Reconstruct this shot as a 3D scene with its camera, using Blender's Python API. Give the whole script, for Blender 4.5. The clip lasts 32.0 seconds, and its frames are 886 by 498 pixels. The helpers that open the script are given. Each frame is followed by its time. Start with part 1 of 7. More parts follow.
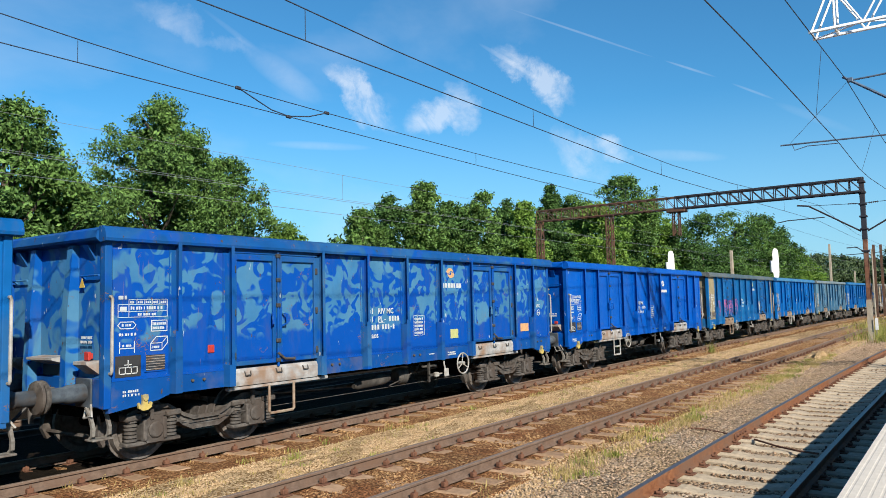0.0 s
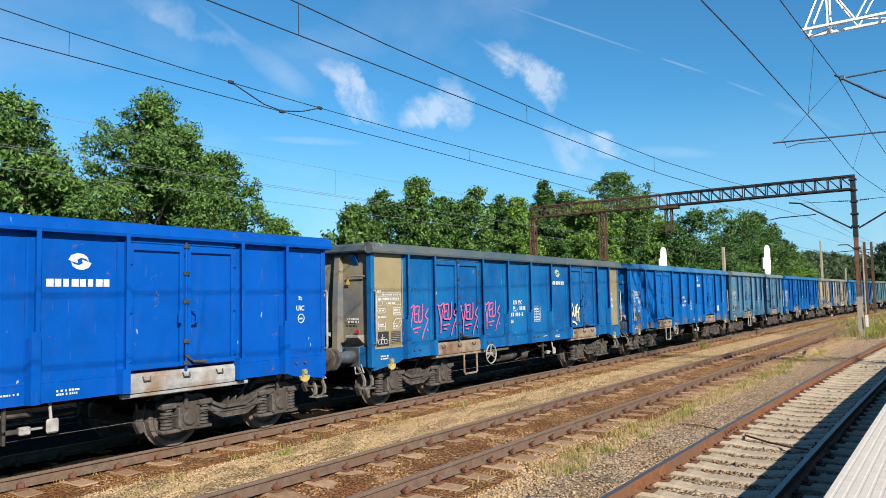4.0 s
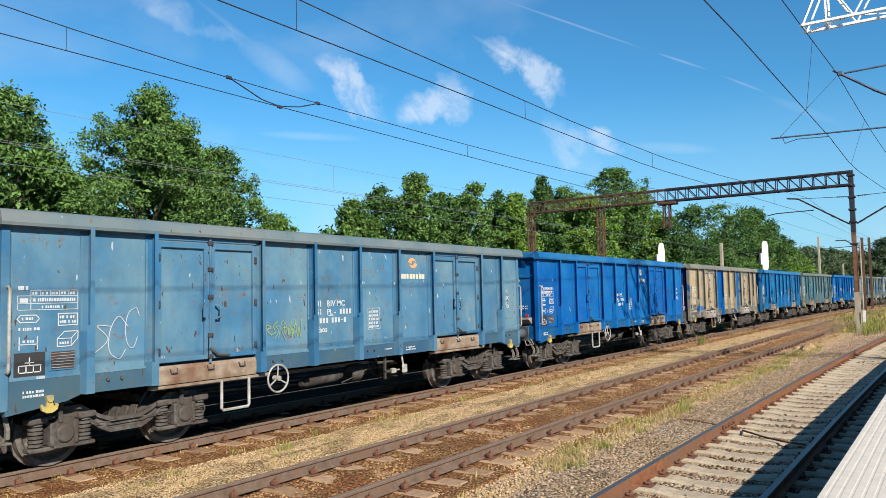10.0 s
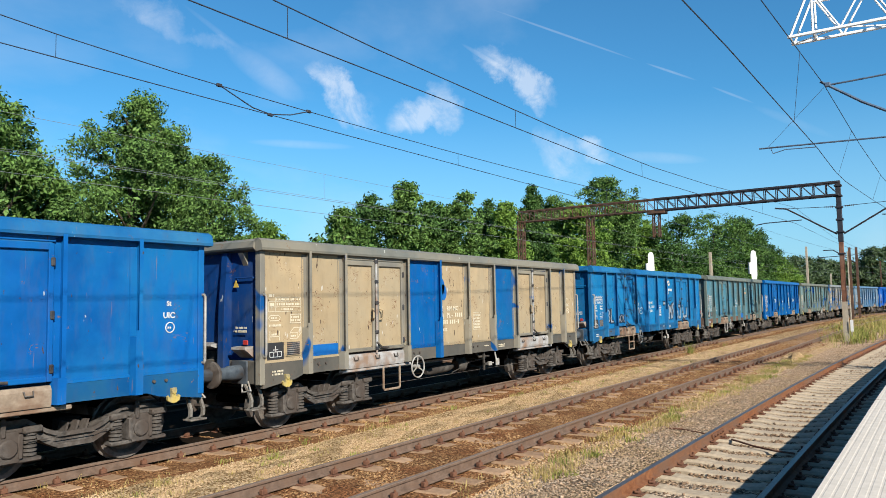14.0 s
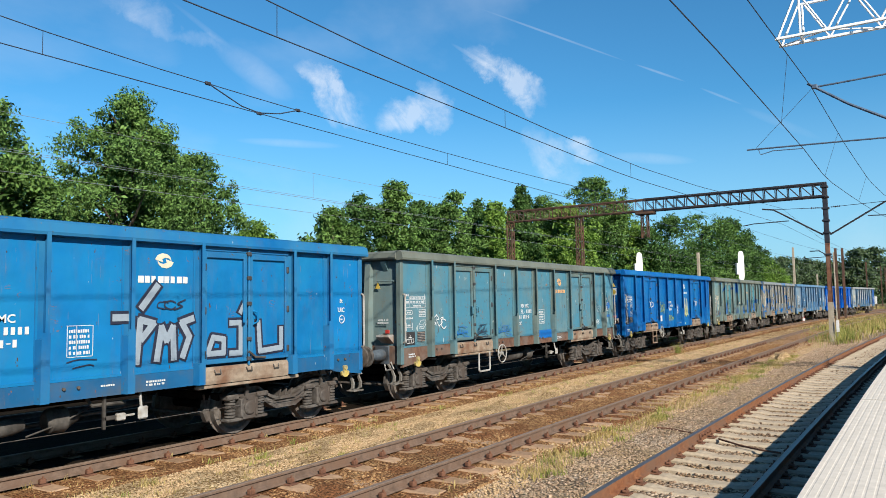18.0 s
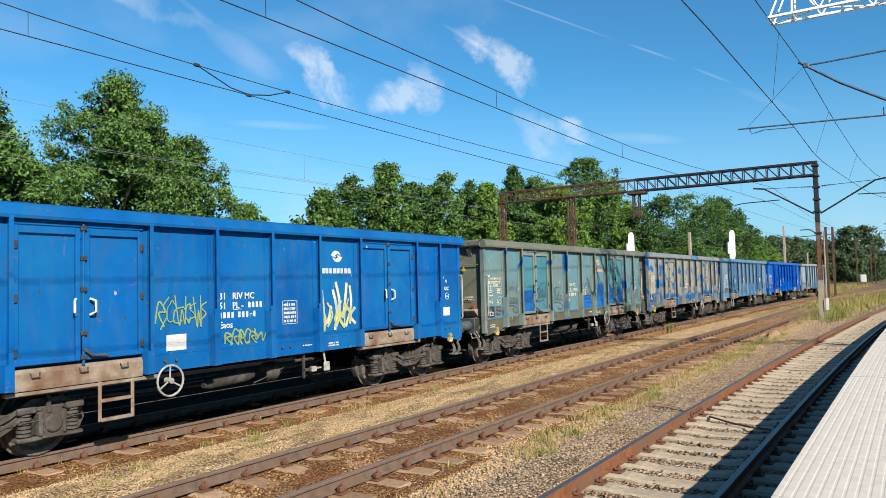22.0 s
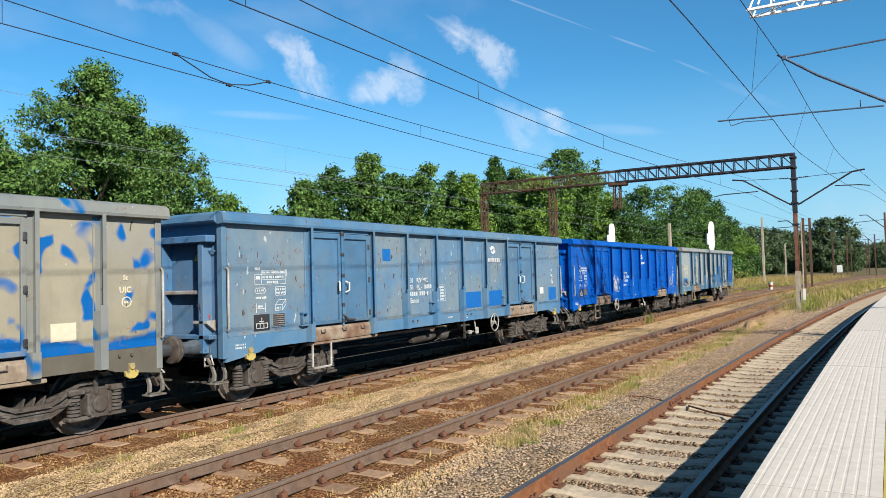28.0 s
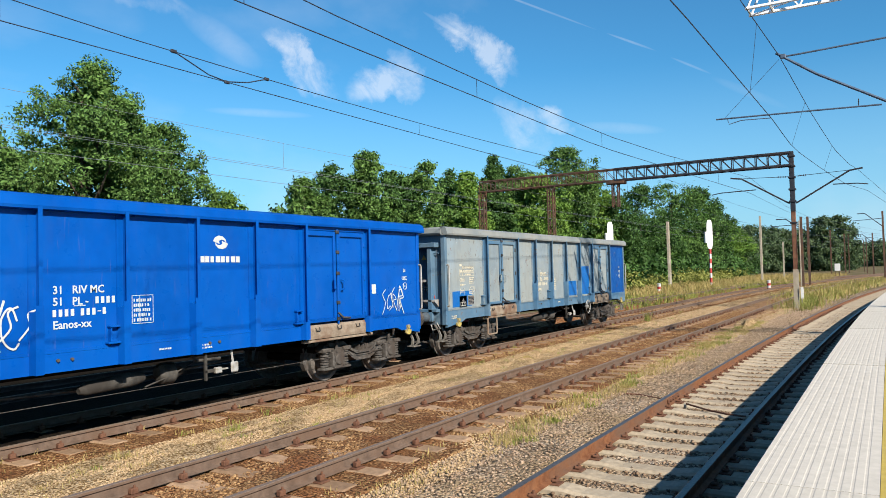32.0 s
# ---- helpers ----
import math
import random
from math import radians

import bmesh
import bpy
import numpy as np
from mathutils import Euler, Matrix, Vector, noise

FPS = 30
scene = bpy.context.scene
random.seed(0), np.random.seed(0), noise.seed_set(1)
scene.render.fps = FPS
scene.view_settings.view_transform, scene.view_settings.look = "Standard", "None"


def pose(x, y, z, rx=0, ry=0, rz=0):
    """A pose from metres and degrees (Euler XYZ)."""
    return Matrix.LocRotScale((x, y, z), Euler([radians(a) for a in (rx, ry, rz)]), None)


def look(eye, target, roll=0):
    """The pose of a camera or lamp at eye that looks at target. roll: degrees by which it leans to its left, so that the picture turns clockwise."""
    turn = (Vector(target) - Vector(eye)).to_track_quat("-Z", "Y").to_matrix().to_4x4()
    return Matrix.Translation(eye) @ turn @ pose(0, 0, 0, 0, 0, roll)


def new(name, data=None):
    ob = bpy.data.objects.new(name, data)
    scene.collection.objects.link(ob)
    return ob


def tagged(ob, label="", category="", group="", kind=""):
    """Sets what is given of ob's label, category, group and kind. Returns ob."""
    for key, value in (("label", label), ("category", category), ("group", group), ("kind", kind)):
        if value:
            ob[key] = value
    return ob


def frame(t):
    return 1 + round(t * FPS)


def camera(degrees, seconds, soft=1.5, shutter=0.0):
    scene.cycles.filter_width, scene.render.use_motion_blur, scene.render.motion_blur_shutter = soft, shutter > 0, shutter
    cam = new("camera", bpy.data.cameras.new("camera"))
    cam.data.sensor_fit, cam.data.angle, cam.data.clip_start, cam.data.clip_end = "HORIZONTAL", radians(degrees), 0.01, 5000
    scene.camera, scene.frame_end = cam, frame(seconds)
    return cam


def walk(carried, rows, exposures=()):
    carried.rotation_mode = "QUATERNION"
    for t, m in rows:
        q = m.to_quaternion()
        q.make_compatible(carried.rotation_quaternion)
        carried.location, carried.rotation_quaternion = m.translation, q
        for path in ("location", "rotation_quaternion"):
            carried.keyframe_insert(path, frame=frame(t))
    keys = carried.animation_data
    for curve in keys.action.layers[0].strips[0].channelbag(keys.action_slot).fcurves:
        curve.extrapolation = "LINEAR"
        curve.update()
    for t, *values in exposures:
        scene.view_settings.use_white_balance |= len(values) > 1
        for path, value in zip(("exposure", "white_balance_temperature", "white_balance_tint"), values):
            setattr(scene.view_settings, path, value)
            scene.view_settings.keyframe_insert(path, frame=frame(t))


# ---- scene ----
cam = camera(61.43, 32.0, soft=0.8)
EYE = (0.0, 0.0, 2.139)
walk(cam, [
    (0.0, pose(*EYE, 94.301, 1.363, -54.729)),
    (0.5, pose(*EYE, 94.111, 1.383, -54.817)),
    (1.0, pose(*EYE, 94.059, 1.371, -54.886)),
    (1.5, pose(*EYE, 94.198, 1.346, -54.998)),
    (2.0, pose(*EYE, 94.358, 1.331, -55.170)),
    (2.5, pose(*EYE, 94.460, 1.323, -55.267)),
    (3.0, pose(*EYE, 94.459, 1.326, -55.278)),
    (3.5, pose(*EYE, 94.289, 1.264, -55.258)),
    (5.5, pose(*EYE, 92.983, 1.148, -55.322)),
    (6.0, pose(*EYE, 92.927, 1.000, -55.020)),
    (6.5, pose(*EYE, 92.908, 0.944, -54.751)),
    (7.0, pose(*EYE, 92.989, 0.981, -54.658)),
    (7.5, pose(*EYE, 93.128, 1.058, -54.781)),
    (8.0, pose(*EYE, 93.217, 1.104, -54.931)),
    (8.5, pose(*EYE, 93.264, 1.104, -54.972)),
    (9.0, pose(*EYE, 93.370, 1.117, -55.004)),
    (9.5, pose(*EYE, 93.511, 1.170, -55.179)),
    (10.0, pose(*EYE, 93.619, 1.195, -55.418)),
    (10.5, pose(*EYE, 93.661, 1.206, -55.549)),
    (11.0, pose(*EYE, 93.723, 1.157, -55.603)),
    (11.5, pose(*EYE, 93.861, 1.112, -55.709)),
    (12.0, pose(*EYE, 93.999, 1.141, -55.836)),
    (12.5, pose(*EYE, 94.067, 1.134, -55.904)),
    (13.0, pose(*EYE, 94.106, 1.110, -55.957)),
    (13.5, pose(*EYE, 94.174, 1.107, -56.055)),
    (14.0, pose(*EYE, 94.265, 1.087, -56.170)),
    (14.5, pose(*EYE, 94.321, 1.042, -56.220)),
    (16.5, pose(*EYE, 94.195, 1.004, -56.576)),
    (17.0, pose(*EYE, 94.204, 1.022, -56.718)),
    (17.5, pose(*EYE, 94.215, 0.994, -56.874)),
    (18.0, pose(*EYE, 94.223, 0.975, -57.010)),
    (18.5, pose(*EYE, 94.215, 0.961, -57.124)),
    (19.0, pose(*EYE, 94.124, 0.984, -57.192)),
    (19.5, pose(*EYE, 93.894, 1.058, -57.236)),
    (20.0, pose(*EYE, 93.603, 1.184, -57.268)),
    (20.5, pose(*EYE, 93.349, 1.294, -57.297)),
    (21.0, pose(*EYE, 93.132, 1.366, -57.327)),
    (21.5, pose(*EYE, 92.944, 1.403, -57.405)),
    (22.0, pose(*EYE, 92.786, 1.433, -57.579)),
    (22.5, pose(*EYE, 92.642, 1.425, -57.814)),
    (23.0, pose(*EYE, 92.489, 1.348, -58.025)),
    (23.5, pose(*EYE, 92.239, 1.222, -58.228)),
    (24.0, pose(*EYE, 91.996, 1.116, -58.370)),
    (24.5, pose(*EYE, 91.870, 1.077, -58.493)),
    (25.0, pose(*EYE, 91.825, 1.101, -58.633)),
    (25.5, pose(*EYE, 91.779, 1.159, -58.773)),
    (27.5, pose(*EYE, 92.088, 1.461, -59.025)),
    (28.0, pose(*EYE, 92.062, 1.508, -58.982)),
    (28.5, pose(*EYE, 91.982, 1.547, -58.970)),
    (29.0, pose(*EYE, 91.884, 1.532, -58.946)),
    (29.5, pose(*EYE, 91.876, 1.424, -58.924)),
    (30.0, pose(*EYE, 91.913, 1.320, -58.883)),
    (30.5, pose(*EYE, 91.900, 1.278, -58.900)),
    (31.0, pose(*EYE, 91.885, 1.309, -58.985)),
    (31.5, pose(*EYE, 91.903, 1.387, -59.068)),
    (32.0, pose(*EYE, 91.900, 1.438, -59.115)),
])

# ---- light: sun from behind the platform and the viewer, clear blue sky with a few small clouds ----
SUN_FROM = Vector((-0.74, -1.36, 0.92)).normalized()
world = bpy.data.worlds.new("world")
scene.world = world
world.use_nodes = True
wn, wl = world.node_tree.nodes, world.node_tree.links
sky = wn.new("ShaderNodeTexSky")
sky.sky_type, sky.sun_disc = "NISHITA", False
sky.sun_elevation = math.asin(SUN_FROM.z)
sky.sun_rotation = math.atan2(SUN_FROM.x, SUN_FROM.y)
sky.air_density, sky.dust_density, sky.ozone_density = 1.0, 0.1, 3.0
tint = wn.new("ShaderNodeMix")
tint.data_type, tint.blend_type = "RGBA", "MULTIPLY"
tint.inputs[0].default_value = 1.0
tint.inputs[7].default_value = (0.40, 0.97, 1.19, 1)
wl.new(sky.outputs["Color"], tint.inputs[6])
way = wn.new("ShaderNodeTexCoord").outputs["Generated"]
stir = wn.new("ShaderNodeTexNoise")
stir.inputs["Scale"].default_value, stir.inputs["Detail"].default_value, stir.inputs["Roughness"].default_value = 24.0, 7.0, 0.62
wl.new(way, stir.inputs["Vector"])
stir_mid = wn.new("ShaderNodeVectorMath")
stir_mid.operation = "SUBTRACT"
wl.new(stir.outputs["Color"], stir_mid.inputs[0])
stir_mid.inputs[1].default_value = (0.5, 0.5, 0.5)
stir_size = wn.new("ShaderNodeVectorMath")
stir_size.operation = "SCALE"
wl.new(stir_mid.outputs[0], stir_size.inputs[0])
stir_size.inputs["Scale"].default_value = 0.06
torn_way = wn.new("ShaderNodeVectorMath")
wl.new(way, torn_way.inputs[0])
wl.new(stir_size.outputs[0], torn_way.inputs[1])


def wmath(how, *args):
    x = wn.new("ShaderNodeMath")
    x.operation = how
    for i, a in enumerate(args):
        if isinstance(a, (int, float)):
            x.inputs[i].default_value = a
        else:
            wl.new(a, x.inputs[i])
    return x.outputs[0]


def cloud(centre, along, length, width, soft=1.0, ragged=True):
    """A puff round a direction: an ellipse in two side directions, torn at the edges by noise."""
    c = Vector(centre).normalized()
    u = Vector(along)
    u = (u - c * u.dot(c)).normalized()
    v = c.cross(u)
    out = None
    for axis, size in ((u, length), (v, width)):
        d = wn.new("ShaderNodeVectorMath")
        d.operation = "DOT_PRODUCT"
        wl.new(torn_way.outputs[0] if ragged else way, d.inputs[0])
        d.inputs[1].default_value = axis
        q = wmath("POWER", wmath("ABSOLUTE", wmath("DIVIDE", d.outputs["Value"], size)), 2.0)
        out = q if out is None else wmath("ADD", out, q)
    front = wn.new("ShaderNodeVectorMath")
    front.operation = "DOT_PRODUCT"
    wl.new(way, front.inputs[0])
    front.inputs[1].default_value = c
    m = wmath("MULTIPLY", wmath("SUBTRACT", 1.0, out), soft)
    return wmath("MULTIPLY", wmath("MAXIMUM", m, 0.0), wmath("GREATER_THAN", front.outputs["Value"], 0.0))


CLOUDS = [
    ((0.723, 0.634, 0.273), (0.59, -0.36, -0.73), 0.066, 0.0205, 0.88),
    ((0.734, 0.628, 0.258), (0.46, -0.18, -0.87), 0.026, 0.0260, 0.80),
    ((0.791, 0.557, 0.254), (0.47, -0.82, 0.34), 0.056, 0.0270, 0.82),
    ((0.805, 0.533, 0.261), (0.40, -0.16, -0.90), 0.039, 0.0260, 0.70),
    ((0.845, 0.445, 0.296), (0.53, -0.68, -0.50), 0.063, 0.0226, 1.00),
    ((0.857, 0.433, 0.278), (0.39, -0.21, -0.90), 0.046, 0.0192, 1.00),
    ((0.894, 0.407, 0.189), (0.40, -0.54, -0.74), 0.052, 0.0270, 0.5),
    ((0.911, 0.366, 0.192), (0.41, -0.73, -0.54), 0.029, 0.0192, 0.60),
    ((0.538, 0.766, 0.351), (0.84, -0.44, -0.33), 0.052, 0.0190, 0.34),
    ((0.595, 0.734, 0.326), (0.8, -0.48, -0.36), 0.040, 0.0120, 0.22),
]
TRAILS = [
    ((0.859, 0.383, 0.340), (0.50, -0.79, -0.37), 0.100, 0.0017, 0.16),
    ((0.921, 0.267, 0.285), (0.37, -0.84, -0.40), 0.034, 0.0018, 0.22),
    ((0.947, 0.201, 0.250), (0.30, -0.84, -0.46), 0.028, 0.0018, 0.14),
    ((0.968, 0.138, 0.211), (0.22, -0.85, -0.47), 0.050, 0.0060, 0.06),
    ((0.620, 0.714, 0.324), (0.74, -0.39, -0.55), 0.085, 0.0045, 0.09),
    ((0.649, 0.700, 0.298), (0.73, -0.45, -0.52), 0.060, 0.0180, 0.16),
    ((0.827, 0.469, 0.312), (0.56, -0.65, -0.51), 0.048, 0.0040, 0.20),
    ((0.697, 0.685, 0.212), (0.71, -0.71, -0.03), 0.070, 0.0060, 0.14),
    ((0.939, 0.291, 0.182), (0.31, -0.94, -0.12), 0.060, 0.0080, 0.14),
]
wnoise = wn.new("ShaderNodeTexNoise")
wnoise.inputs["Scale"].default_value, wnoise.inputs["Detail"].default_value, wnoise.inputs["Roughness"].default_value = 15.0, 9.0, 0.68
wnoise.inputs["Distortion"].default_value = 0.5
wl.new(way, wnoise.inputs["Vector"])
total = None
for item in CLOUDS:
    c = cloud(*item)
    total = c if total is None else wmath("MAXIMUM", total, c)
trail = None
for item in TRAILS:
    c = cloud(*item, ragged=False)
    trail = c if trail is None else wmath("MAXIMUM", trail, c)
trail = wmath("MULTIPLY", trail, wmath("ADD", wmath("MULTIPLY", wnoise.outputs["Fac"], 2.0), -0.1))
veil = wn.new("ShaderNodeTexNoise")
veil.inputs["Scale"].default_value, veil.inputs["Detail"].default_value = 3.0, 6.0
vmap = wn.new("ShaderNodeMapping")
vmap.inputs["Scale"].default_value = (0.5, 1.6, 2.2)
wl.new(way, vmap.inputs["Vector"])
wl.new(vmap.outputs["Vector"], veil.inputs["Vector"])
body = wmath("MULTIPLY", wmath("POWER", total, 1.25), wmath("ADD", wmath("MULTIPLY", wnoise.outputs["Fac"], 3.4), -1.0))
puff = wmath("MINIMUM", wmath("MAXIMUM", wmath("MULTIPLY", body, 0.9), 0.0), 0.48)
thin = wmath("MULTIPLY", wmath("MAXIMUM", wmath("SUBTRACT", veil.outputs["Fac"], 0.5), 0.0), 0.8)
cover = wmath("MINIMUM", wmath("ADD", wmath("ADD", puff, trail), thin), 0.85)
white = wn.new("ShaderNodeMix")
white.data_type = "RGBA"
wl.new(cover, white.inputs[0])
haze = wn.new("ShaderNodeMix")
haze.data_type = "RGBA"
height = wn.new("ShaderNodeSeparateXYZ")
wl.new(way, height.inputs[0])
low = wmath("MINIMUM", wmath("MAXIMUM", wmath("DIVIDE", wmath("SUBTRACT", 0.26, height.outputs["Z"]), 0.26), 0.0), 1.0)
wl.new(wmath("MULTIPLY", wmath("POWER", low, 1.25), 0.85), haze.inputs[0])
wl.new(tint.outputs[2], haze.inputs[6])
haze.inputs[7].default_value = (3.3, 5.3, 7.2, 1)
wl.new(haze.outputs[2], white.inputs[6])
white.inputs[7].default_value = (7.9, 8.3, 8.9, 1)
wn["Background"].inputs["Strength"].default_value = 0.0605
wl.new(white.outputs[2], wn["Background"].inputs["Color"])
scene.view_settings.exposure = 1.0
sun = new("sun", bpy.data.lights.new("sun", "SUN"))
sun.data.energy, sun.data.angle, sun.data.color = 5.0, radians(0.53), (1.0, 0.92, 0.79)
sun.matrix_world = look(SUN_FROM * 100, (0, 0, 0))

# ---- small mesh tools ----
class Geo:
    """Collects corners and faces of one mesh."""

    def __init__(self):
        self.v, self.f, self.m = [], [], []
        self.slot = 0

    def add(self, verts, faces):
        n = len(self.v)
        self.v += [tuple(p) for p in verts]
        self.f += [tuple(n + i for i in f) for f in faces]
        self.m += [self.slot] * len(faces)
        return self

    def box(self, x0, x1, y0, y1, z0, z1):
        return self.add([(x, y, z) for x in (x0, x1) for y in (y0, y1) for z in (z0, z1)],
                        [(0, 1, 3, 2), (4, 6, 7, 5), (0, 4, 5, 1), (2, 3, 7, 6), (0, 2, 6, 4), (1, 5, 7, 3)])

    def soft(self, x0, x1, y0, y1, z0, z1, b=0.01):
        """A box with chamfered edges."""
        c, h = ((x0 + x1) / 2, (y0 + y1) / 2, (z0 + z1) / 2), ((x1 - x0) / 2, (y1 - y0) / 2, (z1 - z0) / 2)
        b = min(b, *[k * 0.9 for k in h])
        v, idx = [], {}
        for sx in (-1, 1):
            for sy in (-1, 1):
                for sz in (-1, 1):
                    for a in range(3):
                        s = (sx, sy, sz)
                        idx[s, a] = len(v)
                        v.append(tuple(c[i] + s[i] * (h[i] - (0 if i == a else b)) for i in range(3)))
        f = []
        for a in range(3):
            u, w = (a + 1) % 3, (a + 2) % 3
            for sg in (-1, 1):
                ring = []
                for su, sw in ((-1, -1), (1, -1), (1, 1), (-1, 1)):
                    s = [0, 0, 0]
                    s[a], s[u], s[w] = sg, su, sw
                    ring.append(idx[tuple(s), a])
                f.append(tuple(ring if sg > 0 else ring[::-1]))
            for su in (-1, 1):
                for sw in (-1, 1):
                    s0, s1 = [0, 0, 0], [0, 0, 0]
                    s0[a], s0[u], s0[w] = -1, su, sw
                    s1[a], s1[u], s1[w] = 1, su, sw
                    q = (idx[tuple(s0), u], idx[tuple(s1), u], idx[tuple(s1), w], idx[tuple(s0), w])
                    f.append(q if su * sw > 0 else q[::-1])
        for sx in (-1, 1):
            for sy in (-1, 1):
                for sz in (-1, 1):
                    q = tuple(idx[(sx, sy, sz), a] for a in range(3))
                    f.append(q if sx * sy * sz > 0 else q[::-1])
        return self.add(v, f)

    def tube(self, pts, r, n=8, closed=False):
        """A round bar along points; r is one radius or one per point."""
        pts = [Vector(p) for p in pts]
        k = len(pts)
        rs = r if isinstance(r, (list, tuple)) else [r] * k
        v, f, side = [], [], None
        for i, p in enumerate(pts):
            if closed:
                d = pts[(i + 1) % k] - pts[i - 1]
            else:
                d = pts[min(i + 1, k - 1)] - pts[max(i - 1, 0)]
            d.normalize()
            if side is None:
                side = d.orthogonal().normalized()
            side = (side - d * side.dot(d)).normalized()
            up = d.cross(side)
            for j in range(n):
                a = 2 * math.pi * j / n
                v.append(p + (side * math.cos(a) + up * math.sin(a)) * rs[i])
        for i in range(k if closed else k - 1):
            a0, b0 = i * n, ((i + 1) % k) * n
            for j in range(n):
                f.append((a0 + j, a0 + (j + 1) % n, b0 + (j + 1) % n, b0 + j))
        if not closed:
            f.append(tuple(range(n))[::-1])
            f.append(tuple((k - 1) * n + j for j in range(n)))
        return self.add(v, f)

    def prism(self, outline, axis, a, b):
        """An outline in the other two axes (in order), drawn from a to b along the axis."""
        n = len(outline)

        def put(p, s):
            return {"x": (s, p[0], p[1]), "y": (p[0], s, p[1]), "z": (p[0], p[1], s)}[axis]
        v = [put(p, a) for p in outline] + [put(p, b) for p in outline]
        f = [tuple(range(n)), tuple(range(2 * n - 1, n - 1, -1))]
        f += [(i, n + i, n + (i + 1) % n, (i + 1) % n) for i in range(n)]
        return self.add(v, f)

    def lathe(self, profile, n=24, axis="y"):
        """Turn a profile of (radius, along) round the axis."""
        v, f, k = [], [], len(profile)
        for j in range(n):
            c, s = math.cos(2 * math.pi * j / n), math.sin(2 * math.pi * j / n)
            for r, h in profile:
                v.append({"y": (r * c, h, r * s), "x": (h, r * c, r * s), "z": (r * c, r * s, h)}[axis])
        for j in range(n):
            a0, b0 = j * k, ((j + 1) % n) * k
            for i in range(k - 1):
                f.append((a0 + i, a0 + i + 1, b0 + i + 1, b0 + i))
        return self.add(v, f)

    def move(self, start, m):
        """Move the corners from index start on by the matrix m."""
        for i in range(start, len(self.v)):
            self.v[i] = tuple(m @ Vector(self.v[i]))
        return self

    def mesh(self, name, mats, smooth=False):
        me = bpy.data.meshes.new(name)
        me.from_pydata(self.v, [], self.f)
        for m in mats if isinstance(mats, (list, tuple)) else [mats]:
            me.materials.append(m)
        if any(self.m):
            me.polygons.foreach_set("material_index", self.m)
        bm = bmesh.new()
        bm.from_mesh(me)
        bmesh.ops.recalc_face_normals(bm, faces=bm.faces)
        bm.to_mesh(me)
        bm.free()
        if smooth:
            me.polygons.foreach_set("use_smooth", [True] * len(me.polygons))
            me.set_sharp_from_angle(angle=radians(38))
        return me


def part(name, geo, mats, parent=None, label="", smooth=False):
    me = geo if isinstance(geo, bpy.types.Mesh) else geo.mesh(name, mats, smooth)
    ob = new(name, me)
    if parent is not None:
        ob.parent = parent
    if label:
        ob["label"] = label
    return ob


def thing(name, label, category, group="", kind="", at=(0, 0, 0), turn=0.0):
    """An Empty at a thing's base."""
    ob = tagged(new(name), label, category, group, kind)
    ob.empty_display_size = 0.2
    ob.matrix_basis = pose(*at, 0, 0, turn)
    return ob


# ---- the lie of the tracks: straight past the platform, then bending to the right ----
def bend_ab(x):
    return -0.00097 * max(0.0, x - 55.0) ** 2 if x < 260 else -0.00097 * 205 ** 2 - 0.3977 * (x - 260)


def bend_c(x):
    return -0.00069 * max(0.0, x - 9.6) ** 2 if x < 160 else -0.00069 * 150.4 ** 2 - 0.2076 * (x - 160)


Y_A, Y_B, Y_C, Y_D = 10.87, 6.41, 2.52, 15.6


def mid_a(x):
    return Y_A + bend_ab(x)


def mid_b(x):
    return Y_B + bend_ab(x)


def mid_c(x):
    return Y_C + bend_c(x)


def mid_d(x):
    return Y_D + bend_ab(x)


def sweep(geo, profile, mid, xs, close=True):
    """Draw a cross profile of (y, z) along a track line."""
    v, f, k = [], [], len(profile)
    for x in xs:
        v += [(x, mid(x) + y, z) for y, z in profile]
    for i in range(len(xs) - 1):
        for j in range(k if close else k - 1):
            f.append((i * k + j, (i + 1) * k + j, (i + 1) * k + (j + 1) % k, i * k + (j + 1) % k))
    if close:
        f += [tuple(range(k)), tuple(range((len(xs) - 1) * k, len(xs) * k))]
    return geo.add(v, f)


def steps(a, b, d):
    n = max(1, round((b - a) / d))
    return [a + (b - a) * i / n for i in range(n + 1)]

# ---- materials ----
def base_mat(name):
    m = bpy.data.materials.new(name)
    m.use_nodes = True
    return m, m.node_tree.nodes, m.node_tree.links, m.node_tree.nodes["Principled BSDF"]


def tex_noise(n, l, vec, scale, detail=4.0, rough=0.55, dist=0.0):
    t = n.new("ShaderNodeTexNoise")
    t.inputs["Scale"].default_value, t.inputs["Detail"].default_value = scale, detail
    t.inputs["Roughness"].default_value, t.inputs["Distortion"].default_value = rough, dist
    l.new(vec, t.inputs["Vector"])
    return t.outputs["Fac"]


def ramp(n, l, fac, *stops):
    r = n.new("ShaderNodeValToRGB")
    e = r.color_ramp.elements
    while len(e) < len(stops):
        e.new(0.5)
    for k, (p, c) in zip(e, stops):
        k.position = p
        k.color = (c, c, c, 1) if isinstance(c, (int, float)) else (*c, 1)
    l.new(fac, r.inputs["Fac"])
    return r.outputs["Color"]


def mix(n, l, fac, a, b, how="MIX"):
    x = n.new("ShaderNodeMix")
    x.data_type, x.blend_type = "RGBA", how
    for sock, v in ((x.inputs[0], fac), (x.inputs[6], a), (x.inputs[7], b)):
        if isinstance(v, (int, float)):
            sock.default_value = v
        elif isinstance(v, tuple):
            sock.default_value = (*v, 1)
        else:
            l.new(v, sock)
    return x.outputs[2]


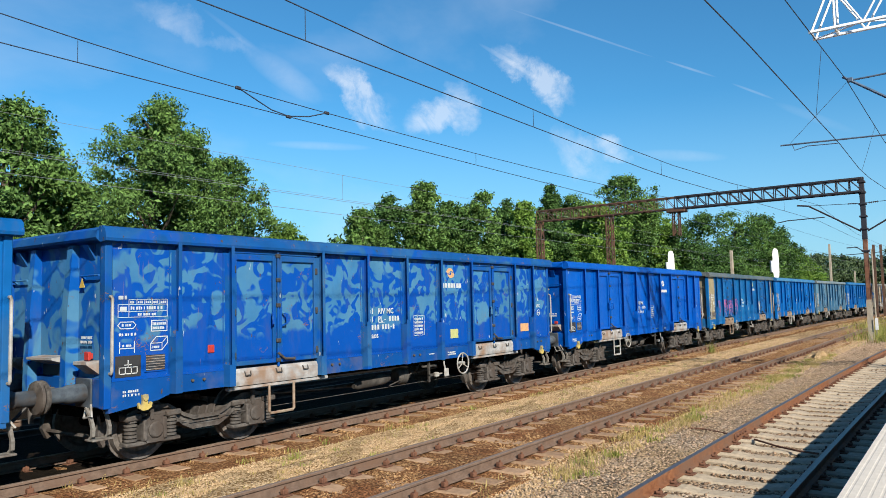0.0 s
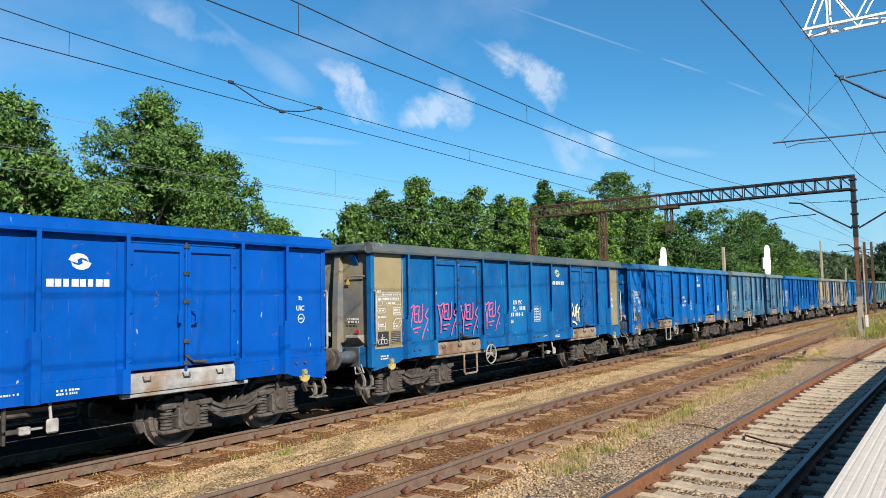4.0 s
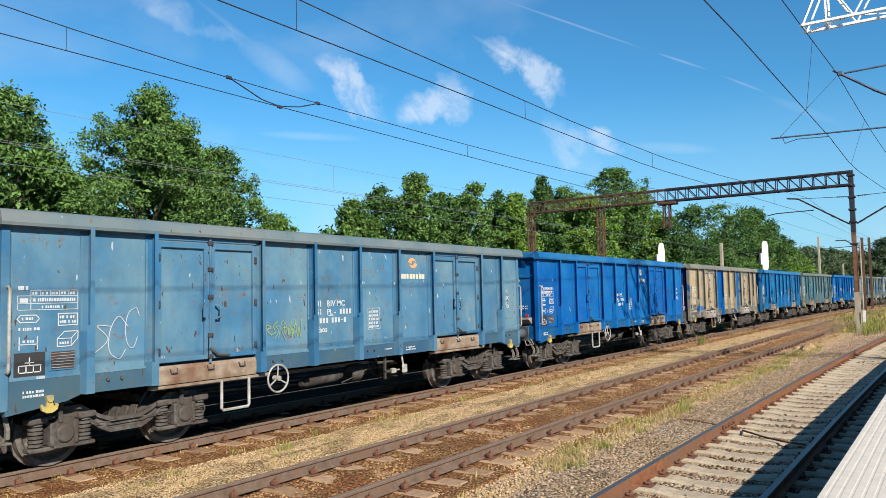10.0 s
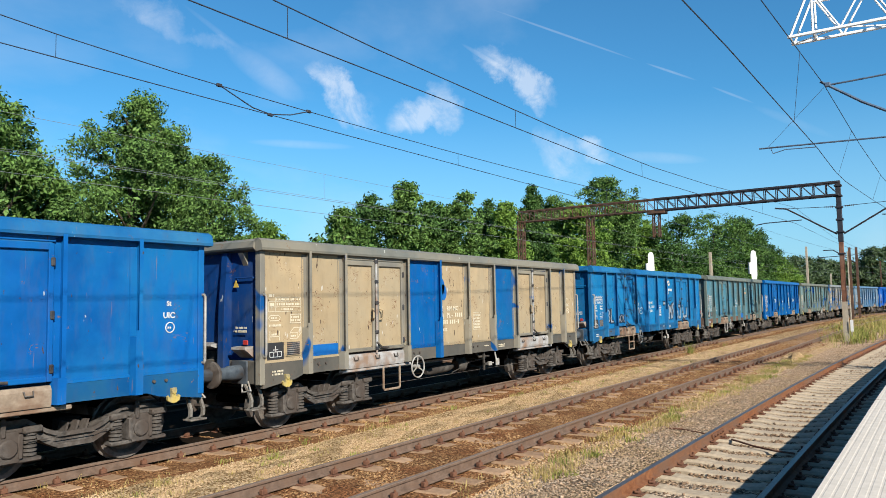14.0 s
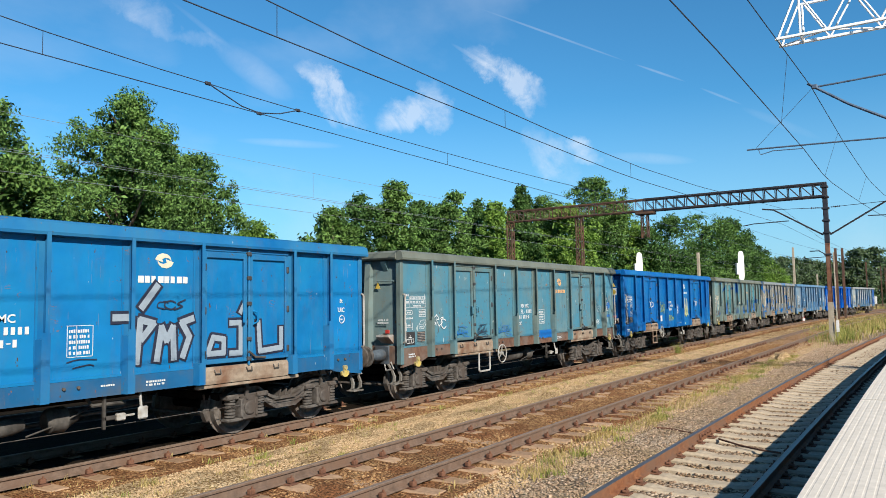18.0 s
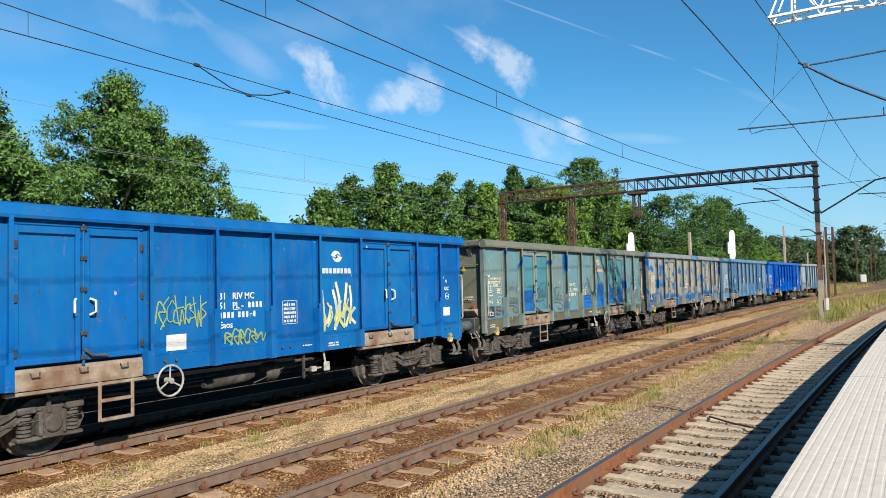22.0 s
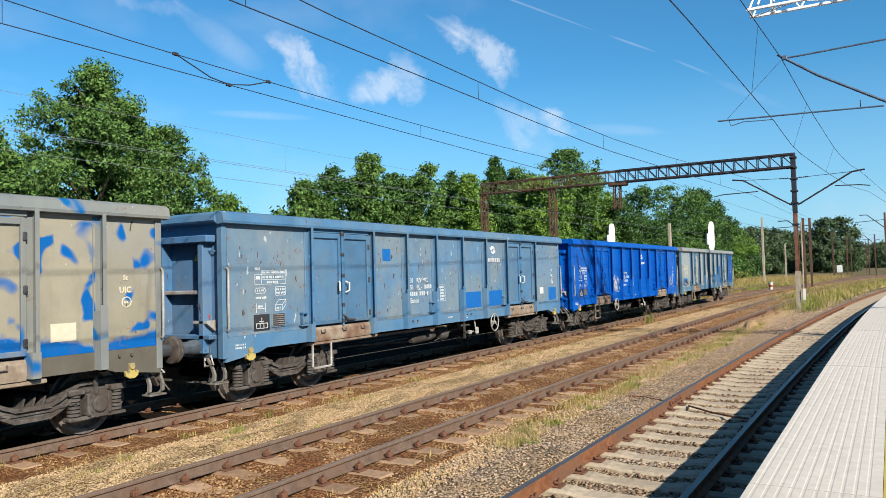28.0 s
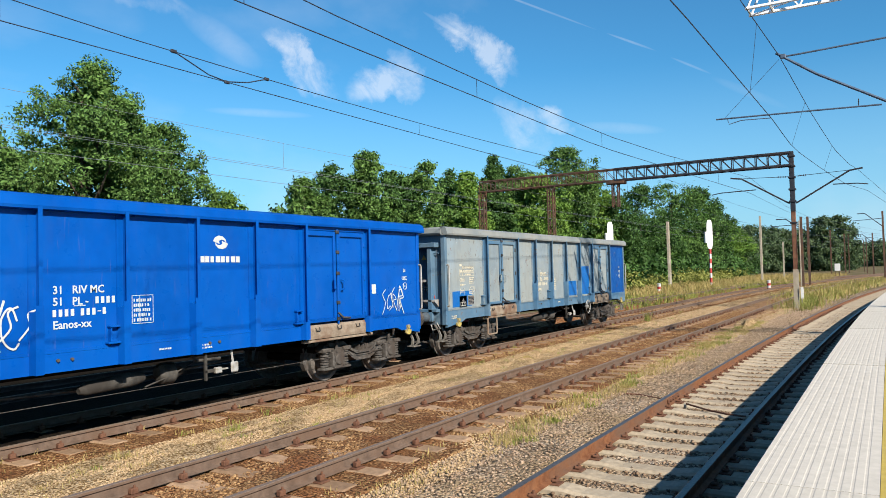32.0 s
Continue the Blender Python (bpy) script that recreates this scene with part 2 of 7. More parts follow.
def coords(n, l, stretch=(1, 1, 1), seed=0.0, kind="Object"):
    c, m = n.new("ShaderNodeTexCoord"), n.new("ShaderNodeMapping")
    m.inputs["Scale"].default_value = stretch
    m.inputs["Location"].default_value = (seed * 7.3, seed * 3.1, seed * 5.7)
    l.new(c.outputs[kind], m.inputs["Vector"])
    return m.outputs["Vector"]


def bump(n, l, b, height, strength=0.3, dist=0.01):
    x = n.new("ShaderNodeBump")
    x.inputs["Strength"].default_value, x.inputs["Distance"].default_value = strength, dist
    l.new(height, x.inputs["Height"])
    l.new(x.outputs["Normal"], b.inputs["Normal"])


PAINT_SCALE = 0.41  # factor on paint base colours, lowered against raised exposure to deepen shade
COLOUR_SCALE = 0.6  # the same for bare and coated small things


def toned(c, k=COLOUR_SCALE):
    return c and tuple(q * k for q in c)


RUST = (0.16, 0.055, 0.022)


def paint(name, base, fade=None, fade_to=0.5, patch=None, patch_at=0.6, patch_scale=1.3, patch_twist=0.9, patch_low=0.0, rust=0.3, scratch=0.4, dirt=0.35, rough=0.42, seed=0.0):
    """Vehicle paint: faded in clouds, with touched-up patches, scratches, rust spots and running dirt."""
    m, n, l, b = base_mat(name)
    base = tuple(k * PAINT_SCALE for k in base)
    fade, patch = fade and tuple(k * PAINT_SCALE for k in fade), patch and tuple(k * PAINT_SCALE for k in patch)
    v = coords(n, l, seed=seed)
    col = mix(n, l, ramp(n, l, tex_noise(n, l, v, 2.3, 5), (0.3, 0.0), (0.75, 1.0)), tuple(k * 0.86 for k in base), tuple(min(1, k * 1.12) for k in base))
    own = n.new("ShaderNodeObjectInfo").outputs["Random"]
    col = mix(n, l, 1.0, col, ramp(n, l, own, (0.0, 0.9), (1.0, 1.08)), "MULTIPLY")
    if fade:
        f = ramp(n, l, tex_noise(n, l, coords(n, l, (0.9, 0.9, 0.7), seed + 2), 0.9, 6, 0.62), (0.62 - fade_to * 0.5, 0.0), (0.86 - fade_to * 0.5, 1.0))
        col = mix(n, l, f, col, fade)
    if patch:
        p = ramp(n, l, tex_noise(n, l, coords(n, l, seed=seed + 4), patch_scale, 1.5, 0.4, patch_twist), (patch_at - 0.03, 0.0), (patch_at + 0.03, 1.0))
        col = mix(n, l, p, col, patch)
        if patch_low:
            where = n.new("ShaderNodeSeparateXYZ")
            l.new(coords(n, l), where.inputs[0])
            brush = n.new("ShaderNodeMath")
            brush.operation = "MULTIPLY_ADD"
            l.new(tex_noise(n, l, coords(n, l, seed=seed + 5), 1.1, 4, 0.6), brush.inputs[0])
            brush.inputs[1].default_value = -0.9
            l.new(where.outputs["Z"], brush.inputs[2])
            low = n.new("ShaderNodeMapRange")
            l.new(brush.outputs[0], low.inputs["Value"])
            low.inputs["From Min"].default_value, low.inputs["From Max"].default_value = patch_low - 0.45, patch_low - 0.55
            col = mix(n, l, low.outputs["Result"], col, patch)
    streak = tex_noise(n, l, coords(n, l, (2.4, 2.4, 0.6), seed + 6), 2.2, 6, 0.68)
    col = mix(n, l, mix(n, l, dirt * 0.62, (0, 0, 0), ramp(n, l, streak, (0.5, 0.0), (0.78, 1.0))), col, (0.075, 0.06, 0.048))
    drip = tex_noise(n, l, coords(n, l, (14, 14, 0.9), seed + 7), 2.4, 3, 0.5)
    col = mix(n, l, mix(n, l, min(1.0, dirt * 1.1), (0, 0, 0), ramp(n, l, drip, (0.70, 0.0), (0.74, 1.0))), col, (0.17, 0.10, 0.06))
    sp = tex_noise(n, l, coords(n, l, (1, 1, 0.55), seed + 8), 9.0, 6, 0.7)
    k = 0.765 - 0.16 * rust
    col = mix(n, l, ramp(n, l, sp, (k, 0.0), (k + 0.035, 1.0)), col, RUST)
    if scratch:
        chip = tex_noise(n, l, coords(n, l, (4.5, 4.5, 1.5), seed + 13), 3.4, 2.5, 0.55)
        q = 0.735 - 0.055 * scratch
        col = mix(n, l, ramp(n, l, chip, (q, 0.0), (q + 0.018, 1.0)), col, (0.055, 0.035, 0.026))
        pale = tex_noise(n, l, coords(n, l, (3.5, 3.5, 1.2), seed + 15), 3.0, 2.5, 0.55)
        col = mix(n, l, mix(n, l, 0.55, (0, 0, 0), ramp(n, l, pale, (q + 0.01, 0.0), (q + 0.03, 1.0))), col, (0.42, 0.43, 0.42))
        w = tex_noise(n, l, coords(n, l, (0.9, 1, 1.7), seed + 9), 5.5, 2, 0.5, 1.4)
        g = tex_noise(n, l, coords(n, l, seed=seed + 11), 3.2, 2)
        thin = ramp(n, l, w, (0.484, 0.0), (0.494, 1.0), (0.506, 1.0), (0.516, 0.0))
        gate = ramp(n, l, g, (0.68 - 0.12 * scratch, 0.0), (0.71 - 0.12 * scratch, 1.0))
        col = mix(n, l, mix(n, l, 1.0, thin, gate, "MULTIPLY"), col, (0.13, 0.07, 0.04))
    l.new(col, b.inputs["Base Color"])
    l.new(ramp(n, l, tex_noise(n, l, v, 6, 4), (0.25, rough - 0.08), (0.8, min(1.0, rough + 0.2))), b.inputs["Roughness"])
    b.inputs["Specular IOR Level"].default_value = 0.1
    bump(n, l, b, tex_noise(n, l, coords(n, l, seed=seed + 3), 1.5, 2.5, 0.5), 0.55, 0.05)
    return m


def grainy(name, a, c, scale=20.0, rough=0.8, big=None, big_scale=0.8, bump_to=0.3, metal=0.0, kind="Object", dist=0.01, gloss=0.2):
    """Two colours mixed in grains, with a third in large clouds."""
    a, c, big = toned(a), toned(c), toned(big)
    m, n, l, b = base_mat(name)
    v = coords(n, l, kind=kind)
    f = tex_noise(n, l, v, scale, 6, 0.65)
    col = mix(n, l, ramp(n, l, f, (0.35, 0.0), (0.68, 1.0)), a, c)
    if big:
        col = mix(n, l, ramp(n, l, tex_noise(n, l, v, big_scale, 5), (0.45, 0.0), (0.65, 1.0)), col, big)
    l.new(col, b.inputs["Base Color"])
    b.inputs["Roughness"].default_value, b.inputs["Metallic"].default_value = rough, metal
    b.inputs["Specular IOR Level"].default_value = gloss
    bump(n, l, b, f, bump_to, dist)
    return m


def stony(name, earth_gap_shade, dull, pale, size, patch=None, patch_scale=0.9, rough=0.95):
    """Loose stones packed in earth: every stone has its own tone; some ground is barer or of another colour. The earth
    in the gaps is darkened to stand for shade.
    """
    earth_gap_shade, dull, pale, patch = toned(earth_gap_shade), toned(dull), toned(pale), toned(patch)
    m, n, l, b = base_mat(name)
    v = coords(n, l)
    warp = n.new("ShaderNodeTexNoise")
    warp.inputs["Scale"].default_value = 9.0
    l.new(v, warp.inputs["Vector"])
    place = n.new("ShaderNodeVectorMath")
    place.operation = "MULTIPLY_ADD"
    l.new(warp.outputs["Color"], place.inputs[0])
    place.inputs[1].default_value = (0.05, 0.05, 0.05)
    l.new(v, place.inputs[2])
    cell = n.new("ShaderNodeTexVoronoi")
    cell.inputs["Scale"].default_value = 1.0 / size
    l.new(place.outputs[0], cell.inputs["Vector"])
    each = n.new("ShaderNodeSeparateColor")
    l.new(cell.outputs["Color"], each.inputs["Color"])
    stone = mix(n, l, ramp(n, l, each.outputs["Red"], (0.1, 0.0), (0.9, 1.0)), dull, pale)
    if patch:
        stone = mix(n, l, ramp(n, l, tex_noise(n, l, v, patch_scale, 5, 0.65), (0.44, 0.0), (0.6, 1.0)), stone, patch)
    fine = tex_noise(n, l, v, 60.0, 4, 0.7)
    stone = mix(n, l, 0.7, stone, ramp(n, l, fine, (0.3, 0.6), (0.7, 1.3)), "MULTIPLY")
    stone = mix(n, l, 1.0, stone, ramp(n, l, tex_noise(n, l, v, 1.7, 7, 0.72), (0.34, 0.68), (0.66, 1.26)), "MULTIPLY")
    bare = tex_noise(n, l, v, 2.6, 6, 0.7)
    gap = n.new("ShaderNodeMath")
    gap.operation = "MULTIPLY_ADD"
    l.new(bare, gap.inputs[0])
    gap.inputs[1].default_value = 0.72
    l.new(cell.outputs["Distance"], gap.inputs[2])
    # dark earth at the cell borders doubles as painted shade between stones
    l.new(mix(n, l, ramp(n, l, gap.outputs[0], (0.91, 0.0), (0.97, 1.0)), stone, earth_gap_shade), b.inputs["Base Color"])
    b.inputs["Roughness"].default_value, b.inputs["Specular IOR Level"].default_value = rough, 0.03
    turned = n.new("ShaderNodeMath")
    turned.operation = "SUBTRACT"
    l.new(mix(n, l, 0.35, each.outputs["Green"], fine), turned.inputs[0])
    l.new(cell.outputs["Distance"], turned.inputs[1])
    bump(n, l, b, turned.outputs[0], 1.0, size * 0.8)
    return m


def pieces(name, a, c, grain=30.0, rough=0.85, spread=0.5, island=False):
    """For pieces that differ from one another: each takes its own tone between two colours."""
    a, c = toned(a), toned(c)
    m, n, l, b = base_mat(name)
    if island:
        src = n.new("ShaderNodeNewGeometry").outputs["Random Per Island"]
    else:
        src = n.new("ShaderNodeObjectInfo").outputs["Random"]
    v = coords(n, l)
    f = tex_noise(n, l, v, grain, 5, 0.6)
    col = mix(n, l, ramp(n, l, src, (0.0, 0.05), (0.75, 0.7), (1.0, 1.0)), a, c)
    col = mix(n, l, spread, col, ramp(n, l, f, (0.3, 0.55), (0.7, 1.25)), "MULTIPLY")
    l.new(col, b.inputs["Base Color"])
    b.inputs["Roughness"].default_value, b.inputs["Specular IOR Level"].default_value = rough, 0.1
    bump(n, l, b, f, 0.35, 0.006)
    return m


def flat_paint(name, c, rough=0.5):
    c = toned(c)
    m, n, l, b = base_mat(name)
    f = tex_noise(n, l, coords(n, l), 14.0, 5, 0.6)
    l.new(mix(n, l, ramp(n, l, f, (0.3, 0.0), (0.75, 1.0)), tuple(k * 0.8 for k in c), c), b.inputs["Base Color"])
    b.inputs["Roughness"].default_value = rough
    return m


M_GEAR = grainy("running_gear", (0.048, 0.043, 0.04), (0.165, 0.15, 0.138), 9, 0.8, (0.08, 0.062, 0.052), 2.0)
# grime colour taken down to near black, painting in shade below the wagons
M_UNDER = grainy("underframe_grime_shade", (0.008, 0.007, 0.007), (0.02, 0.017, 0.015), 7, 0.9, (0.025, 0.018, 0.015), 1.5, gloss=0.04)
M_TREAD = grainy("wheel_steel", (0.12, 0.105, 0.095), (0.26, 0.235, 0.215), 12, 0.55, metal=0.25, bump_to=0.1)
M_HINGE = grainy("dark_fitting", (0.03, 0.035, 0.045), (0.075, 0.08, 0.09), 9, 0.7, (0.05, 0.045, 0.045), 5.0)
M_OLDWHITE = grainy("chalky_white_paint", (0.36, 0.355, 0.34), (0.54, 0.535, 0.52), 7, 0.6, (0.26, 0.23, 0.19), 4.0, 0.1)
M_HOOK = grainy("worn_yellow_paint", (0.5, 0.38, 0.1), (0.66, 0.52, 0.18), 9, 0.6, (0.3, 0.26, 0.16), 6.0, 0.1)
M_WHITE = flat_paint("white_paint", (0.75, 0.76, 0.76))
M_MARK = flat_paint("white_lettering", (0.62, 0.66, 0.70), 0.6)
M_YELLOW = flat_paint("yellow_paint", (0.74, 0.52, 0.09))
M_BLACK = flat_paint("black_paint", (0.03, 0.03, 0.033), 0.6)
M_TAN = grainy("worn_primer", (0.26, 0.20, 0.15), (0.42, 0.34, 0.26), 8, 0.7, (0.2, 0.11, 0.07), 2.5, 0.2)
M_GREYSILL = grainy("bare_grey_steel", (0.3, 0.3, 0.3), (0.5, 0.5, 0.5), 6, 0.6, (0.3, 0.2, 0.14), 2.5, 0.2)
M_RUSTSILL = grainy("rusty_brown_steel", (0.10, 0.05, 0.035), (0.2, 0.11, 0.075), 7, 0.8, (0.17, 0.13, 0.11), 2.0, 0.3)
M_PINK = flat_paint("pink_spray", (0.75, 0.14, 0.33))
M_SPRAYYEL = flat_paint("yellow_spray", (0.56, 0.58, 0.24))
M_SPRAYOLIVE = flat_paint("olive_spray", (0.3, 0.42, 0.17))
M_SPRAYCREAM = flat_paint("cream_spray", (0.8, 0.72, 0.55))
M_SPRAYWHITE = flat_paint("white_spray", (0.7, 0.75, 0.78))
M_SPRAYDARK = flat_paint("dark_spray", (0.018, 0.022, 0.05))
M_SPRAYSILVER = flat_paint("silver_spray", (0.33, 0.4, 0.48), 0.45)
M_ORANGE = flat_paint("orange_lettering", (0.75, 0.42, 0.2))
M_RED = flat_paint("red_paint", (0.55, 0.04, 0.03))
M_BLUETOUCH = flat_paint("fresh_blue_paint", (0.003, 0.15, 0.53), 0.45)

# ---- freight wagons ----
SHORT = dict(half=6.375, pitch=14.04, pivot=4.6, posts=(1.006, 1.959, 3.951, 5.163, 6.375, 7.587, 8.799, 10.791, 11.744), doors=(1, 6))
LONG = dict(half=7.225, pitch=15.74, pivot=5.42, posts=(2.05, 4.02, 5.302, 6.584, 7.866, 9.148, 10.43, 12.4), doors=(0, 6))
SHORT_B = dict(half=6.4, pitch=14.04, pivot=4.6, posts=(1.17, 2.26, 4.25, 5.33, 6.42, 7.5, 8.58, 10.56, 11.66), doors=(1, 6))
SIDE = -1.385


M_STEPGREY = grainy("worn_grey_step", (0.16, 0.15, 0.135), (0.34, 0.32, 0.29), 9, 0.7, (0.12, 0.1, 0.085), 5.0)


def side_frame_mesh():
    """One cast side of a bogie, on -y."""
    g = Geo()
    y0, y1 = -1.06, -0.9
    top = [(-1.32, 0.7), (-1.12, 0.78), (-0.66, 0.78), (-0.4, 0.62), (-0.22, 0.55), (0.22, 0.55), (0.4, 0.62), (0.66, 0.78), (1.12, 0.78), (1.32, 0.7)]
    low = [(1.32, 0.62), (1.1, 0.66), (0.66, 0.64), (0.42, 0.46), (0.24, 0.37), (-0.24, 0.37), (-0.42, 0.46), (-0.66, 0.64), (-1.1, 0.66), (-1.32, 0.62)]
    g.prism(top + low, "y", y0, y1)
    g.prism([(x, z + 0.012) for x, z in top[1:9]] + [(x, z - 0.045) for x, z in top[1:9]][::-1], "y", -1.11, -0.88)
    g.prism([(x, z + 0.045) for x, z in low[1:9]][::-1] + [(x, z - 0.012) for x, z in low[1:9]], "y", -1.11, -0.88)
    for a in (-0.14, 0.0, 0.14):
        g.prism([(a - 0.015, 0.54), (a + 0.015, 0.54), (a + 0.055, 0.68), (a + 0.025, 0.68)], "y", y0 - 0.03, y1 + 0.01)
    return g.mesh("side_frame", M_GEAR)


def bolster_mesh():
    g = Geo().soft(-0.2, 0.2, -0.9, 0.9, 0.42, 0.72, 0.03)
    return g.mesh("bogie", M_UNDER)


def axlebox_mesh():
    """Axle box with its spring plate and horn, on -y."""
    g = Geo()
    a, b = -1.2, -0.93
    g.prism([(-0.17, 0.36), (-0.13, 0.28), (0.13, 0.28), (0.17, 0.36), (0.17, 0.58), (0.11, 0.66), (-0.11, 0.66), (-0.17, 0.58)], "y", a + 0.02, b - 0.04)
    n = len(g.v)
    g.lathe([(0.0, -0.03), (0.1, -0.03), (0.12, -0.01), (0.12, 0.03), (0.0, 0.03)], 14)
    g.move(n, Matrix.Translation((0, a + 0.01, 0.46)))
    g.soft(-0.44, 0.44, a + 0.04, b - 0.04, 0.255, 0.31, 0.015)
    g.soft(-0.45, -0.2, a + 0.03, b - 0.04, 0.61, 0.7, 0.02)
    g.soft(0.2, 0.45, a + 0.03, b - 0.04, 0.61, 0.7, 0.02)
    g.soft(-0.19, -0.12, a + 0.01, b, 0.31, 0.62, 0.015)
    g.soft(0.12, 0.19, a + 0.01, b, 0.31, 0.62, 0.015)
    g.soft(-0.09, -0.03, a - 0.0, a + 0.05, 0.6, 0.84, 0.01)
    return g.mesh("axle_box", M_GEAR, True)


def spring_mesh():
    prof = [(0.0, 0.31)]
    for i in range(6):
        z = 0.315 + i * 0.052
        prof += [(0.062, z), (0.092, z + 0.012), (0.092, z + 0.034), (0.062, z + 0.046)]
    prof += [(0.0, 0.63)]
    return Geo().lathe(prof, 12, "z").mesh("spring", M_GEAR, True)


def wheelset_mesh():
    g = Geo()
    for s in (-1, 1):
        p = [(0.0, -0.04), (0.09, -0.06), (0.13, -0.03), (0.34, -0.015), (0.385, -0.065), (0.455, -0.065), (0.46, 0.045), (0.488, 0.055), (0.488, 0.07), (0.4, 0.07), (0.35, 0.03), (0.0, 0.03)]
        n = len(g.v)
        g.slot = 0
        g.lathe([(r, a if s < 0 else -a) for r, a in p], 28)
        g.move(n, Matrix.Translation((0, s * 0.76, 0)))
    g.slot = 1
    g.tube([(0, -0.95, 0), (0, 0.95, 0)], 0.085, 10)
    for a in range(4):
        c, d = math.cos(a * math.pi / 2) * 0.24, math.sin(a * math.pi / 2) * 0.24
        g.soft(c - 0.03, c + 0.03, -0.81, -0.79, d - 0.03, d + 0.03, 0.008)
    return g.mesh("wheelset", [M_TREAD, M_UNDER], True)


def brake_shoe_mesh():
    g = Geo()
    for s in (-1, 1):
        g.prism([(0.5, 0.3), (0.58, 0.26), (0.66, 0.42), (0.62, 0.62), (0.53, 0.62), (0.54, 0.45)], "y", s * 0.76 - 0.05, s * 0.76 + 0.05)
        g.tube([(0.57, s * 0.76, 0.4), (0.66, s * 0.82, 0.72)], 0.02, 6)
    g.tube([(0.57, -0.8, 0.38), (0.57, 0.8, 0.38)], 0.03, 6)
    return g.mesh("brake_shoe", M_GEAR)


def buffer_mesh():
    """A sprung buffer pointing along -x from its foot at x = 0."""
    g = Geo()
    g.soft(-0.03, 0.0, -0.2, 0.2, -0.2, 0.2, 0.02)
    g.lathe([(0.0, 0.0), (0.13, 0.0), (0.125, -0.26), (0.105, -0.3), (0.105, -0.54), (0.0, -0.54)], 18, "x")
    return g.mesh("buffer", M_BUFFER, True)


def buffer_head_mesh():
    return Geo().lathe([(0.0, -0.53), (0.12, -0.53), (0.215, -0.56), (0.225, -0.59), (0.2, -0.612), (0.0, -0.62)], 22, "x").mesh("buffer_head", M_GEAR, True)


def hook_mesh():
    """Yellow rope hook under the sill, facing -y."""
    g = Geo()
    g.prism([(-0.06, 0.0), (0.06, 0.0), (0.05, -0.1), (0.06, -0.15), (0.1, -0.16), (0.12, -0.12), (0.15, -0.14), (0.13, -0.21), (0.05, -0.25), (-0.05, -0.25), (-0.13, -0.21), (-0.15, -0.14), (-0.12, -0.12), (-0.1, -0.16), (-0.06, -0.15), (-0.05, -0.1)], "y", -0.04, 0.0)
    n = len(g.v)
    g.lathe([(0.0, -0.06), (0.05, -0.06), (0.06, -0.04), (0.0, -0.04)], 10)
    g.move(n, Matrix.Translation((0, 0, -0.05)))
    g.move(0, Matrix.Diagonal((0.74, 1, 0.86, 1)))
    return g.mesh("rope_hook", M_HOOK)


def wheel_mesh():
    """Hand brake wheel facing -y."""
    g = Geo()
    g.tube([(0.225 * math.cos(a * math.pi / 12), 0, 0.225 * math.sin(a * math.pi / 12)) for a in range(24)], 0.017, 7, True)
    for a in (90, 210, 330):
        g.tube([(0, 0.02, 0), (0.22 * math.cos(radians(a)), 0, 0.22 * math.sin(radians(a)))], 0.014, 6)
    g.lathe([(0, -0.03), (0.045, -0.03), (0.045, 0.1), (0, 0.1)], 10)
    return g.mesh("brake_wheel", M_OLDWHITE, True)


def loop_step_mesh(mat):
    """A bent step hanging under the door sill."""
    g = Geo()
    g.tube([(-0.27, 0.1, 0.02), (-0.27, 0, 0), (-0.27, 0, -0.42), (-0.24, 0, -0.45), (0.24, 0, -0.45), (0.27, 0, -0.42), (0.27, 0, 0), (0.27, 0.1, 0.02)], 0.024, 6)
    return g.mesh("step", mat, True)


def ladder_mesh(mat):
    g = Geo()
    for x in (-0.25, 0.25):
        g.soft(x - 0.025, x + 0.025, -0.012, 0.012, -0.5, 0.06, 0.006)
    for z in (-0.48, -0.22):
        g.soft(-0.25, 0.25, -0.03, 0.05, z - 0.022, z + 0.022, 0.006)
    return g.mesh("step", mat)


def handrail_mesh():
    g = Geo().tube([(0, 0.05, 0), (0, -0.05, 0), (0, -0.07, -0.03), (0, -0.07, -1.0), (0, -0.05, -1.03), (0, 0.05, -1.03)], 0.021, 7)
    return g.mesh("handrail", M_OLDWHITE, True)


def foot_step_mesh():
    """A tread plate hung on two bowed flat bars."""
    g = Geo().soft(-0.15, 0.15, -0.1, 0.1, -0.014, 0.014, 0.006)
    for x in (-0.115, 0.115):
        side = [(0.02, 0.0), (-0.06, 0.05), (-0.07, 0.16), (0.0, 0.3), (0.1, 0.42), (0.14, 0.42), (0.04, 0.29), (-0.02, 0.16), (-0.01, 0.06), (0.06, 0.01)]
        g.prism(side, "x", x - 0.022, x + 0.022)
    return g.mesh("foot_step", M_STEPGREY)


M_TANK = grainy("dusty_grey_steel", (0.03, 0.028, 0.026), (0.13, 0.12, 0.11), 5, 0.8, (0.04, 0.034, 0.03), 2.0)
M_BUFFER = grainy("buffer_paint", (0.05, 0.065, 0.085), (0.12, 0.15, 0.18), 8, 0.7, (0.05, 0.04, 0.035), 4.0)
ME_BOGIE, ME_FRAME, ME_BOX, ME_SPRING, ME_WHEELS, ME_SHOE = bolster_mesh(), side_frame_mesh(), axlebox_mesh(), spring_mesh(), wheelset_mesh(), brake_shoe_mesh()
ME_BUFFER, ME_HEAD, ME_HOOK, ME_BRAKE, ME_RAILING, ME_FOOT = buffer_mesh(), buffer_head_mesh(), hook_mesh(), wheel_mesh(), handrail_mesh(), foot_step_mesh()
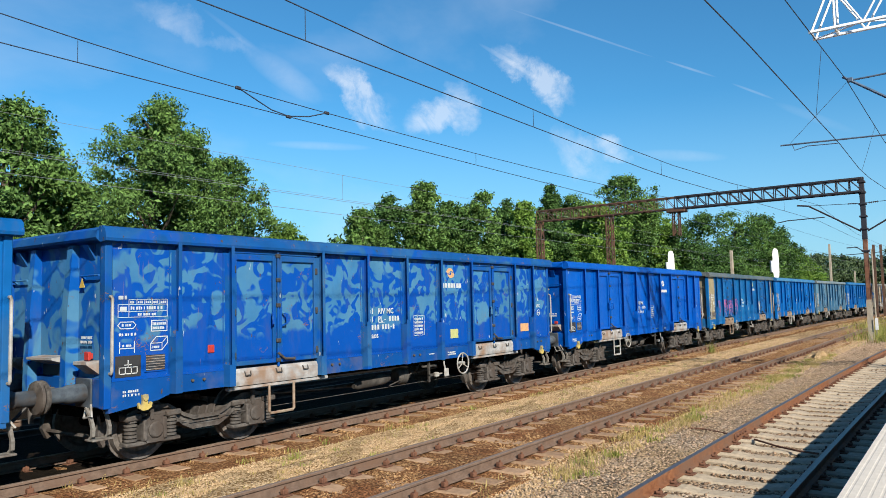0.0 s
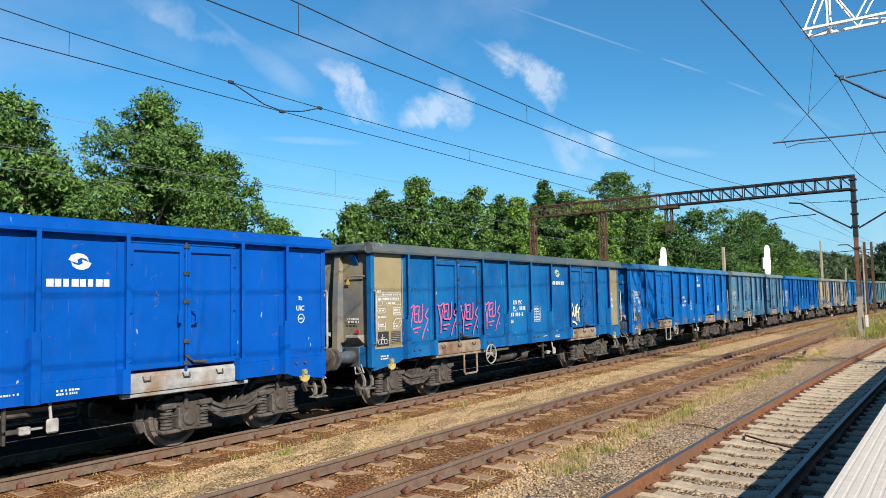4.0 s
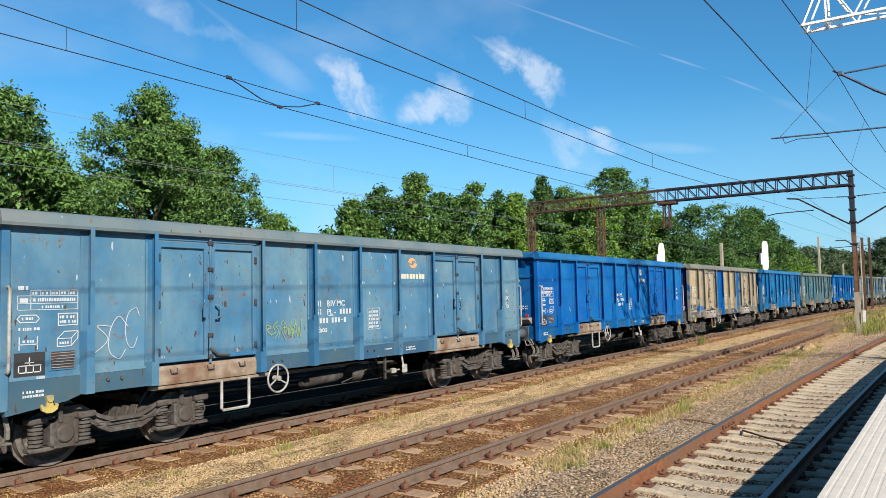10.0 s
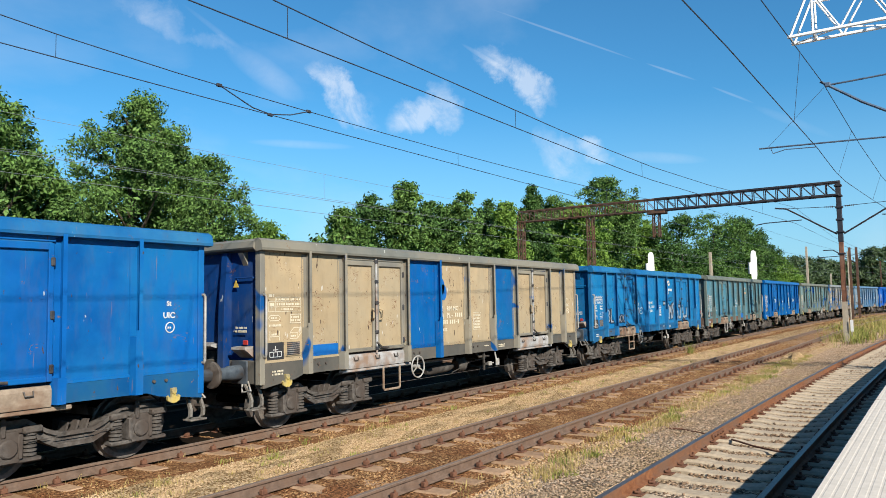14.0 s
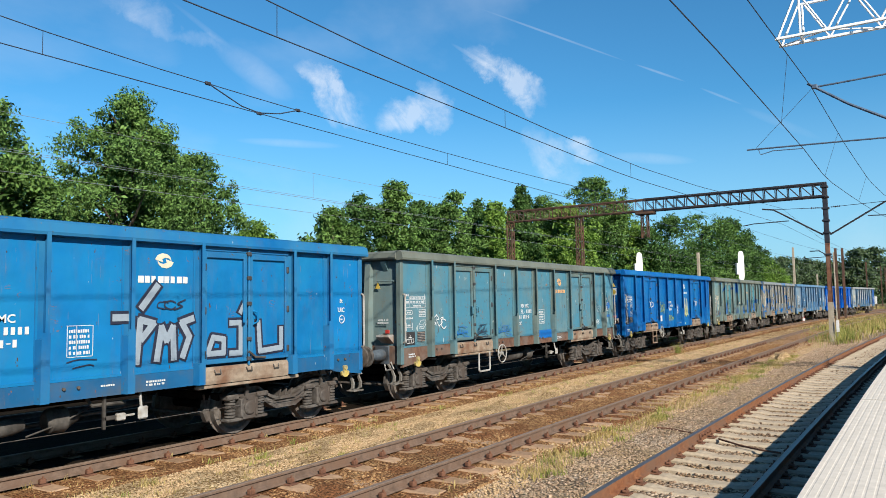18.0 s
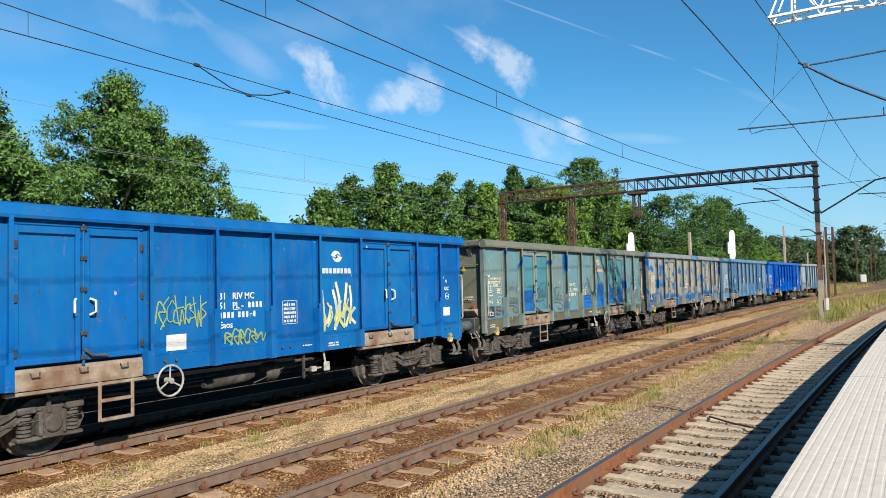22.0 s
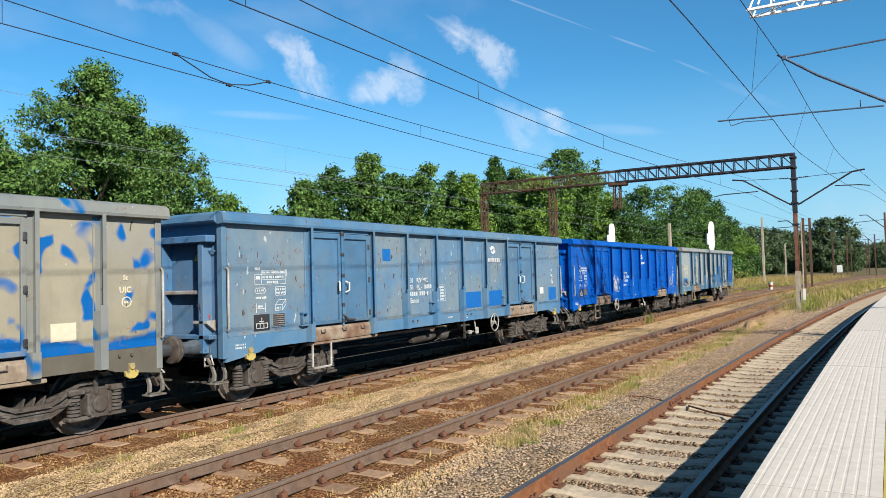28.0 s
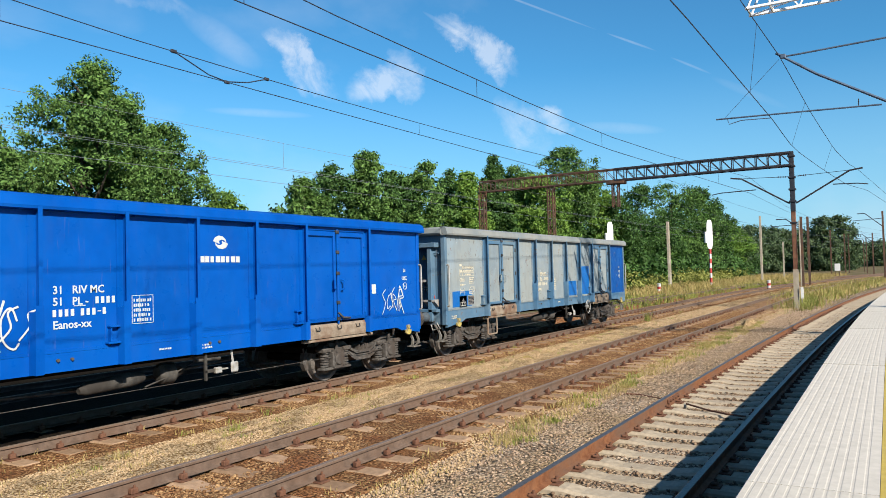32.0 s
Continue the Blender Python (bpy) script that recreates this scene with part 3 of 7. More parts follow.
ME_STEP_WHITE, ME_STEP_TAN, ME_LADDER_TAN, ME_LADDER_WHITE = loop_step_mesh(M_OLDWHITE), loop_step_mesh(M_TAN), ladder_mesh(M_TAN), ladder_mesh(M_OLDWHITE)


ME_BOLT = Geo().lathe([(0, -0.03), (0.022, -0.03), (0.022, 0.0), (0, 0.0)], 8).mesh("bolt", M_GEAR)


def put(name, me, parent, x=0, y=0, z=0, turn=0, label=""):
    ob = part(name, me, None, parent, label)
    ob.matrix_basis = pose(x, y, z, 0, 0, turn)
    return ob


def word(name, body, size, x, z, mat, parent, y=SIDE - 0.006, label="", lean=0.0, fat=0.0):
    """Lettering lying on the near side of a wagon, its left end at x, its foot at z."""
    cu = bpy.data.curves.new(name, "FONT")
    cu.body, cu.size, cu.extrude, cu.resolution_u = body, size, 0.0015, 2
    cu.shear, cu.offset = lean, fat
    tmp = new(name, cu)
    bpy.context.view_layer.update()
    me = bpy.data.meshes.new_from_object(tmp)
    bpy.data.objects.remove(tmp)
    me.materials.clear()
    me.materials.append(mat)
    ob = part(name, me, None, parent, label)
    ob.matrix_basis = pose(x, y, z, 90, 0, 0)
    return ob


def bars(name, rects, mat, parent, y=SIDE - 0.004, label=""):
    """Flat painted bars; patches and paper labels are parts of their own."""
    single = name in ("touch_up", "paper_label")
    for group in ([[r] for r in rects] if single else [rects]):
        g = Geo()
        for x, z, w, h in group:
            g.box(x, x + w, y - 0.002, y + 0.002, z, z + h)
        part(name, g, mat, parent, label)


def smooth_line(ps, m=4):
    out = []
    q = [ps[0], *ps, ps[-1]]
    for a, b, c, d in zip(q, q[1:], q[2:], q[3:]):
        for j in range(m):
            t = j / m
            out.append(tuple(0.5 * (2 * b[i] + (c[i] - a[i]) * t + (2 * a[i] - 5 * b[i] + 4 * c[i] - d[i]) * t * t + (3 * b[i] - a[i] - 3 * c[i] + d[i]) * t ** 3) for i in (0, 1)))
    return out + [ps[-1]]


def ribbon(pts, w, g, y):
    """A flat sprayed stroke."""
    for i, ((x0, z0), (x1, z1)) in enumerate(zip(pts, pts[1:])):
        y -= 0.00012
        d = Vector((x1 - x0, z1 - z0))
        if d.length < 1e-4:
            continue
        n = Vector((-d.y, d.x)).normalized() * w / 2
        e = d.normalized() * w * 0.3
        g.add([(x0 - e.x + n.x, y, z0 - e.y + n.y), (x1 + e.x + n.x, y, z1 + e.y + n.y), (x1 + e.x - n.x, y, z1 + e.y - n.y), (x0 - e.x - n.x, y, z0 - e.y - n.y)], [(0, 1, 2, 3)])


def scrawl(parent, x, z, w, h, mat, seed, n=5, thick=0.035, y=SIDE - 0.013, name="graffiti", label=""):
    """A hand-sprayed tag of loops and slashes, not legible."""
    r, g = random.Random(seed), Geo()
    lw, k = w / n, 0
    for i in range(n):
        cx, kind = x + lw * (i + 0.5), r.randrange(4)
        a, top, low = lw * r.uniform(0.55, 1.05), z + h * r.uniform(0.7, 1.1), z + h * r.uniform(-0.1, 0.25)
        if kind == 0:
            ps = [(cx - a, top), (cx - a * 0.5, low), (cx + a * 0.2, z + h * 0.6), (cx + a * 0.6, low), (cx + a * 1.1, top)]
        elif kind == 1:
            ps = [(cx + a * math.cos(q) * 0.9, (top + low) / 2 + (top - low) / 2 * math.sin(q)) for q in [0.6 + j * 0.55 for j in range(10)]]
        elif kind == 2:
            ps = [(cx - a * 0.6, low), (cx - a * 0.5, top), (cx + a * 0.8, (top + low) / 2 + h * 0.1), (cx - a * 0.3, (top + low) / 2), (cx + a, low - h * 0.1)]
        else:
            ps = [(cx + a * 0.8, top), (cx - a * 0.4, z + h * 0.7), (cx + a * 0.5, z + h * 0.4), (cx - a * 0.8, low)]
        tilt = r.uniform(-0.1, 0.3)
        ps = [(q[0] + tilt * (q[1] - z), q[1] + r.uniform(-0.06, 0.06) * h) for q in ps]
        ribbon(smooth_line(ps), thick * r.uniform(0.75, 1.2), g, y - 0.0003 * k)
        k += 1
    return part(name, g, mat, parent, label or "sprayed tag")


def tag_strokes(parent, strokes, x, z, w, h, mat, thick, y=SIDE - 0.013, label="sprayed tag", curved=True):
    """A tag drawn from strokes given in its own unit square."""
    g = Geo()
    for k, st in enumerate(strokes):
        ps = [(x + w * a, z + h * b) for a, b in st]
        ribbon(smooth_line(ps) if curved else ps, thick, g, y - 0.0003 * k)
    return part("graffiti", g, mat, parent, label)


def rimmed_tag(parent, strokes, x, z, w, h, rim, fill):
    """Fat sprayed letters with a dark rim round a silver fill."""
    tag_strokes(parent, strokes, x, z, w, h, M_SPRAYDARK, rim, SIDE - 0.012, "dark rim of fat sprayed letters", False)
    tag_strokes(parent, strokes, x, z, w, h, M_SPRAYSILVER, fill, SIDE - 0.02, "silver fill of fat sprayed letters", False)


ANGULAR_TAG = [[(0.0, 0.93), (0.14, 0.9), (0.32, 0.98), (0.22, 0.65), (0.16, 0.3)], [(0.02, 0.92), (0.14, 0.45), (0.13, 0.0)], [(0.36, 0.9), (0.31, 0.5), (0.5, 0.45)], [(0.33, 0.68), (0.47, 0.72)], [(0.33, 0.92), (0.53, 0.96)], [(0.57, 0.95), (0.53, 0.48), (0.7, 0.52), (0.74, 1.02)], [(1.02, 0.86), (0.86, 0.62), (0.99, 0.5), (0.78, 0.12), (0.7, -0.1)], [(0.26, 0.24), (0.62, 0.28)], [(0.32, 0.12), (0.46, 0.12)], [(0.96, 0.2), (0.99, 0.14)]]
LOOP_TAG = [[(0.02, 0.86), (0.2, 0.98), (0.42, 0.88), (0.22, 0.76), (0.03, 0.84)], [(0.0, 0.66), (0.1, 0.32), (0.17, 0.62), (0.24, 0.3), (0.33, 0.64), (0.38, 0.34)], [(0.3, 0.3), (0.27, 0.0)], [(0.38, 0.34), (0.6, 0.56), (0.88, 0.58), (1.0, 0.36), (0.84, 0.16), (0.6, 0.16), (0.46, 0.3), (0.72, 0.42)]]
BLOCK_TAG_A = [[(0.02, 0.0), (0.08, 0.62), (0.3, 0.56), (0.1, 0.34)], [(0.36, 0.02), (0.44, 0.5), (0.53, 0.3), (0.64, 0.5), (0.66, 0.02)], [(1.0, 0.62), (0.8, 0.56), (0.94, 0.34), (0.82, 0.04)], [(0.1, 0.8), (0.36, 1.12)], [(-0.34, 0.66), (-0.14, 0.66)]]
BLOCK_TAG_B = [[(0.04, 0.12), (0.1, 0.4), (0.22, 0.36), (0.22, 0.1), (0.05, 0.1)], [(0.3, 0.66), (0.52, 0.66)], [(0.42, 0.64), (0.42, 0.08)], [(0.3, 0.08), (0.54, 0.08)], [(0.42, 0.86), (0.46, 1.0)], [(0.64, 0.66), (0.66, 0.08), (0.94, 0.12), (0.94, 0.52)]]
CREAM_TAG = [[(0.05, 0.95), (0.1, 0.3)], [(0.05, 0.95), (0.3, 0.85), (0.12, 0.65), (0.34, 0.45), (0.1, 0.32)], [(0.42, 0.72), (0.44, 0.4), (0.56, 0.42), (0.58, 0.75)], [(0.72, 0.2), (0.7, 0.75), (0.82, 0.85)], [(0.62, 0.55), (0.84, 0.55)], [(0.92, 0.15), (0.9, 0.6), (1.02, 0.72)], [(0.0, 0.18), (0.45, 0.12), (0.7, 0.0)]]


def cursive(parent, x, z, w, h, mat, seed, loops=6, thick=0.013, y=SIDE - 0.02):
    """A looping handwritten tag with a bow above it and a swung underline, not legible."""
    r, g = random.Random(seed), Geo()
    tall = [r.choice((0.5, 0.55, 0.6, 1.0, 1.1)) for k in range(loops + 1)]
    ps = []
    for k in range(loops * 8 + 1):
        u = k / (loops * 8)
        a, q = 2 * math.pi * loops * u, tall[min(loops, int(u * loops + 0.5))]
        ps.append((x + w * (0.06 + 0.86 * u) + w / loops * 0.42 * math.sin(a), z + h * (0.34 + 0.3 * q * (1 - math.cos(a)) / 2 * 1.3) + 0.05 * h * math.sin(3 * u)))
    ribbon(smooth_line(ps, 3), thick, g, y)
    for st in ([(0.3, 0.86), (0.5, 0.98), (0.7, 0.9)], [(0.78, 0.8), (0.86, 1.05)], [(0.05, 0.2), (0.4, 0.3), (0.8, 0.24), (0.95, 0.05), (0.7, 0.02), (0.5, 0.14)], [(0.2, 0.9), (0.24, 1.08)]):
        ribbon(smooth_line([(x + w * p + r.uniform(-0.03, 0.03), z + h * q + r.uniform(-0.03, 0.03)) for p, q in st]), thick, g, y - 0.01)
    return part("graffiti", g, mat, parent, "dark handwritten sprayed tag")


def drips(parent, x, z, w, h, mat, seed, n, y):
    """Loose upright spray strokes of uneven length that lean and cross."""
    r, g = random.Random(seed), Geo()
    for i in range(n):
        a = x + w * (i + r.random()) / n
        lo, hi = z + h * r.uniform(0, 0.35), z + h * r.uniform(0.45, 1.0)
        m = (a + r.uniform(-0.08, 0.08), (lo + hi) / 2)
        ribbon(smooth_line([(a + r.uniform(-0.1, 0.1), lo), m, (a + r.uniform(-0.18, 0.18), hi)]), r.uniform(0.03, 0.08), g, y - 0.0008 * i)
    return part("graffiti", g, mat, parent, "sprayed upright strokes")


def emblem(parent, x, z, mat, word_mat):
    """Two swirls over a row of plain blocks."""
    g = Geo()
    for s in (1, -1):
        o = [(-0.2, 0.02), (-0.15, 0.1), (-0.05, 0.14), (0.06, 0.125), (0.13, 0.07), (0.15, 0.0), (0.1, 0.045), (0.02, 0.06), (-0.05, 0.03), (-0.03, -0.03), (-0.1, -0.01)]
        g.prism([(x + 0.8 * s * q[0], z + 0.8 * s * q[1]) for q in o], "y", SIDE - 0.005, SIDE - 0.001)
    part("emblem", g, mat, parent, "two-part swirl emblem")
    bars("stencil_bar", [(x - 0.44 + 0.11 * k, z - 0.33, 0.094 - 0.012 * (k % 3), 0.1) for k in range(8)], word_mat, parent)


def build_wagon(spec, base, label):
    """A four-axle open box wagon; the near side is -y, the end that leads is -x."""
    half, posts = spec["half"], spec["posts"]
    main, frame_m, sill_m, end_m = base["main"], base["frame"], base["sill"], base.get("end", base["main"])
    dsill, door_m = base.get("doorsill", M_TAN), base.get("door", base["main"])
    special = base.get("panels", {})
    w = thing("freight_wagon", label, "wagon", "wagons of the freight train")
    edges = [0.0, *posts, 2 * half]
    dl, dr = spec["doors"]
    X = lambda s: s - half
    # near side, panel by panel
    for i, (a, b) in enumerate(zip(edges, edges[1:])):
        m = special.get(i, main)
        if i - 1 in (dl, dr):
            continue
        part("panel", Geo().box(X(a) + 0.01, X(b) - 0.01, SIDE, SIDE + 0.012, 1.215, 3.13), m, w)
        g = Geo().box(X(a) + 0.04, X(b) - 0.04, SIDE - 0.022, SIDE + 0.002, 1.215, 1.25)
        g.box(X(a) + 0.05, X(a) + 0.075, SIDE - 0.012, SIDE + 0.002, 1.25, 3.0).box(X(b) - 0.075, X(b) - 0.05, SIDE - 0.012, SIDE + 0.002, 1.25, 3.0)
        part("panel_edge", g, m, w)
    # posts: folded channels that step out below
    for i, s in enumerate(posts):
        at_door = i in (dl, dl + 1, dr, dr + 1)
        g = Geo()
        hw = 0.05
        q = X(s)
        g.prism([(q - 0.085, SIDE), (q - 0.085, SIDE - 0.008), (q + 0.026, SIDE - 0.008), (q + 0.032, SIDE - 0.122), (q - 0.012, SIDE - 0.122), (q - 0.012, SIDE - 0.134), (q + 0.046, SIDE - 0.134), (q + 0.065, SIDE)], "z", 1.2, 3.14)
        low = 0.968
        g.prism([(X(s) - 0.08, SIDE - 0.021), (X(s) - 0.058, SIDE - 0.137), (X(s) + 0.058, SIDE - 0.137), (X(s) + 0.08, SIDE - 0.021)], "z", low, 1.78 if not at_door else 1.3)
        if not at_door:
            g.prism([(X(s) - 0.058, SIDE - 0.136), (X(s) + 0.058, SIDE - 0.136), (X(s) + hw, SIDE - 0.12), (X(s) - 0.03, SIDE - 0.12)], "z", 1.77, 1.86)
        part("post", g, base.get("posts", {}).get(i, frame_m), w)
        if spec is LONG and i in (0, 3, 6):
            g = Geo().soft(X(s) - 0.27, X(s) - 0.08, SIDE - 0.1, SIDE, 1.27, 1.3, 0.006).soft(X(s) - 0.24, X(s) - 0.08, SIDE - 0.09, SIDE, 1.5, 1.53, 0.006).soft(X(s) - 0.22, X(s) - 0.2, SIDE - 0.07, SIDE, 1.3, 1.5, 0.004)
            part("stake_pocket", g, frame_m, w)
    # corner posts
    for s in (-1, 1):
        g = Geo().soft(s * half - 0.07, s * half + 0.035, SIDE - 0.03, SIDE + 0.1, 0.86, 3.14, 0.01)
        part("corner_post", g, frame_m, w)
        g = Geo().soft(s * half - 0.07, s * half + 0.035, -SIDE - 0.1, -SIDE + 0.03, 0.86, 3.14, 0.01)
        part("corner_post", g, frame_m, w)
    # top rim, a folded box section all round
    rim = base.get("rim", frame_m)
    for s in (-1, 1):
        o = [(s * 1.33, 3.11), (s * 1.385, 3.095), (s * 1.505, 3.11), (s * 1.515, 3.15), (s * 1.485, 3.27), (s * 1.41, 3.315), (s * 1.33, 3.31)]
        part("top_rim", Geo().prism(o, "x", -half - 0.12, half + 0.12), rim, w)
        o = [(s * (half - 0.02), 3.10), (s * (half + 0.14), 3.13), (s * (half + 0.16), 3.16), (s * (half + 0.14), 3.265), (s * (half + 0.06), 3.31), (s * (half - 0.02), 3.305)]
        part("top_rim", Geo().prism(o, "y", -1.335, 1.335), rim, w)
    # sills
    for s in (-1, 1):
        y0, y1 = (SIDE - 0.02, SIDE + 0.06) if s < 0 else (-SIDE - 0.06, -SIDE + 0.02)
        o = [(-half, 0.8), (-half + 0.75, 0.9), (-half + 0.95, 0.965), (half - 0.95, 0.965), (half - 0.75, 0.9), (half, 0.8), (half, 1.212), (-half, 1.212)]
        part("sill", Geo().prism(o, "y", y0, y1), sill_m, w)
    for s in posts[0::2]:
        for q in (0.3, 0.5):
            put("bolt", ME_BOLT, w, X(s) + q, SIDE - 0.02, 1.12)
    # doors: two leaves each
    for d in (dl, dr):
        a, b = X(posts[d]) + 0.08, X(posts[d + 1]) - 0.08
        mid = (a + b) / 2
        part("door_header", Geo().soft(a - 0.02, b + 0.02, SIDE - 0.045, SIDE + 0.02, 3.035, 3.12, 0.008), frame_m, w)
        for leaf in (0, 1):
            x0, x1 = (a, mid - 0.03) if leaf == 0 else (mid + 0.03, b)
            m = base.get("leaves", {}).get((d == dr) * 2 + leaf, door_m)
            ob = part("door", Geo().box(x0, x1, SIDE - 0.01, SIDE + 0.012, 1.26, 3.02), m, w)
            g = Geo()
            for q in ((x0, x0 + 0.07, 1.26, 3.02), (x1 - 0.07, x1, 1.26, 3.02)):
                g.soft(q[0], q[1], SIDE - 0.054, SIDE - 0.008, q[2], q[3], 0.008)
            g.soft(x0 + 0.071, x1 - 0.071, SIDE - 0.052, SIDE - 0.008, 2.93, 3.02, 0.008).soft(x0 + 0.071, x1 - 0.071, SIDE - 0.052, SIDE - 0.008, 1.26, 1.33, 0.008)
            part("door_frame", g, base.get("doorframe", frame_m), ob)
            hx = x0 + 0.02 if leaf == 0 else x1 - 0.02
            for z in (1.42, 2.1, 2.78):
                part("hinge", Geo().soft(hx - 0.028, hx + 0.028, SIDE - 0.075, SIDE - 0.03, z - 0.058, z + 0.058, 0.012), base.get("hinge", M_HINGE), ob)
            hx = x1 - 0.07 if leaf == 0 else x0 + 0.07
            g = Geo().tube([(hx, SIDE - 0.05, 2.08), (hx + (-0.05 if leaf == 0 else 0.05), SIDE - 0.11, 2.05), (hx + (-0.05 if leaf == 0 else 0.05), SIDE - 0.11, 1.9), (hx, SIDE - 0.05, 1.86)], 0.018, 6)
            part("door_handle", g, base.get("handle", m), ob)
        bar = part("latch_bar", Geo().tube([(mid, SIDE - 0.06, 1.2), (mid, SIDE - 0.06, 3.08)], 0.022, 8), base.get("latch", frame_m), w)
        for z in (1.3, 1.62, 2.2, 2.62, 3.02):
            part("catch", Geo().soft(mid - 0.045, mid + 0.045, SIDE - 0.092, SIDE - 0.022, z - 0.035, z + 0.035, 0.012), M_HINGE, bar)
        g = Geo().tube([(mid - 0.02, SIDE - 0.08, 1.42), (mid + 0.1, SIDE - 0.11, 1.32), (mid + 0.34, SIDE - 0.09, 1.3)], 0.02, 6)
        part("lever", g, M_GEAR, w)
        g = Geo().prism([(SIDE + 0.06, 0.95), (SIDE - 0.05, 0.95), (SIDE - 0.06, 1.0), (SIDE - 0.06, 1.16), (SIDE - 0.03, 1.215), (SIDE + 0.06, 1.215)], "x", X(posts[d]) + 0.09, X(posts[d + 1]) - 0.09)
        part("door_sill", g, dsill, w)
        g = Geo().soft(X(posts[d]) + 0.0, X(posts[d + 1]) + 0.2, SIDE - 0.03, SIDE + 0.06, 0.885, 0.94, 0.01)
        part("door_step_rail", g, dsill, w)
        for q in (0.35, 1.0, 1.6):
            g = Geo().tube([(X(posts[d]) + q - 0.06, SIDE - 0.06, 1.17), (X(posts[d]) + q - 0.05, SIDE - 0.085, 1.11), (X(posts[d]) + q + 0.05, SIDE - 0.085, 1.11), (X(posts[d]) + q + 0.06, SIDE - 0.06, 1.17)], 0.012, 5)
            part("lashing_ring", g, M_GEAR, w)
    # far side and floor
    g = Geo().box(X(0), X(2 * half), -SIDE - 0.012, -SIDE, 1.212, 3.13)
    part("side_wall", g, main, w)
    for s in posts:
        part("post", Geo().prism([(X(s) - 0.08, -SIDE), (X(s) - 0.06, -SIDE + 0.09), (X(s) + 0.06, -SIDE + 0.09), (X(s) + 0.08, -SIDE)], "z", 0.95, 3.14), frame_m, w)
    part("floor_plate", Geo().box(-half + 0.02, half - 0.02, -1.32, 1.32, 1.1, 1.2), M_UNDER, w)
    # ends
    for s in (-1, 1):
        xe = s * (half - 0.03)
        ew = part("end_wall", Geo().box(xe - 0.006, xe + 0.006, SIDE + 0.06, -SIDE - 0.06, 1.0, 3.13), end_m, w)
        if spec is not LONG:
            for y in (-0.52, 0.52):
                g = Geo().prism([(xe, 0.95), (xe + s * 0.2, 0.95), (xe + s * 0.17, 2.2), (xe + s * 0.1, 3.1), (xe, 3.1)], "y", y - 0.07, y + 0.07)
                part("end_post", g, end_m, ew)
            g = Geo().prism([(xe, 2.86), (xe + s * 0.13, 3.08), (xe, 3.1)], "y", -0.06 - 0.95, 0.06 - 0.95).prism([(xe, 2.86), (xe + s * 0.13, 3.08), (xe, 3.1)], "y", 0.89, 1.01)
            part("bracket", g, frame_m, ew)
            part("end_shelf", Geo().prism([(xe, 1.42), (xe + s * 0.26, 1.5), (xe + s * 0.26, 1.53), (xe, 1.55)], "y", -0.36, 0.36), M_GREYSILL, ew)
            # flat black plate below the shelf: the recess's shade is painted, not cut in
            part("end_recess", Geo().box(xe + min(0, s * 0.012), xe + max(0, s * 0.012), -0.36, 0.36, 1.12, 1.41), M_BLACK, ew)
        else:
            for y in (-1.0, 0.0, 1.0):
                part("end_post", Geo().soft(min(xe, xe + s * 0.2), max(xe, xe + s * 0.2), y - 0.06, y + 0.06, 0.95, 2.86, 0.01), end_m, ew)
            part("end_beam", Geo().soft(min(xe, xe + s * 0.24), max(xe, xe + s * 0.24), -1.2, 1.2, 2.8, 2.92, 0.012), end_m, ew)
            part("end_beam", Geo().soft(min(xe, xe + s * 0.16), max(xe, xe + s * 0.16), -0.94, 0.94, 1.93, 2.0, 0.012), M_GREYSILL, ew)
            part("end_beam", Geo().soft(min(xe, xe + s * 0.2), max(xe, xe + s * 0.2), -1.2, 1.2, 1.18, 1.26, 0.012), end_m, ew)
        for y in (-0.98, 0.98):
            part("grab_bar", Geo().tube([(xe, y - 0.22, 2.62), (xe + s * 0.07, y - 0.22, 2.66), (xe + s * 0.07, y + 0.22, 2.66), (xe, y + 0.22, 2.62)], 0.014, 6), end_m, ew)
            part("tread", Geo().prism([(xe, 1.3), (xe + s * 0.2, 1.45), (xe + s * 0.2, 1.49), (xe, 1.5)], "y", y - 0.17, y + 0.17), M_GREYSILL, ew)
        part("head_stock", Geo().soft(min(xe, xe + s * 0.05), max(xe, xe + s * 0.05), -1.3, 1.3, 0.86, 1.26, 0.015), sill_m, w)
        for y in (-0.875, 0.875):
            bf = put("buffer", ME_BUFFER, w, s * (half + 0.03), y, 1.06, 0 if s < 0 else 180)
            put("buffer_head", ME_HEAD, bf)
        g = Geo().soft(min(xe, xe + s * 0.3), max(xe, xe + s * 0.3), -0.06, 0.06, 1.0, 1.1, 0.02)
        g.tube([(xe + s * 0.28, 0, 1.1), (xe + s * 0.36, 0, 1.14), (xe + s * 0.38, 0, 1.04), (xe + s * 0.28, 0, 0.98)], 0.03, 7)
        g.tube([(xe + s * 0.3, 0.0, 1.0), (xe + s * 0.36, 0.0, 0.8), (xe + s * 0.34, 0.02, 0.62)], 0.035, 6)
        part("coupling", g, M_GEAR, w)
        put("handrail", ME_RAILING, w, s * (half + 0.0), SIDE - 0.02, 2.36)
        put("foot_step", ME_FOOT, w, s * (half + 0.02), SIDE + 0.16, 0.46)
        put("rope_hook", ME_HOOK, w, s * (half - 0.52), SIDE - 0.02, 1.0, 0, "worn yellow rope hook")
        g = Geo().tube([(s * (half + 0.1), -1.15, 0.92), (s * (half + 0.16), -1.28, 0.78), (s * (half + 0.14), -1.05, 0.74), (s * (half + 0.05), -0.95, 0.86)], 0.016, 6)
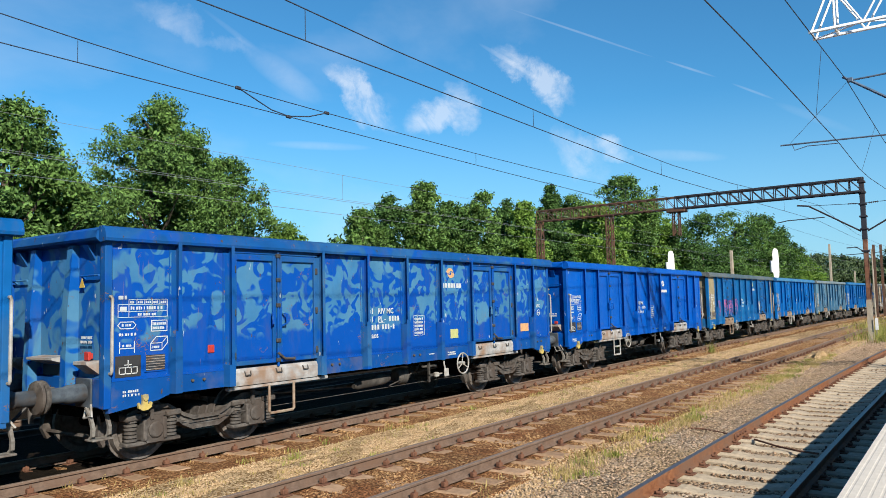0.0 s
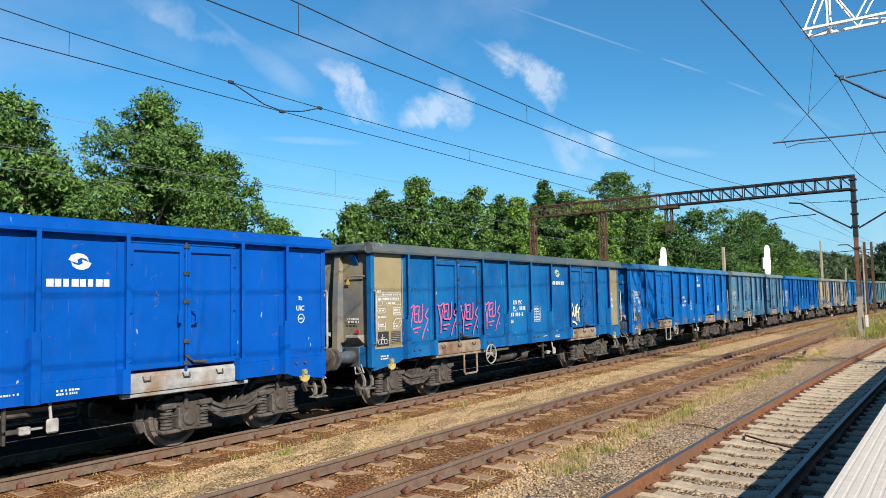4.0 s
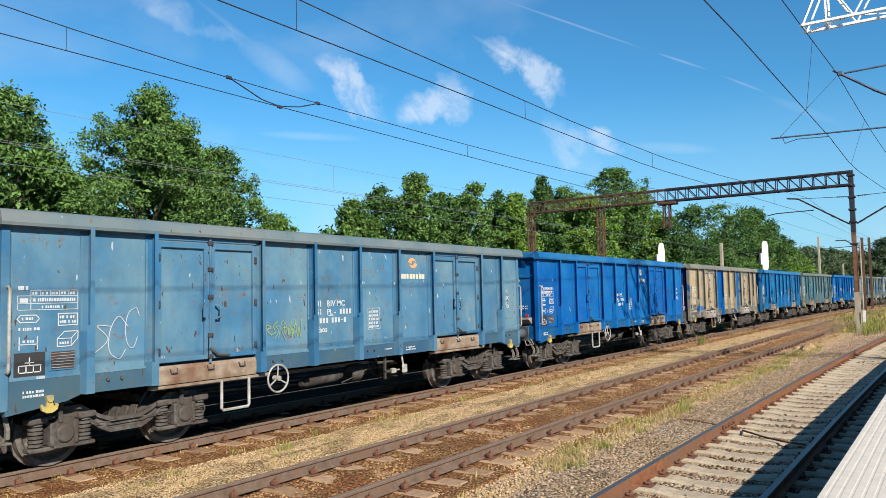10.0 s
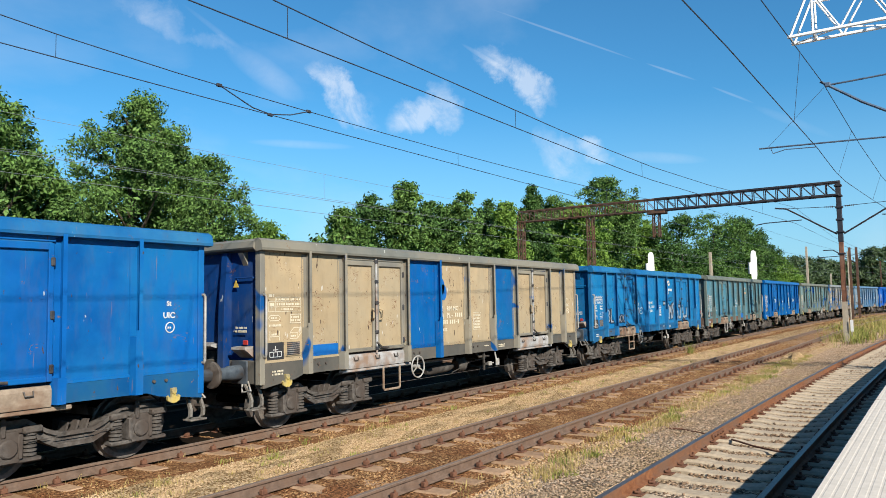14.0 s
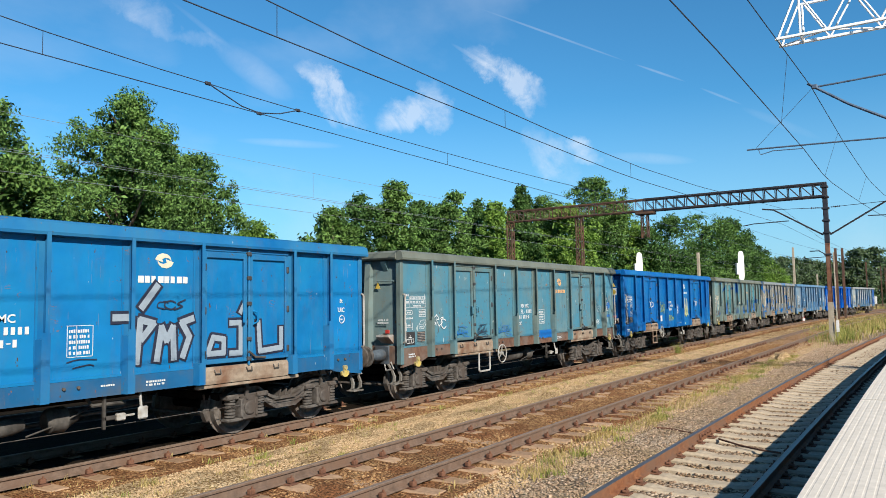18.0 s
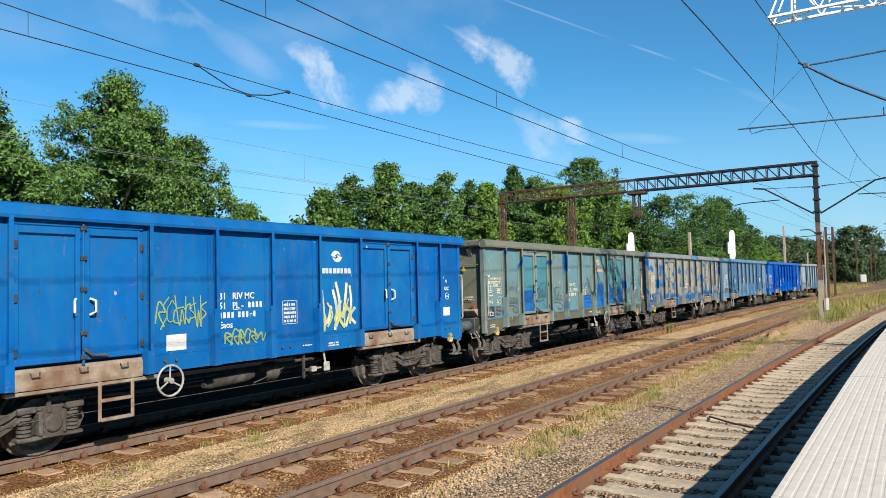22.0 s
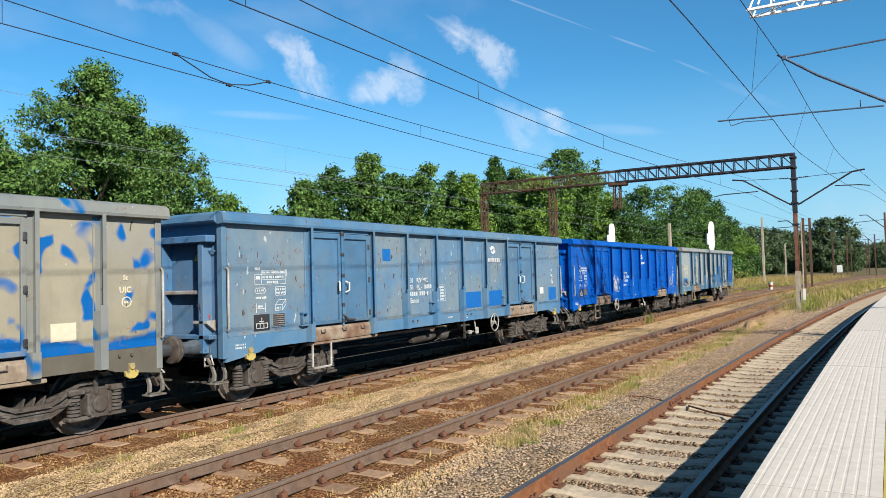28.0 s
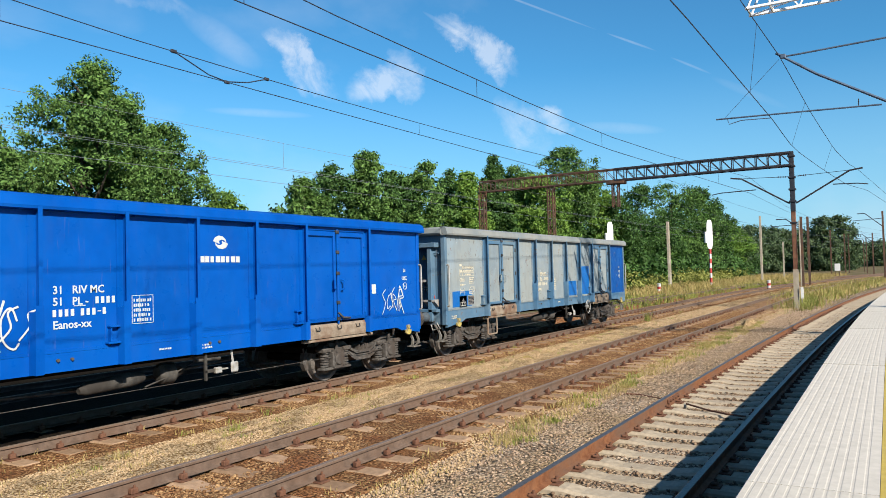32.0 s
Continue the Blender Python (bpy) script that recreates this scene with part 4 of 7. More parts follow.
        part("shunter_grip", g, M_OLDWHITE, w)
        g = Geo().tube([(s * (half + 0.05), 0.3, 0.98), (s * (half + 0.25), 0.32, 0.8), (s * (half + 0.45), 0.3, 0.62), (s * (half + 0.6), 0.25, 0.75)], 0.025, 7)
        part("brake_hose", g, M_BLACK, w)
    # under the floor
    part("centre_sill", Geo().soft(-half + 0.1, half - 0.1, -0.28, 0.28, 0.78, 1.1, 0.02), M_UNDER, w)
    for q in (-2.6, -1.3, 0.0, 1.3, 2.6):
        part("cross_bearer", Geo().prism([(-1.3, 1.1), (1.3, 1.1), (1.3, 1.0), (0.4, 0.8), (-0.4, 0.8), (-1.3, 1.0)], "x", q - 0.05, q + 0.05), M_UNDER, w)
    part("air_tank", Geo().tube([(-1.02, -0.92, 0.6), (-0.9, -0.92, 0.62), (-0.1, -0.92, 0.66), (0.04, -0.92, 0.67)], [0.05, 0.1, 0.11, 0.08], 14), M_TANK, w, smooth=True)
    g = Geo().tube([(0.36, -0.85, 0.66), (0.42, -0.85, 0.66), (0.62, -0.85, 0.66), (0.7, -0.85, 0.66), (0.84, -0.85, 0.67)], [0.1, 0.17, 0.18, 0.12, 0.06], 14)
    part("brake_cylinder", g, M_TANK, w, smooth=True)
    part("brake_rod", Geo().tube([(-3.3, -0.55, 0.66), (-0.6, -0.66, 0.56), (2.2, -0.62, 0.7)], 0.022, 6), M_GEAR, w)
    part("brake_rod", Geo().tube([(0.1, -0.9, 0.5), (0.5, -1.0, 0.62), (0.9, -1.05, 0.8)], 0.014, 5), M_TANK, w)
    part("brake_rod", Geo().tube([(-half + 1.2, -1.18, 0.52), (half - 1.2, -1.18, 0.52)], 0.006, 5), M_GEAR, w)
    part("pipe", Geo().tube([(0.75, -1.2, 0.94), (0.8, -1.25, 0.84), (1.3, -1.25, 0.83)], 0.028, 6), M_TANK, w)
    part("hanger", Geo().soft(0.92, 0.96, -1.34, -1.28, 0.5, 0.97, 0.01).soft(0.92, 1.2, -1.34, -1.3, 0.62, 0.68, 0.01), M_TANK, w)
    part("valve_box", Geo().soft(1.1, 1.24, -1.38, -1.3, 0.6, 0.7, 0.015).soft(1.24, 1.4, -1.34, -1.31, 0.64, 0.67, 0.006), M_OLDWHITE, w)
    part("changeover_lever", Geo().tube([(1.5, -1.3, 0.96), (1.5, -1.34, 0.74)], 0.02, 6).soft(1.42, 1.58, -1.4, -1.35, 0.58, 0.76, 0.02), M_OLDWHITE, w)
    # hand wheel and steps
    put("brake_wheel", ME_BRAKE, w, base.get("wheel_at", X(posts[dl + 1]) + 0.36), SIDE - 0.08, 0.83)
    put("step", base.get("step", ME_STEP_WHITE), w, base.get("step_at", X(posts[dl]) + (0.35 if spec is LONG else 1.5)), SIDE - 0.03, 0.9)
    # bogies
    wheels = []
    for s in (-1, 1):
        bg = put("bogie", ME_BOGIE, w, s * spec["pivot"])
        for q in (0, 180):
            put("side_frame", ME_FRAME, bg, 0, 0, 0, q)
        for a in (-1.3, 1.3):
            part("end_beam", Geo().soft(a - 0.05, a + 0.05, -0.89, 0.89, 0.6, 0.72, 0.01), M_UNDER, bg)
        for a in (-0.92, 0.92):
            put("axle_box", ME_BOX, bg, a)
            put("axle_box", ME_BOX, bg, a, 0, 0, 180)
            for q in (-0.32, 0.32):
                for y in (-1.06, 1.06):
                    put("spring", ME_SPRING, bg, a + q, y)
            wheels.append(put("wheelset", ME_WHEELS, bg, a, 0, 0.46))
            put("brake_shoe", ME_SHOE, bg, a, 0, 0, 0 if a > 0 else 180)
    return w, wheels


def print_lines(r, x, z, width, height, lines):
    """Rows of short bars in word-like groups, from the top line down."""
    out, step = [], height / lines
    for k in range(lines):
        a, top = x, z + height - (k + 1) * step
        while a < x + width - 0.02:
            b = min(r.uniform(0.014, 0.032), x + width - a)
            out.append((a, top + step * 0.18, b, step * r.uniform(0.55, 0.66)))
            a += b + (0.01 if r.random() < 0.75 else 0.03)
    return out


def outline(g, pts, y=SIDE - 0.006, wide=0.012):
    ribbon([*pts, pts[0]], wide, g, y)


def lettering(w, spec, kind_word, mark=M_MARK):
    """The usual markings: load table, length signs, number, inspection grid, axle box, small notes."""
    half, r = spec["half"], random.Random(len(kind_word) * 31 + len(fleet))
    X = lambda s: s - half
    s0 = 0.55 if spec is LONG else 0.0
    a = X(s0 + 0.13)
    t = [(a + 0.16, 2.315, 0.6, 0.008), (a, 2.245, 0.76, 0.008), (a, 2.15, 0.76, 0.008), (a, 2.07, 0.76, 0.008)]
    t += [(a + 0.16 + j * 0.12, 2.07 if j in (0, 5) else 2.245, 0.008, 0.25 if j in (0, 5) else 0.075) for j in range(6)] + [(a, 2.07, 0.008, 0.18)]
    t += [q for j in range(5) for q in print_lines(r, a + 0.18 + j * 0.12, 2.255, 0.085, 0.055, 1)]
    t += print_lines(r, a + 0.19, 2.165, 0.54, 0.07, 1) + print_lines(r, a + 0.3, 2.083, 0.3, 0.055, 1)
    t += [(a + 0.03, 2.165, 0.1, 0.055), (a + 0.01, 2.32, 0.07, 0.05), (a + 0.1, 2.32, 0.03, 0.05)]
    bars("load_table", t, mark, w)
    g = Geo()
    outline(g, [(a, 1.965), (a + 0.04, 2.01), (a + 0.23, 2.01), (a + 0.27, 1.965), (a + 0.23, 1.92), (a + 0.04, 1.92)])
    for q in (a + 0.03, a + 0.25):
        ribbon([(q, 1.585), (q, 1.74)], 0.014, g, SIDE - 0.006)
    ribbon([(a + 0.03, 1.65), (a + 0.25, 1.65)], 0.012, g, SIDE - 0.006)
    outline(g, [(a + 0.51, 1.87), (a + 0.76, 1.87), (a + 0.76, 2.02), (a + 0.51, 2.02)])
    outline(g, [(a + 0.5, 1.6), (a + 0.68, 1.6), (a + 0.77, 1.7), (a + 0.77, 1.79), (a + 0.59, 1.79), (a + 0.5, 1.7)])
    ribbon([(a + 0.5, 1.7), (a + 0.68, 1.7), (a + 0.77, 1.79)], 0.01, g, SIDE - 0.007)
    ribbon([(a + 0.68, 1.6), (a + 0.68, 1.7)], 0.01, g, SIDE - 0.007)
    part("length_sign", g, mark, w)
    t = print_lines(r, a + 0.06, 1.94, 0.16, 0.055, 1) + print_lines(r, a + 0.02, 1.81, 0.27, 0.06, 1) + print_lines(r, a + 0.07, 1.66, 0.14, 0.055, 1)
    t += print_lines(r, a + 0.53, 1.885, 0.21, 0.12, 2) + print_lines(r, a + 0.53, 1.62, 0.12, 0.05, 1)
    bars("length_notes", t, mark, w)
    sb = s0 + 0.1
    bars("axle_plate", [(X(sb), 1.26, 0.38, 0.29)], M_BLACK, w, SIDE - 0.003)
    g = [(X(sb + 0.05), 1.3, 0.28, 0.012), (X(sb + 0.05), 1.385, 0.28, 0.012), (X(sb + 0.18), 1.4, 0.012, 0.09), (X(sb + 0.13), 1.42, 0.11, 0.012)]
    g += [(X(sb + 0.05 + j * 0.089), 1.3, 0.012, 0.09) for j in range(4)]
    bars("axle_scheme", g, M_WHITE, w, SIDE - 0.007)
    tray = part("label_holder", Geo().soft(X(s0 + 0.53), X(s0 + 0.87), SIDE - 0.014, SIDE + 0.002, 1.3, 1.56, 0.004), next(c for c in w.children if c.name.startswith("panel")).data.materials[0], w)
    part("back_plate", Geo().box(X(s0 + 0.55), X(s0 + 0.85), SIDE - 0.017, SIDE - 0.012, 1.32, 1.54), M_HINGE, tray)
    for j in range(6):
        part("wire", Geo().box(X(s0 + 0.55), X(s0 + 0.85), SIDE - 0.024, SIDE - 0.018, 1.335 + j * 0.036, 1.344 + j * 0.036), M_GREYSILL, tray)
    sn = (5.55 if spec is LONG else 5.3 if spec is SHORT else 5.42)
    word("lettering", "31   RIV MC", 0.15, X(sn), 2.0, mark, w, fat=0.003)
    word("lettering", "51   PL -", 0.15, X(sn), 1.845, mark, w, fat=0.003)
    bars("stencil_bar", [(X(sn + 0.62 + j * 0.085), 1.85, 0.05, 0.095) for j in range(4)] + [(X(sn + 0.3), 1.825, 0.17, 0.01)], mark, w)
    bars("stencil_bar", [(X(sn + j * 0.085), 1.695, 0.048, 0.095) for j in range(4)] + [(X(sn + 0.4 + j * 0.085), 1.695, 0.048, 0.095) for j in range(3)] + [(X(sn + 0.655), 1.735, 0.05, 0.014), (X(sn + 0.73), 1.695, 0.048, 0.095)], mark, w)
    word("lettering", kind_word, 0.15, X(sn), 1.535, mark, w, fat=0.003)
    st = 6.75 if spec is LONG else 6.72
    g = print_lines(r, X(st + 0.03), 1.54, 0.3, 0.36, 5)
    g += [(X(st), 1.52, 0.37, 0.008), (X(st), 1.93, 0.37, 0.008), (X(st), 1.52, 0.008, 0.42), (X(st + 0.36), 1.52, 0.008, 0.42), (X(st + 0.13), 1.52, 0.006, 0.42)]
    bars("inspection_grid", g, mark, w)
    bars("small_note", print_lines(r, X(7.2), 1.09, 0.24, 0.04, 1), mark, w, SIDE - 0.024)
    bars("small_note", print_lines(r, X(7.9), 1.03, 0.32, 0.09, 2), mark, w, SIDE - 0.024)
    bars("small_note", print_lines(r, X(0.2), 0.99, 0.26, 0.1, 2), mark, w, SIDE - 0.024)
    word("lettering", "St", 0.1, half - 0.62, 2.2, mark, w, fat=0.003)
    word("lettering", "UIC", 0.12, half - 0.68, 2.02, mark, w, fat=0.003)
    g = Geo().tube([(half - 0.56 + 0.075 * math.cos(a * 0.5236), SIDE - 0.004, 1.88 + 0.075 * math.sin(a * 0.5236)) for a in range(12)], 0.009, 4, True)
    part("round_mark", g, mark, w)
    bars("small_note", print_lines(r, half - 0.6, 1.855, 0.08, 0.05, 1), mark, w)
    # notices on the end that leads
    xe = -half + 0.02
    ew = next(c for c in w.children if c.name.startswith("end_wall"))
    part("warning_plate", Geo().prism([(-0.84, 2.5), (-0.7, 2.5), (-0.77, 2.63)], "x", xe - 0.055, xe - 0.05), M_YELLOW, ew, "small yellow warning triangle")
    g = Geo()
    for y, z, b, h in print_lines(r, -1.05, 1.72, 0.3, 0.12, 2):
        g.box(xe - 0.06, xe - 0.056, y, y + b, z, z + h)
    part("end_note", g, mark, ew)
    part("red_reflector", Geo().soft(xe - 0.075, xe - 0.05, -1.08, -0.97, 1.52, 1.6, 0.008), M_RED, ew)

# ---- ground, ballast, tracks ----
M_DIRT = grainy("dry_ground", (0.176, 0.136, 0.08), (0.288, 0.224, 0.136), 2.2, 0.95, (0.096, 0.104, 0.04), 0.12, 0.6, dist=0.05, gloss=0.03)
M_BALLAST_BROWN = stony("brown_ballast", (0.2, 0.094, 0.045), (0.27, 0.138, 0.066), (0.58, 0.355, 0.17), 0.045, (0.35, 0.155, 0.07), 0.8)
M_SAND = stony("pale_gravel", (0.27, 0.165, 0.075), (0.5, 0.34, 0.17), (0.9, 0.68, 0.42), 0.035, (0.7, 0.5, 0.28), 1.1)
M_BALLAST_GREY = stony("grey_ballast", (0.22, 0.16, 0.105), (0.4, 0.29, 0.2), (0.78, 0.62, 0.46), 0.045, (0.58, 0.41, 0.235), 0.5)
M_RAIL = grainy("rail_rust", (0.16, 0.06, 0.028), (0.32, 0.14, 0.065), 9, 0.75, (0.18, 0.1, 0.065), 1.4, 0.25)
M_RAIL_OLD = grainy("old_rail_rust", (0.13, 0.088, 0.066), (0.23, 0.16, 0.122), 9, 0.8, (0.18, 0.11, 0.075), 1.4, 0.25)
M_RAILTOP = grainy("worn_rail_top", (0.16, 0.13, 0.115), (0.3, 0.26, 0.23), 30, 0.42, metal=0.7, bump_to=0.05)
M_RAILTOP_OLD = grainy("dull_rail_top", (0.2, 0.145, 0.11), (0.32, 0.24, 0.19), 30, 0.62, metal=0.1, bump_to=0.05)
M_SLEEPER = pieces("concrete_sleeper", (0.49, 0.405, 0.3), (0.6, 0.5, 0.375), 14)
M_SLEEPER_OLD = pieces("old_sleeper", (0.31, 0.195, 0.12), (0.52, 0.345, 0.22), 12)
M_CLIP = grainy("rusty_fastening", (0.11, 0.05, 0.032), (0.24, 0.115, 0.07), 15, 0.85)
M_STONE_GREY = pieces("grey_stone", (0.3, 0.2, 0.13), (0.68, 0.5, 0.35), 25, island=True)
M_STONE_DARK = pieces("dark_stone", (0.125, 0.0816, 0.0544), (0.458, 0.317, 0.213), 25, island=True)
M_STONE_TAN = pieces("tan_stone", (0.44, 0.29, 0.15), (0.74, 0.54, 0.33), 25, island=True)
M_STONE_BROWN = pieces("brown_stone", (0.17, 0.076, 0.034), (0.55, 0.34, 0.165), 25, island=True)
# near-black ballast tone: the train's shade put into the colour
M_TRAIN_SHADE = grainy("oily_ballast", (0.0084, 0.007, 0.0056), (0.035, 0.0252, 0.0182), 14, 0.9, (0.014, 0.0112, 0.0084), 1.0, 1.0, dist=0.04, gloss=0.03)

ground_geo = Geo()
xs, ys = [-400, -60, -20, 0, 20, 60, 100, 160, 260, 500, 2500], [-1500, -200, -40, -8, 0, 8, 20, 40, 200, 1500]
k = len(ys)
ground_geo.add([(x, y, -0.42) for x in xs for y in ys], [(i * k + j, (i + 1) * k + j, (i + 1) * k + j + 1, i * k + j + 1) for i in range(len(xs) - 1) for j in range(k - 1)])
tagged(part("ground", ground_geo, M_DIRT), "dry ground of gravel, sand and low grass", "ground", "", "structure")


def bed(name, mid, y0, y1, mat, label, z=-0.2, x1=230, seed=1, rough=0.02):
    """A strip of loose stones, a little uneven."""
    r = random.Random(seed)
    xl = steps(-14, min(40, x1), 0.5) + (steps(42, x1, 3) if x1 > 42 else [])
    cols = [y0 + (y1 - y0) * i / 6 for i in range(7)]
    g, v, f = Geo(), [], []
    for x in xl:
        v.append((x, mid(x) + y0 - 0.25, -0.45))
        v += [(x, mid(x) + y, z + r.uniform(-rough, rough)) for y in cols]
        v.append((x, mid(x) + y1 + 0.25, -0.45))
    for i in range(len(xl) - 1):
        f += [(i * 9 + j, (i + 1) * 9 + j, (i + 1) * 9 + j + 1, i * 9 + j + 1) for j in range(8)]
    g.add(v, f)
    return tagged(part(name, g, mat, smooth=True), label, "ballast", "", "structure")


bed("track_bed_a", mid_a, -2.0, 1.6, M_BALLAST_BROWN, "brown rusty ballast under the freight track", -0.188, seed=2)
bed("gravel_strip", lambda x: (mid_a(x) + mid_b(x)) / 2, -0.95, 0.28, M_SAND, "pale yellow gravel strip between two tracks", -0.15, seed=3)
bed("track_bed_b", mid_b, -1.5, 1.2, M_BALLAST_BROWN, "brown rusty ballast under the empty track", -0.184, seed=4)
bed("gravel_strip", lambda x: (mid_b(x) * 0.62 + mid_c(x) * 0.38), -0.75, 0.85, M_BALLAST_GREY, "grey and tan loose gravel between tracks", -0.2, seed=5)
bed("track_bed_c", mid_c, -1.75, 2.0, M_BALLAST_GREY, "grey ballast under the platform track", -0.225, seed=6)
bed("ballast_shoulder", mid_c, 1.02, 1.75, M_BALLAST_GREY, "pale grey ballast banked against the sleeper ends", -0.148, seed=9, rough=0.012)
# dark strip laid where the train shades the ground, shade painted in
bed("oily_ballast", mid_a, -0.66, 11.0, M_TRAIN_SHADE, "near-black ballast, its shade painted in, under and behind the train", -0.172, 29, seed=8)
bed("track_bed_d", mid_d, -1.6, 1.6, M_BALLAST_BROWN, "brown ballast under the overgrown far track", -0.24, seed=7)

HEAD = [(-0.036, -0.004), (-0.03, 0.0), (0.03, 0.0), (0.036, -0.004), (0.036, -0.03), (0.009, -0.045), (0.009, -0.115), (0.062, -0.137), (0.062, -0.149), (-0.062, -0.149), (-0.062, -0.137), (-0.009, -0.115), (-0.009, -0.045), (-0.036, -0.03)]


def track(name, mid, label, rail_mat, sleeper_mat, sleeper_z, sl_len, spacing, first, near, total, clip_tall, z0=0.0, seed=1):
    """Two rails on sleepers; the near sleepers are pieces of their own, the far ones one sheet of stuff."""
    r = random.Random(seed)
    tr = thing(name, label, "railway track", "", "structure")
    for s in (-1, 1):
        g = sweep(Geo(), [(y + s * 0.7525, z + z0) for y, z in HEAD], mid, steps(-14, 300, 2.0))
        n = len(HEAD)
        for i, f in enumerate(g.f[:-2]):
            g.m[i] = 1 if i % n in (0, 1, 2) else 0
        part("rail", g, [rail_mat, M_RAILTOP if rail_mat is M_RAIL else M_RAILTOP_OLD], tr)
    hl = sl_len / 2
    sg = Geo()
    cut = [(-0.15, -0.2), (-0.15, -0.03), (-0.12, 0.0), (0.12, 0.0), (0.15, -0.03), (0.15, -0.2)]
    for y, dz in ((-hl, -0.03), (-hl + 0.04, 0.0), (-0.5, 0.0), (-0.32, -0.028), (0.32, -0.028), (0.5, 0.0), (hl - 0.04, 0.0), (hl, -0.03)):
        sg.v += [(x, y, z + (dz if z > -0.1 else 0)) for x, z in cut]
    for i in range(7):
        sg.f += [(i * 6 + j, i * 6 + (j + 1) % 6, i * 6 + 6 + (j + 1) % 6, i * 6 + 6 + j) for j in range(6)]
    sg.f += [(5, 4, 3, 2, 1, 0), (42, 43, 44, 45, 46, 47)]
    sg.m += [0] * 44
    me = sg.mesh("sleeper", sleeper_mat)
    cg = Geo()
    for s in (-1, 1):
        y = s * 0.7525
        cg.soft(-0.08, 0.08, y - 0.17, y + 0.17, 0.0, 0.02, 0.005)
        for q in (-1, 1):
            cg.soft(-0.045, 0.045, y + q * 0.1 - 0.035, y + q * 0.1 + 0.035, 0.02, 0.02 + clip_tall, 0.012)
            cg.tube([(0, y + q * 0.115, 0.02), (0, y + q * 0.115, 0.05 + clip_tall)], 0.015, 6)
    cme = cg.mesh("rail_fastening", M_CLIP)
    rest = Geo()
    for i in range(total):
        x = first + i * spacing + r.uniform(-0.02, 0.02)
        a = math.degrees(math.atan2(mid(x + 0.5) - mid(x - 0.5), 1.0)) + r.uniform(-0.6, 0.6)
        m = pose(x, mid(x) + r.uniform(-0.02, 0.02), sleeper_z + z0 + r.uniform(-0.008, 0.004), 0, 0, a)
        if i < near:
            ob = put("sleeper", me, tr)
            ob.matrix_basis = m
            put("rail_fastening", cme, ob)
        else:
            n = len(rest.v)
            rest.prism([(-0.13, -0.1), (-0.1, 0.0), (0.1, 0.0), (0.13, -0.1)], "y", -hl, hl)
            rest.move(n, m)
    if rest.v:
        tagged(part("sleepers", rest, sleeper_mat, tr), "", "", "", "stuff")
    return tr


track("track_a", mid_a, "rusty rails on half-buried old sleepers under the train", M_RAIL_OLD, M_SLEEPER_OLD, -0.168, 2.6, 0.65, -11.35, 81, 259, 0.07, seed=11)
track("track_b", mid_b, "empty rusty rails on half-buried old sleepers", M_RAIL_OLD, M_SLEEPER_OLD, -0.163, 2.6, 0.65, -11.05, 81, 259, 0.07, seed=12)
track("track_c", mid_c, "orange rusty rails on pale concrete sleepers beside the platform", M_RAIL, M_SLEEPER, -0.16, 2.5, 0.6, -11.0, 95, 220, 0.035, seed=13)
track("track_d", mid_d, "overgrown rusty rails of the far track", M_RAIL_OLD, M_SLEEPER_OLD, -0.2, 2.6, 0.65, 20.0, 8, 200, 0.05, -0.04, seed=14)
for mid, x, s in ((mid_c, 12.95, 1), (mid_b, 24.8, 1), (mid_b, 25.1, -1)):
    g = Geo()
    for q in (-1, 1):
        g.soft(x - 0.35, x + 0.35, mid(x) + s * 0.7525 + q * 0.025 - 0.014, mid(x) + s * 0.7525 + q * 0.025 + 0.014, -0.11, -0.04, 0.006)
        for j in (-0.25, -0.09, 0.09, 0.25):
            n = len(g.v)
            g.lathe([(0, -0.02), (0.02, -0.02), (0.02, 0.02), (0, 0.02)], 6)
            g.move(n, Matrix.Translation((x + j, mid(x) + s * 0.7525 + q * 0.045, -0.075)))
    tagged(part("rail_joint", g, M_CLIP), "rusty bolted fishplates joining two rail ends", "rail joint")


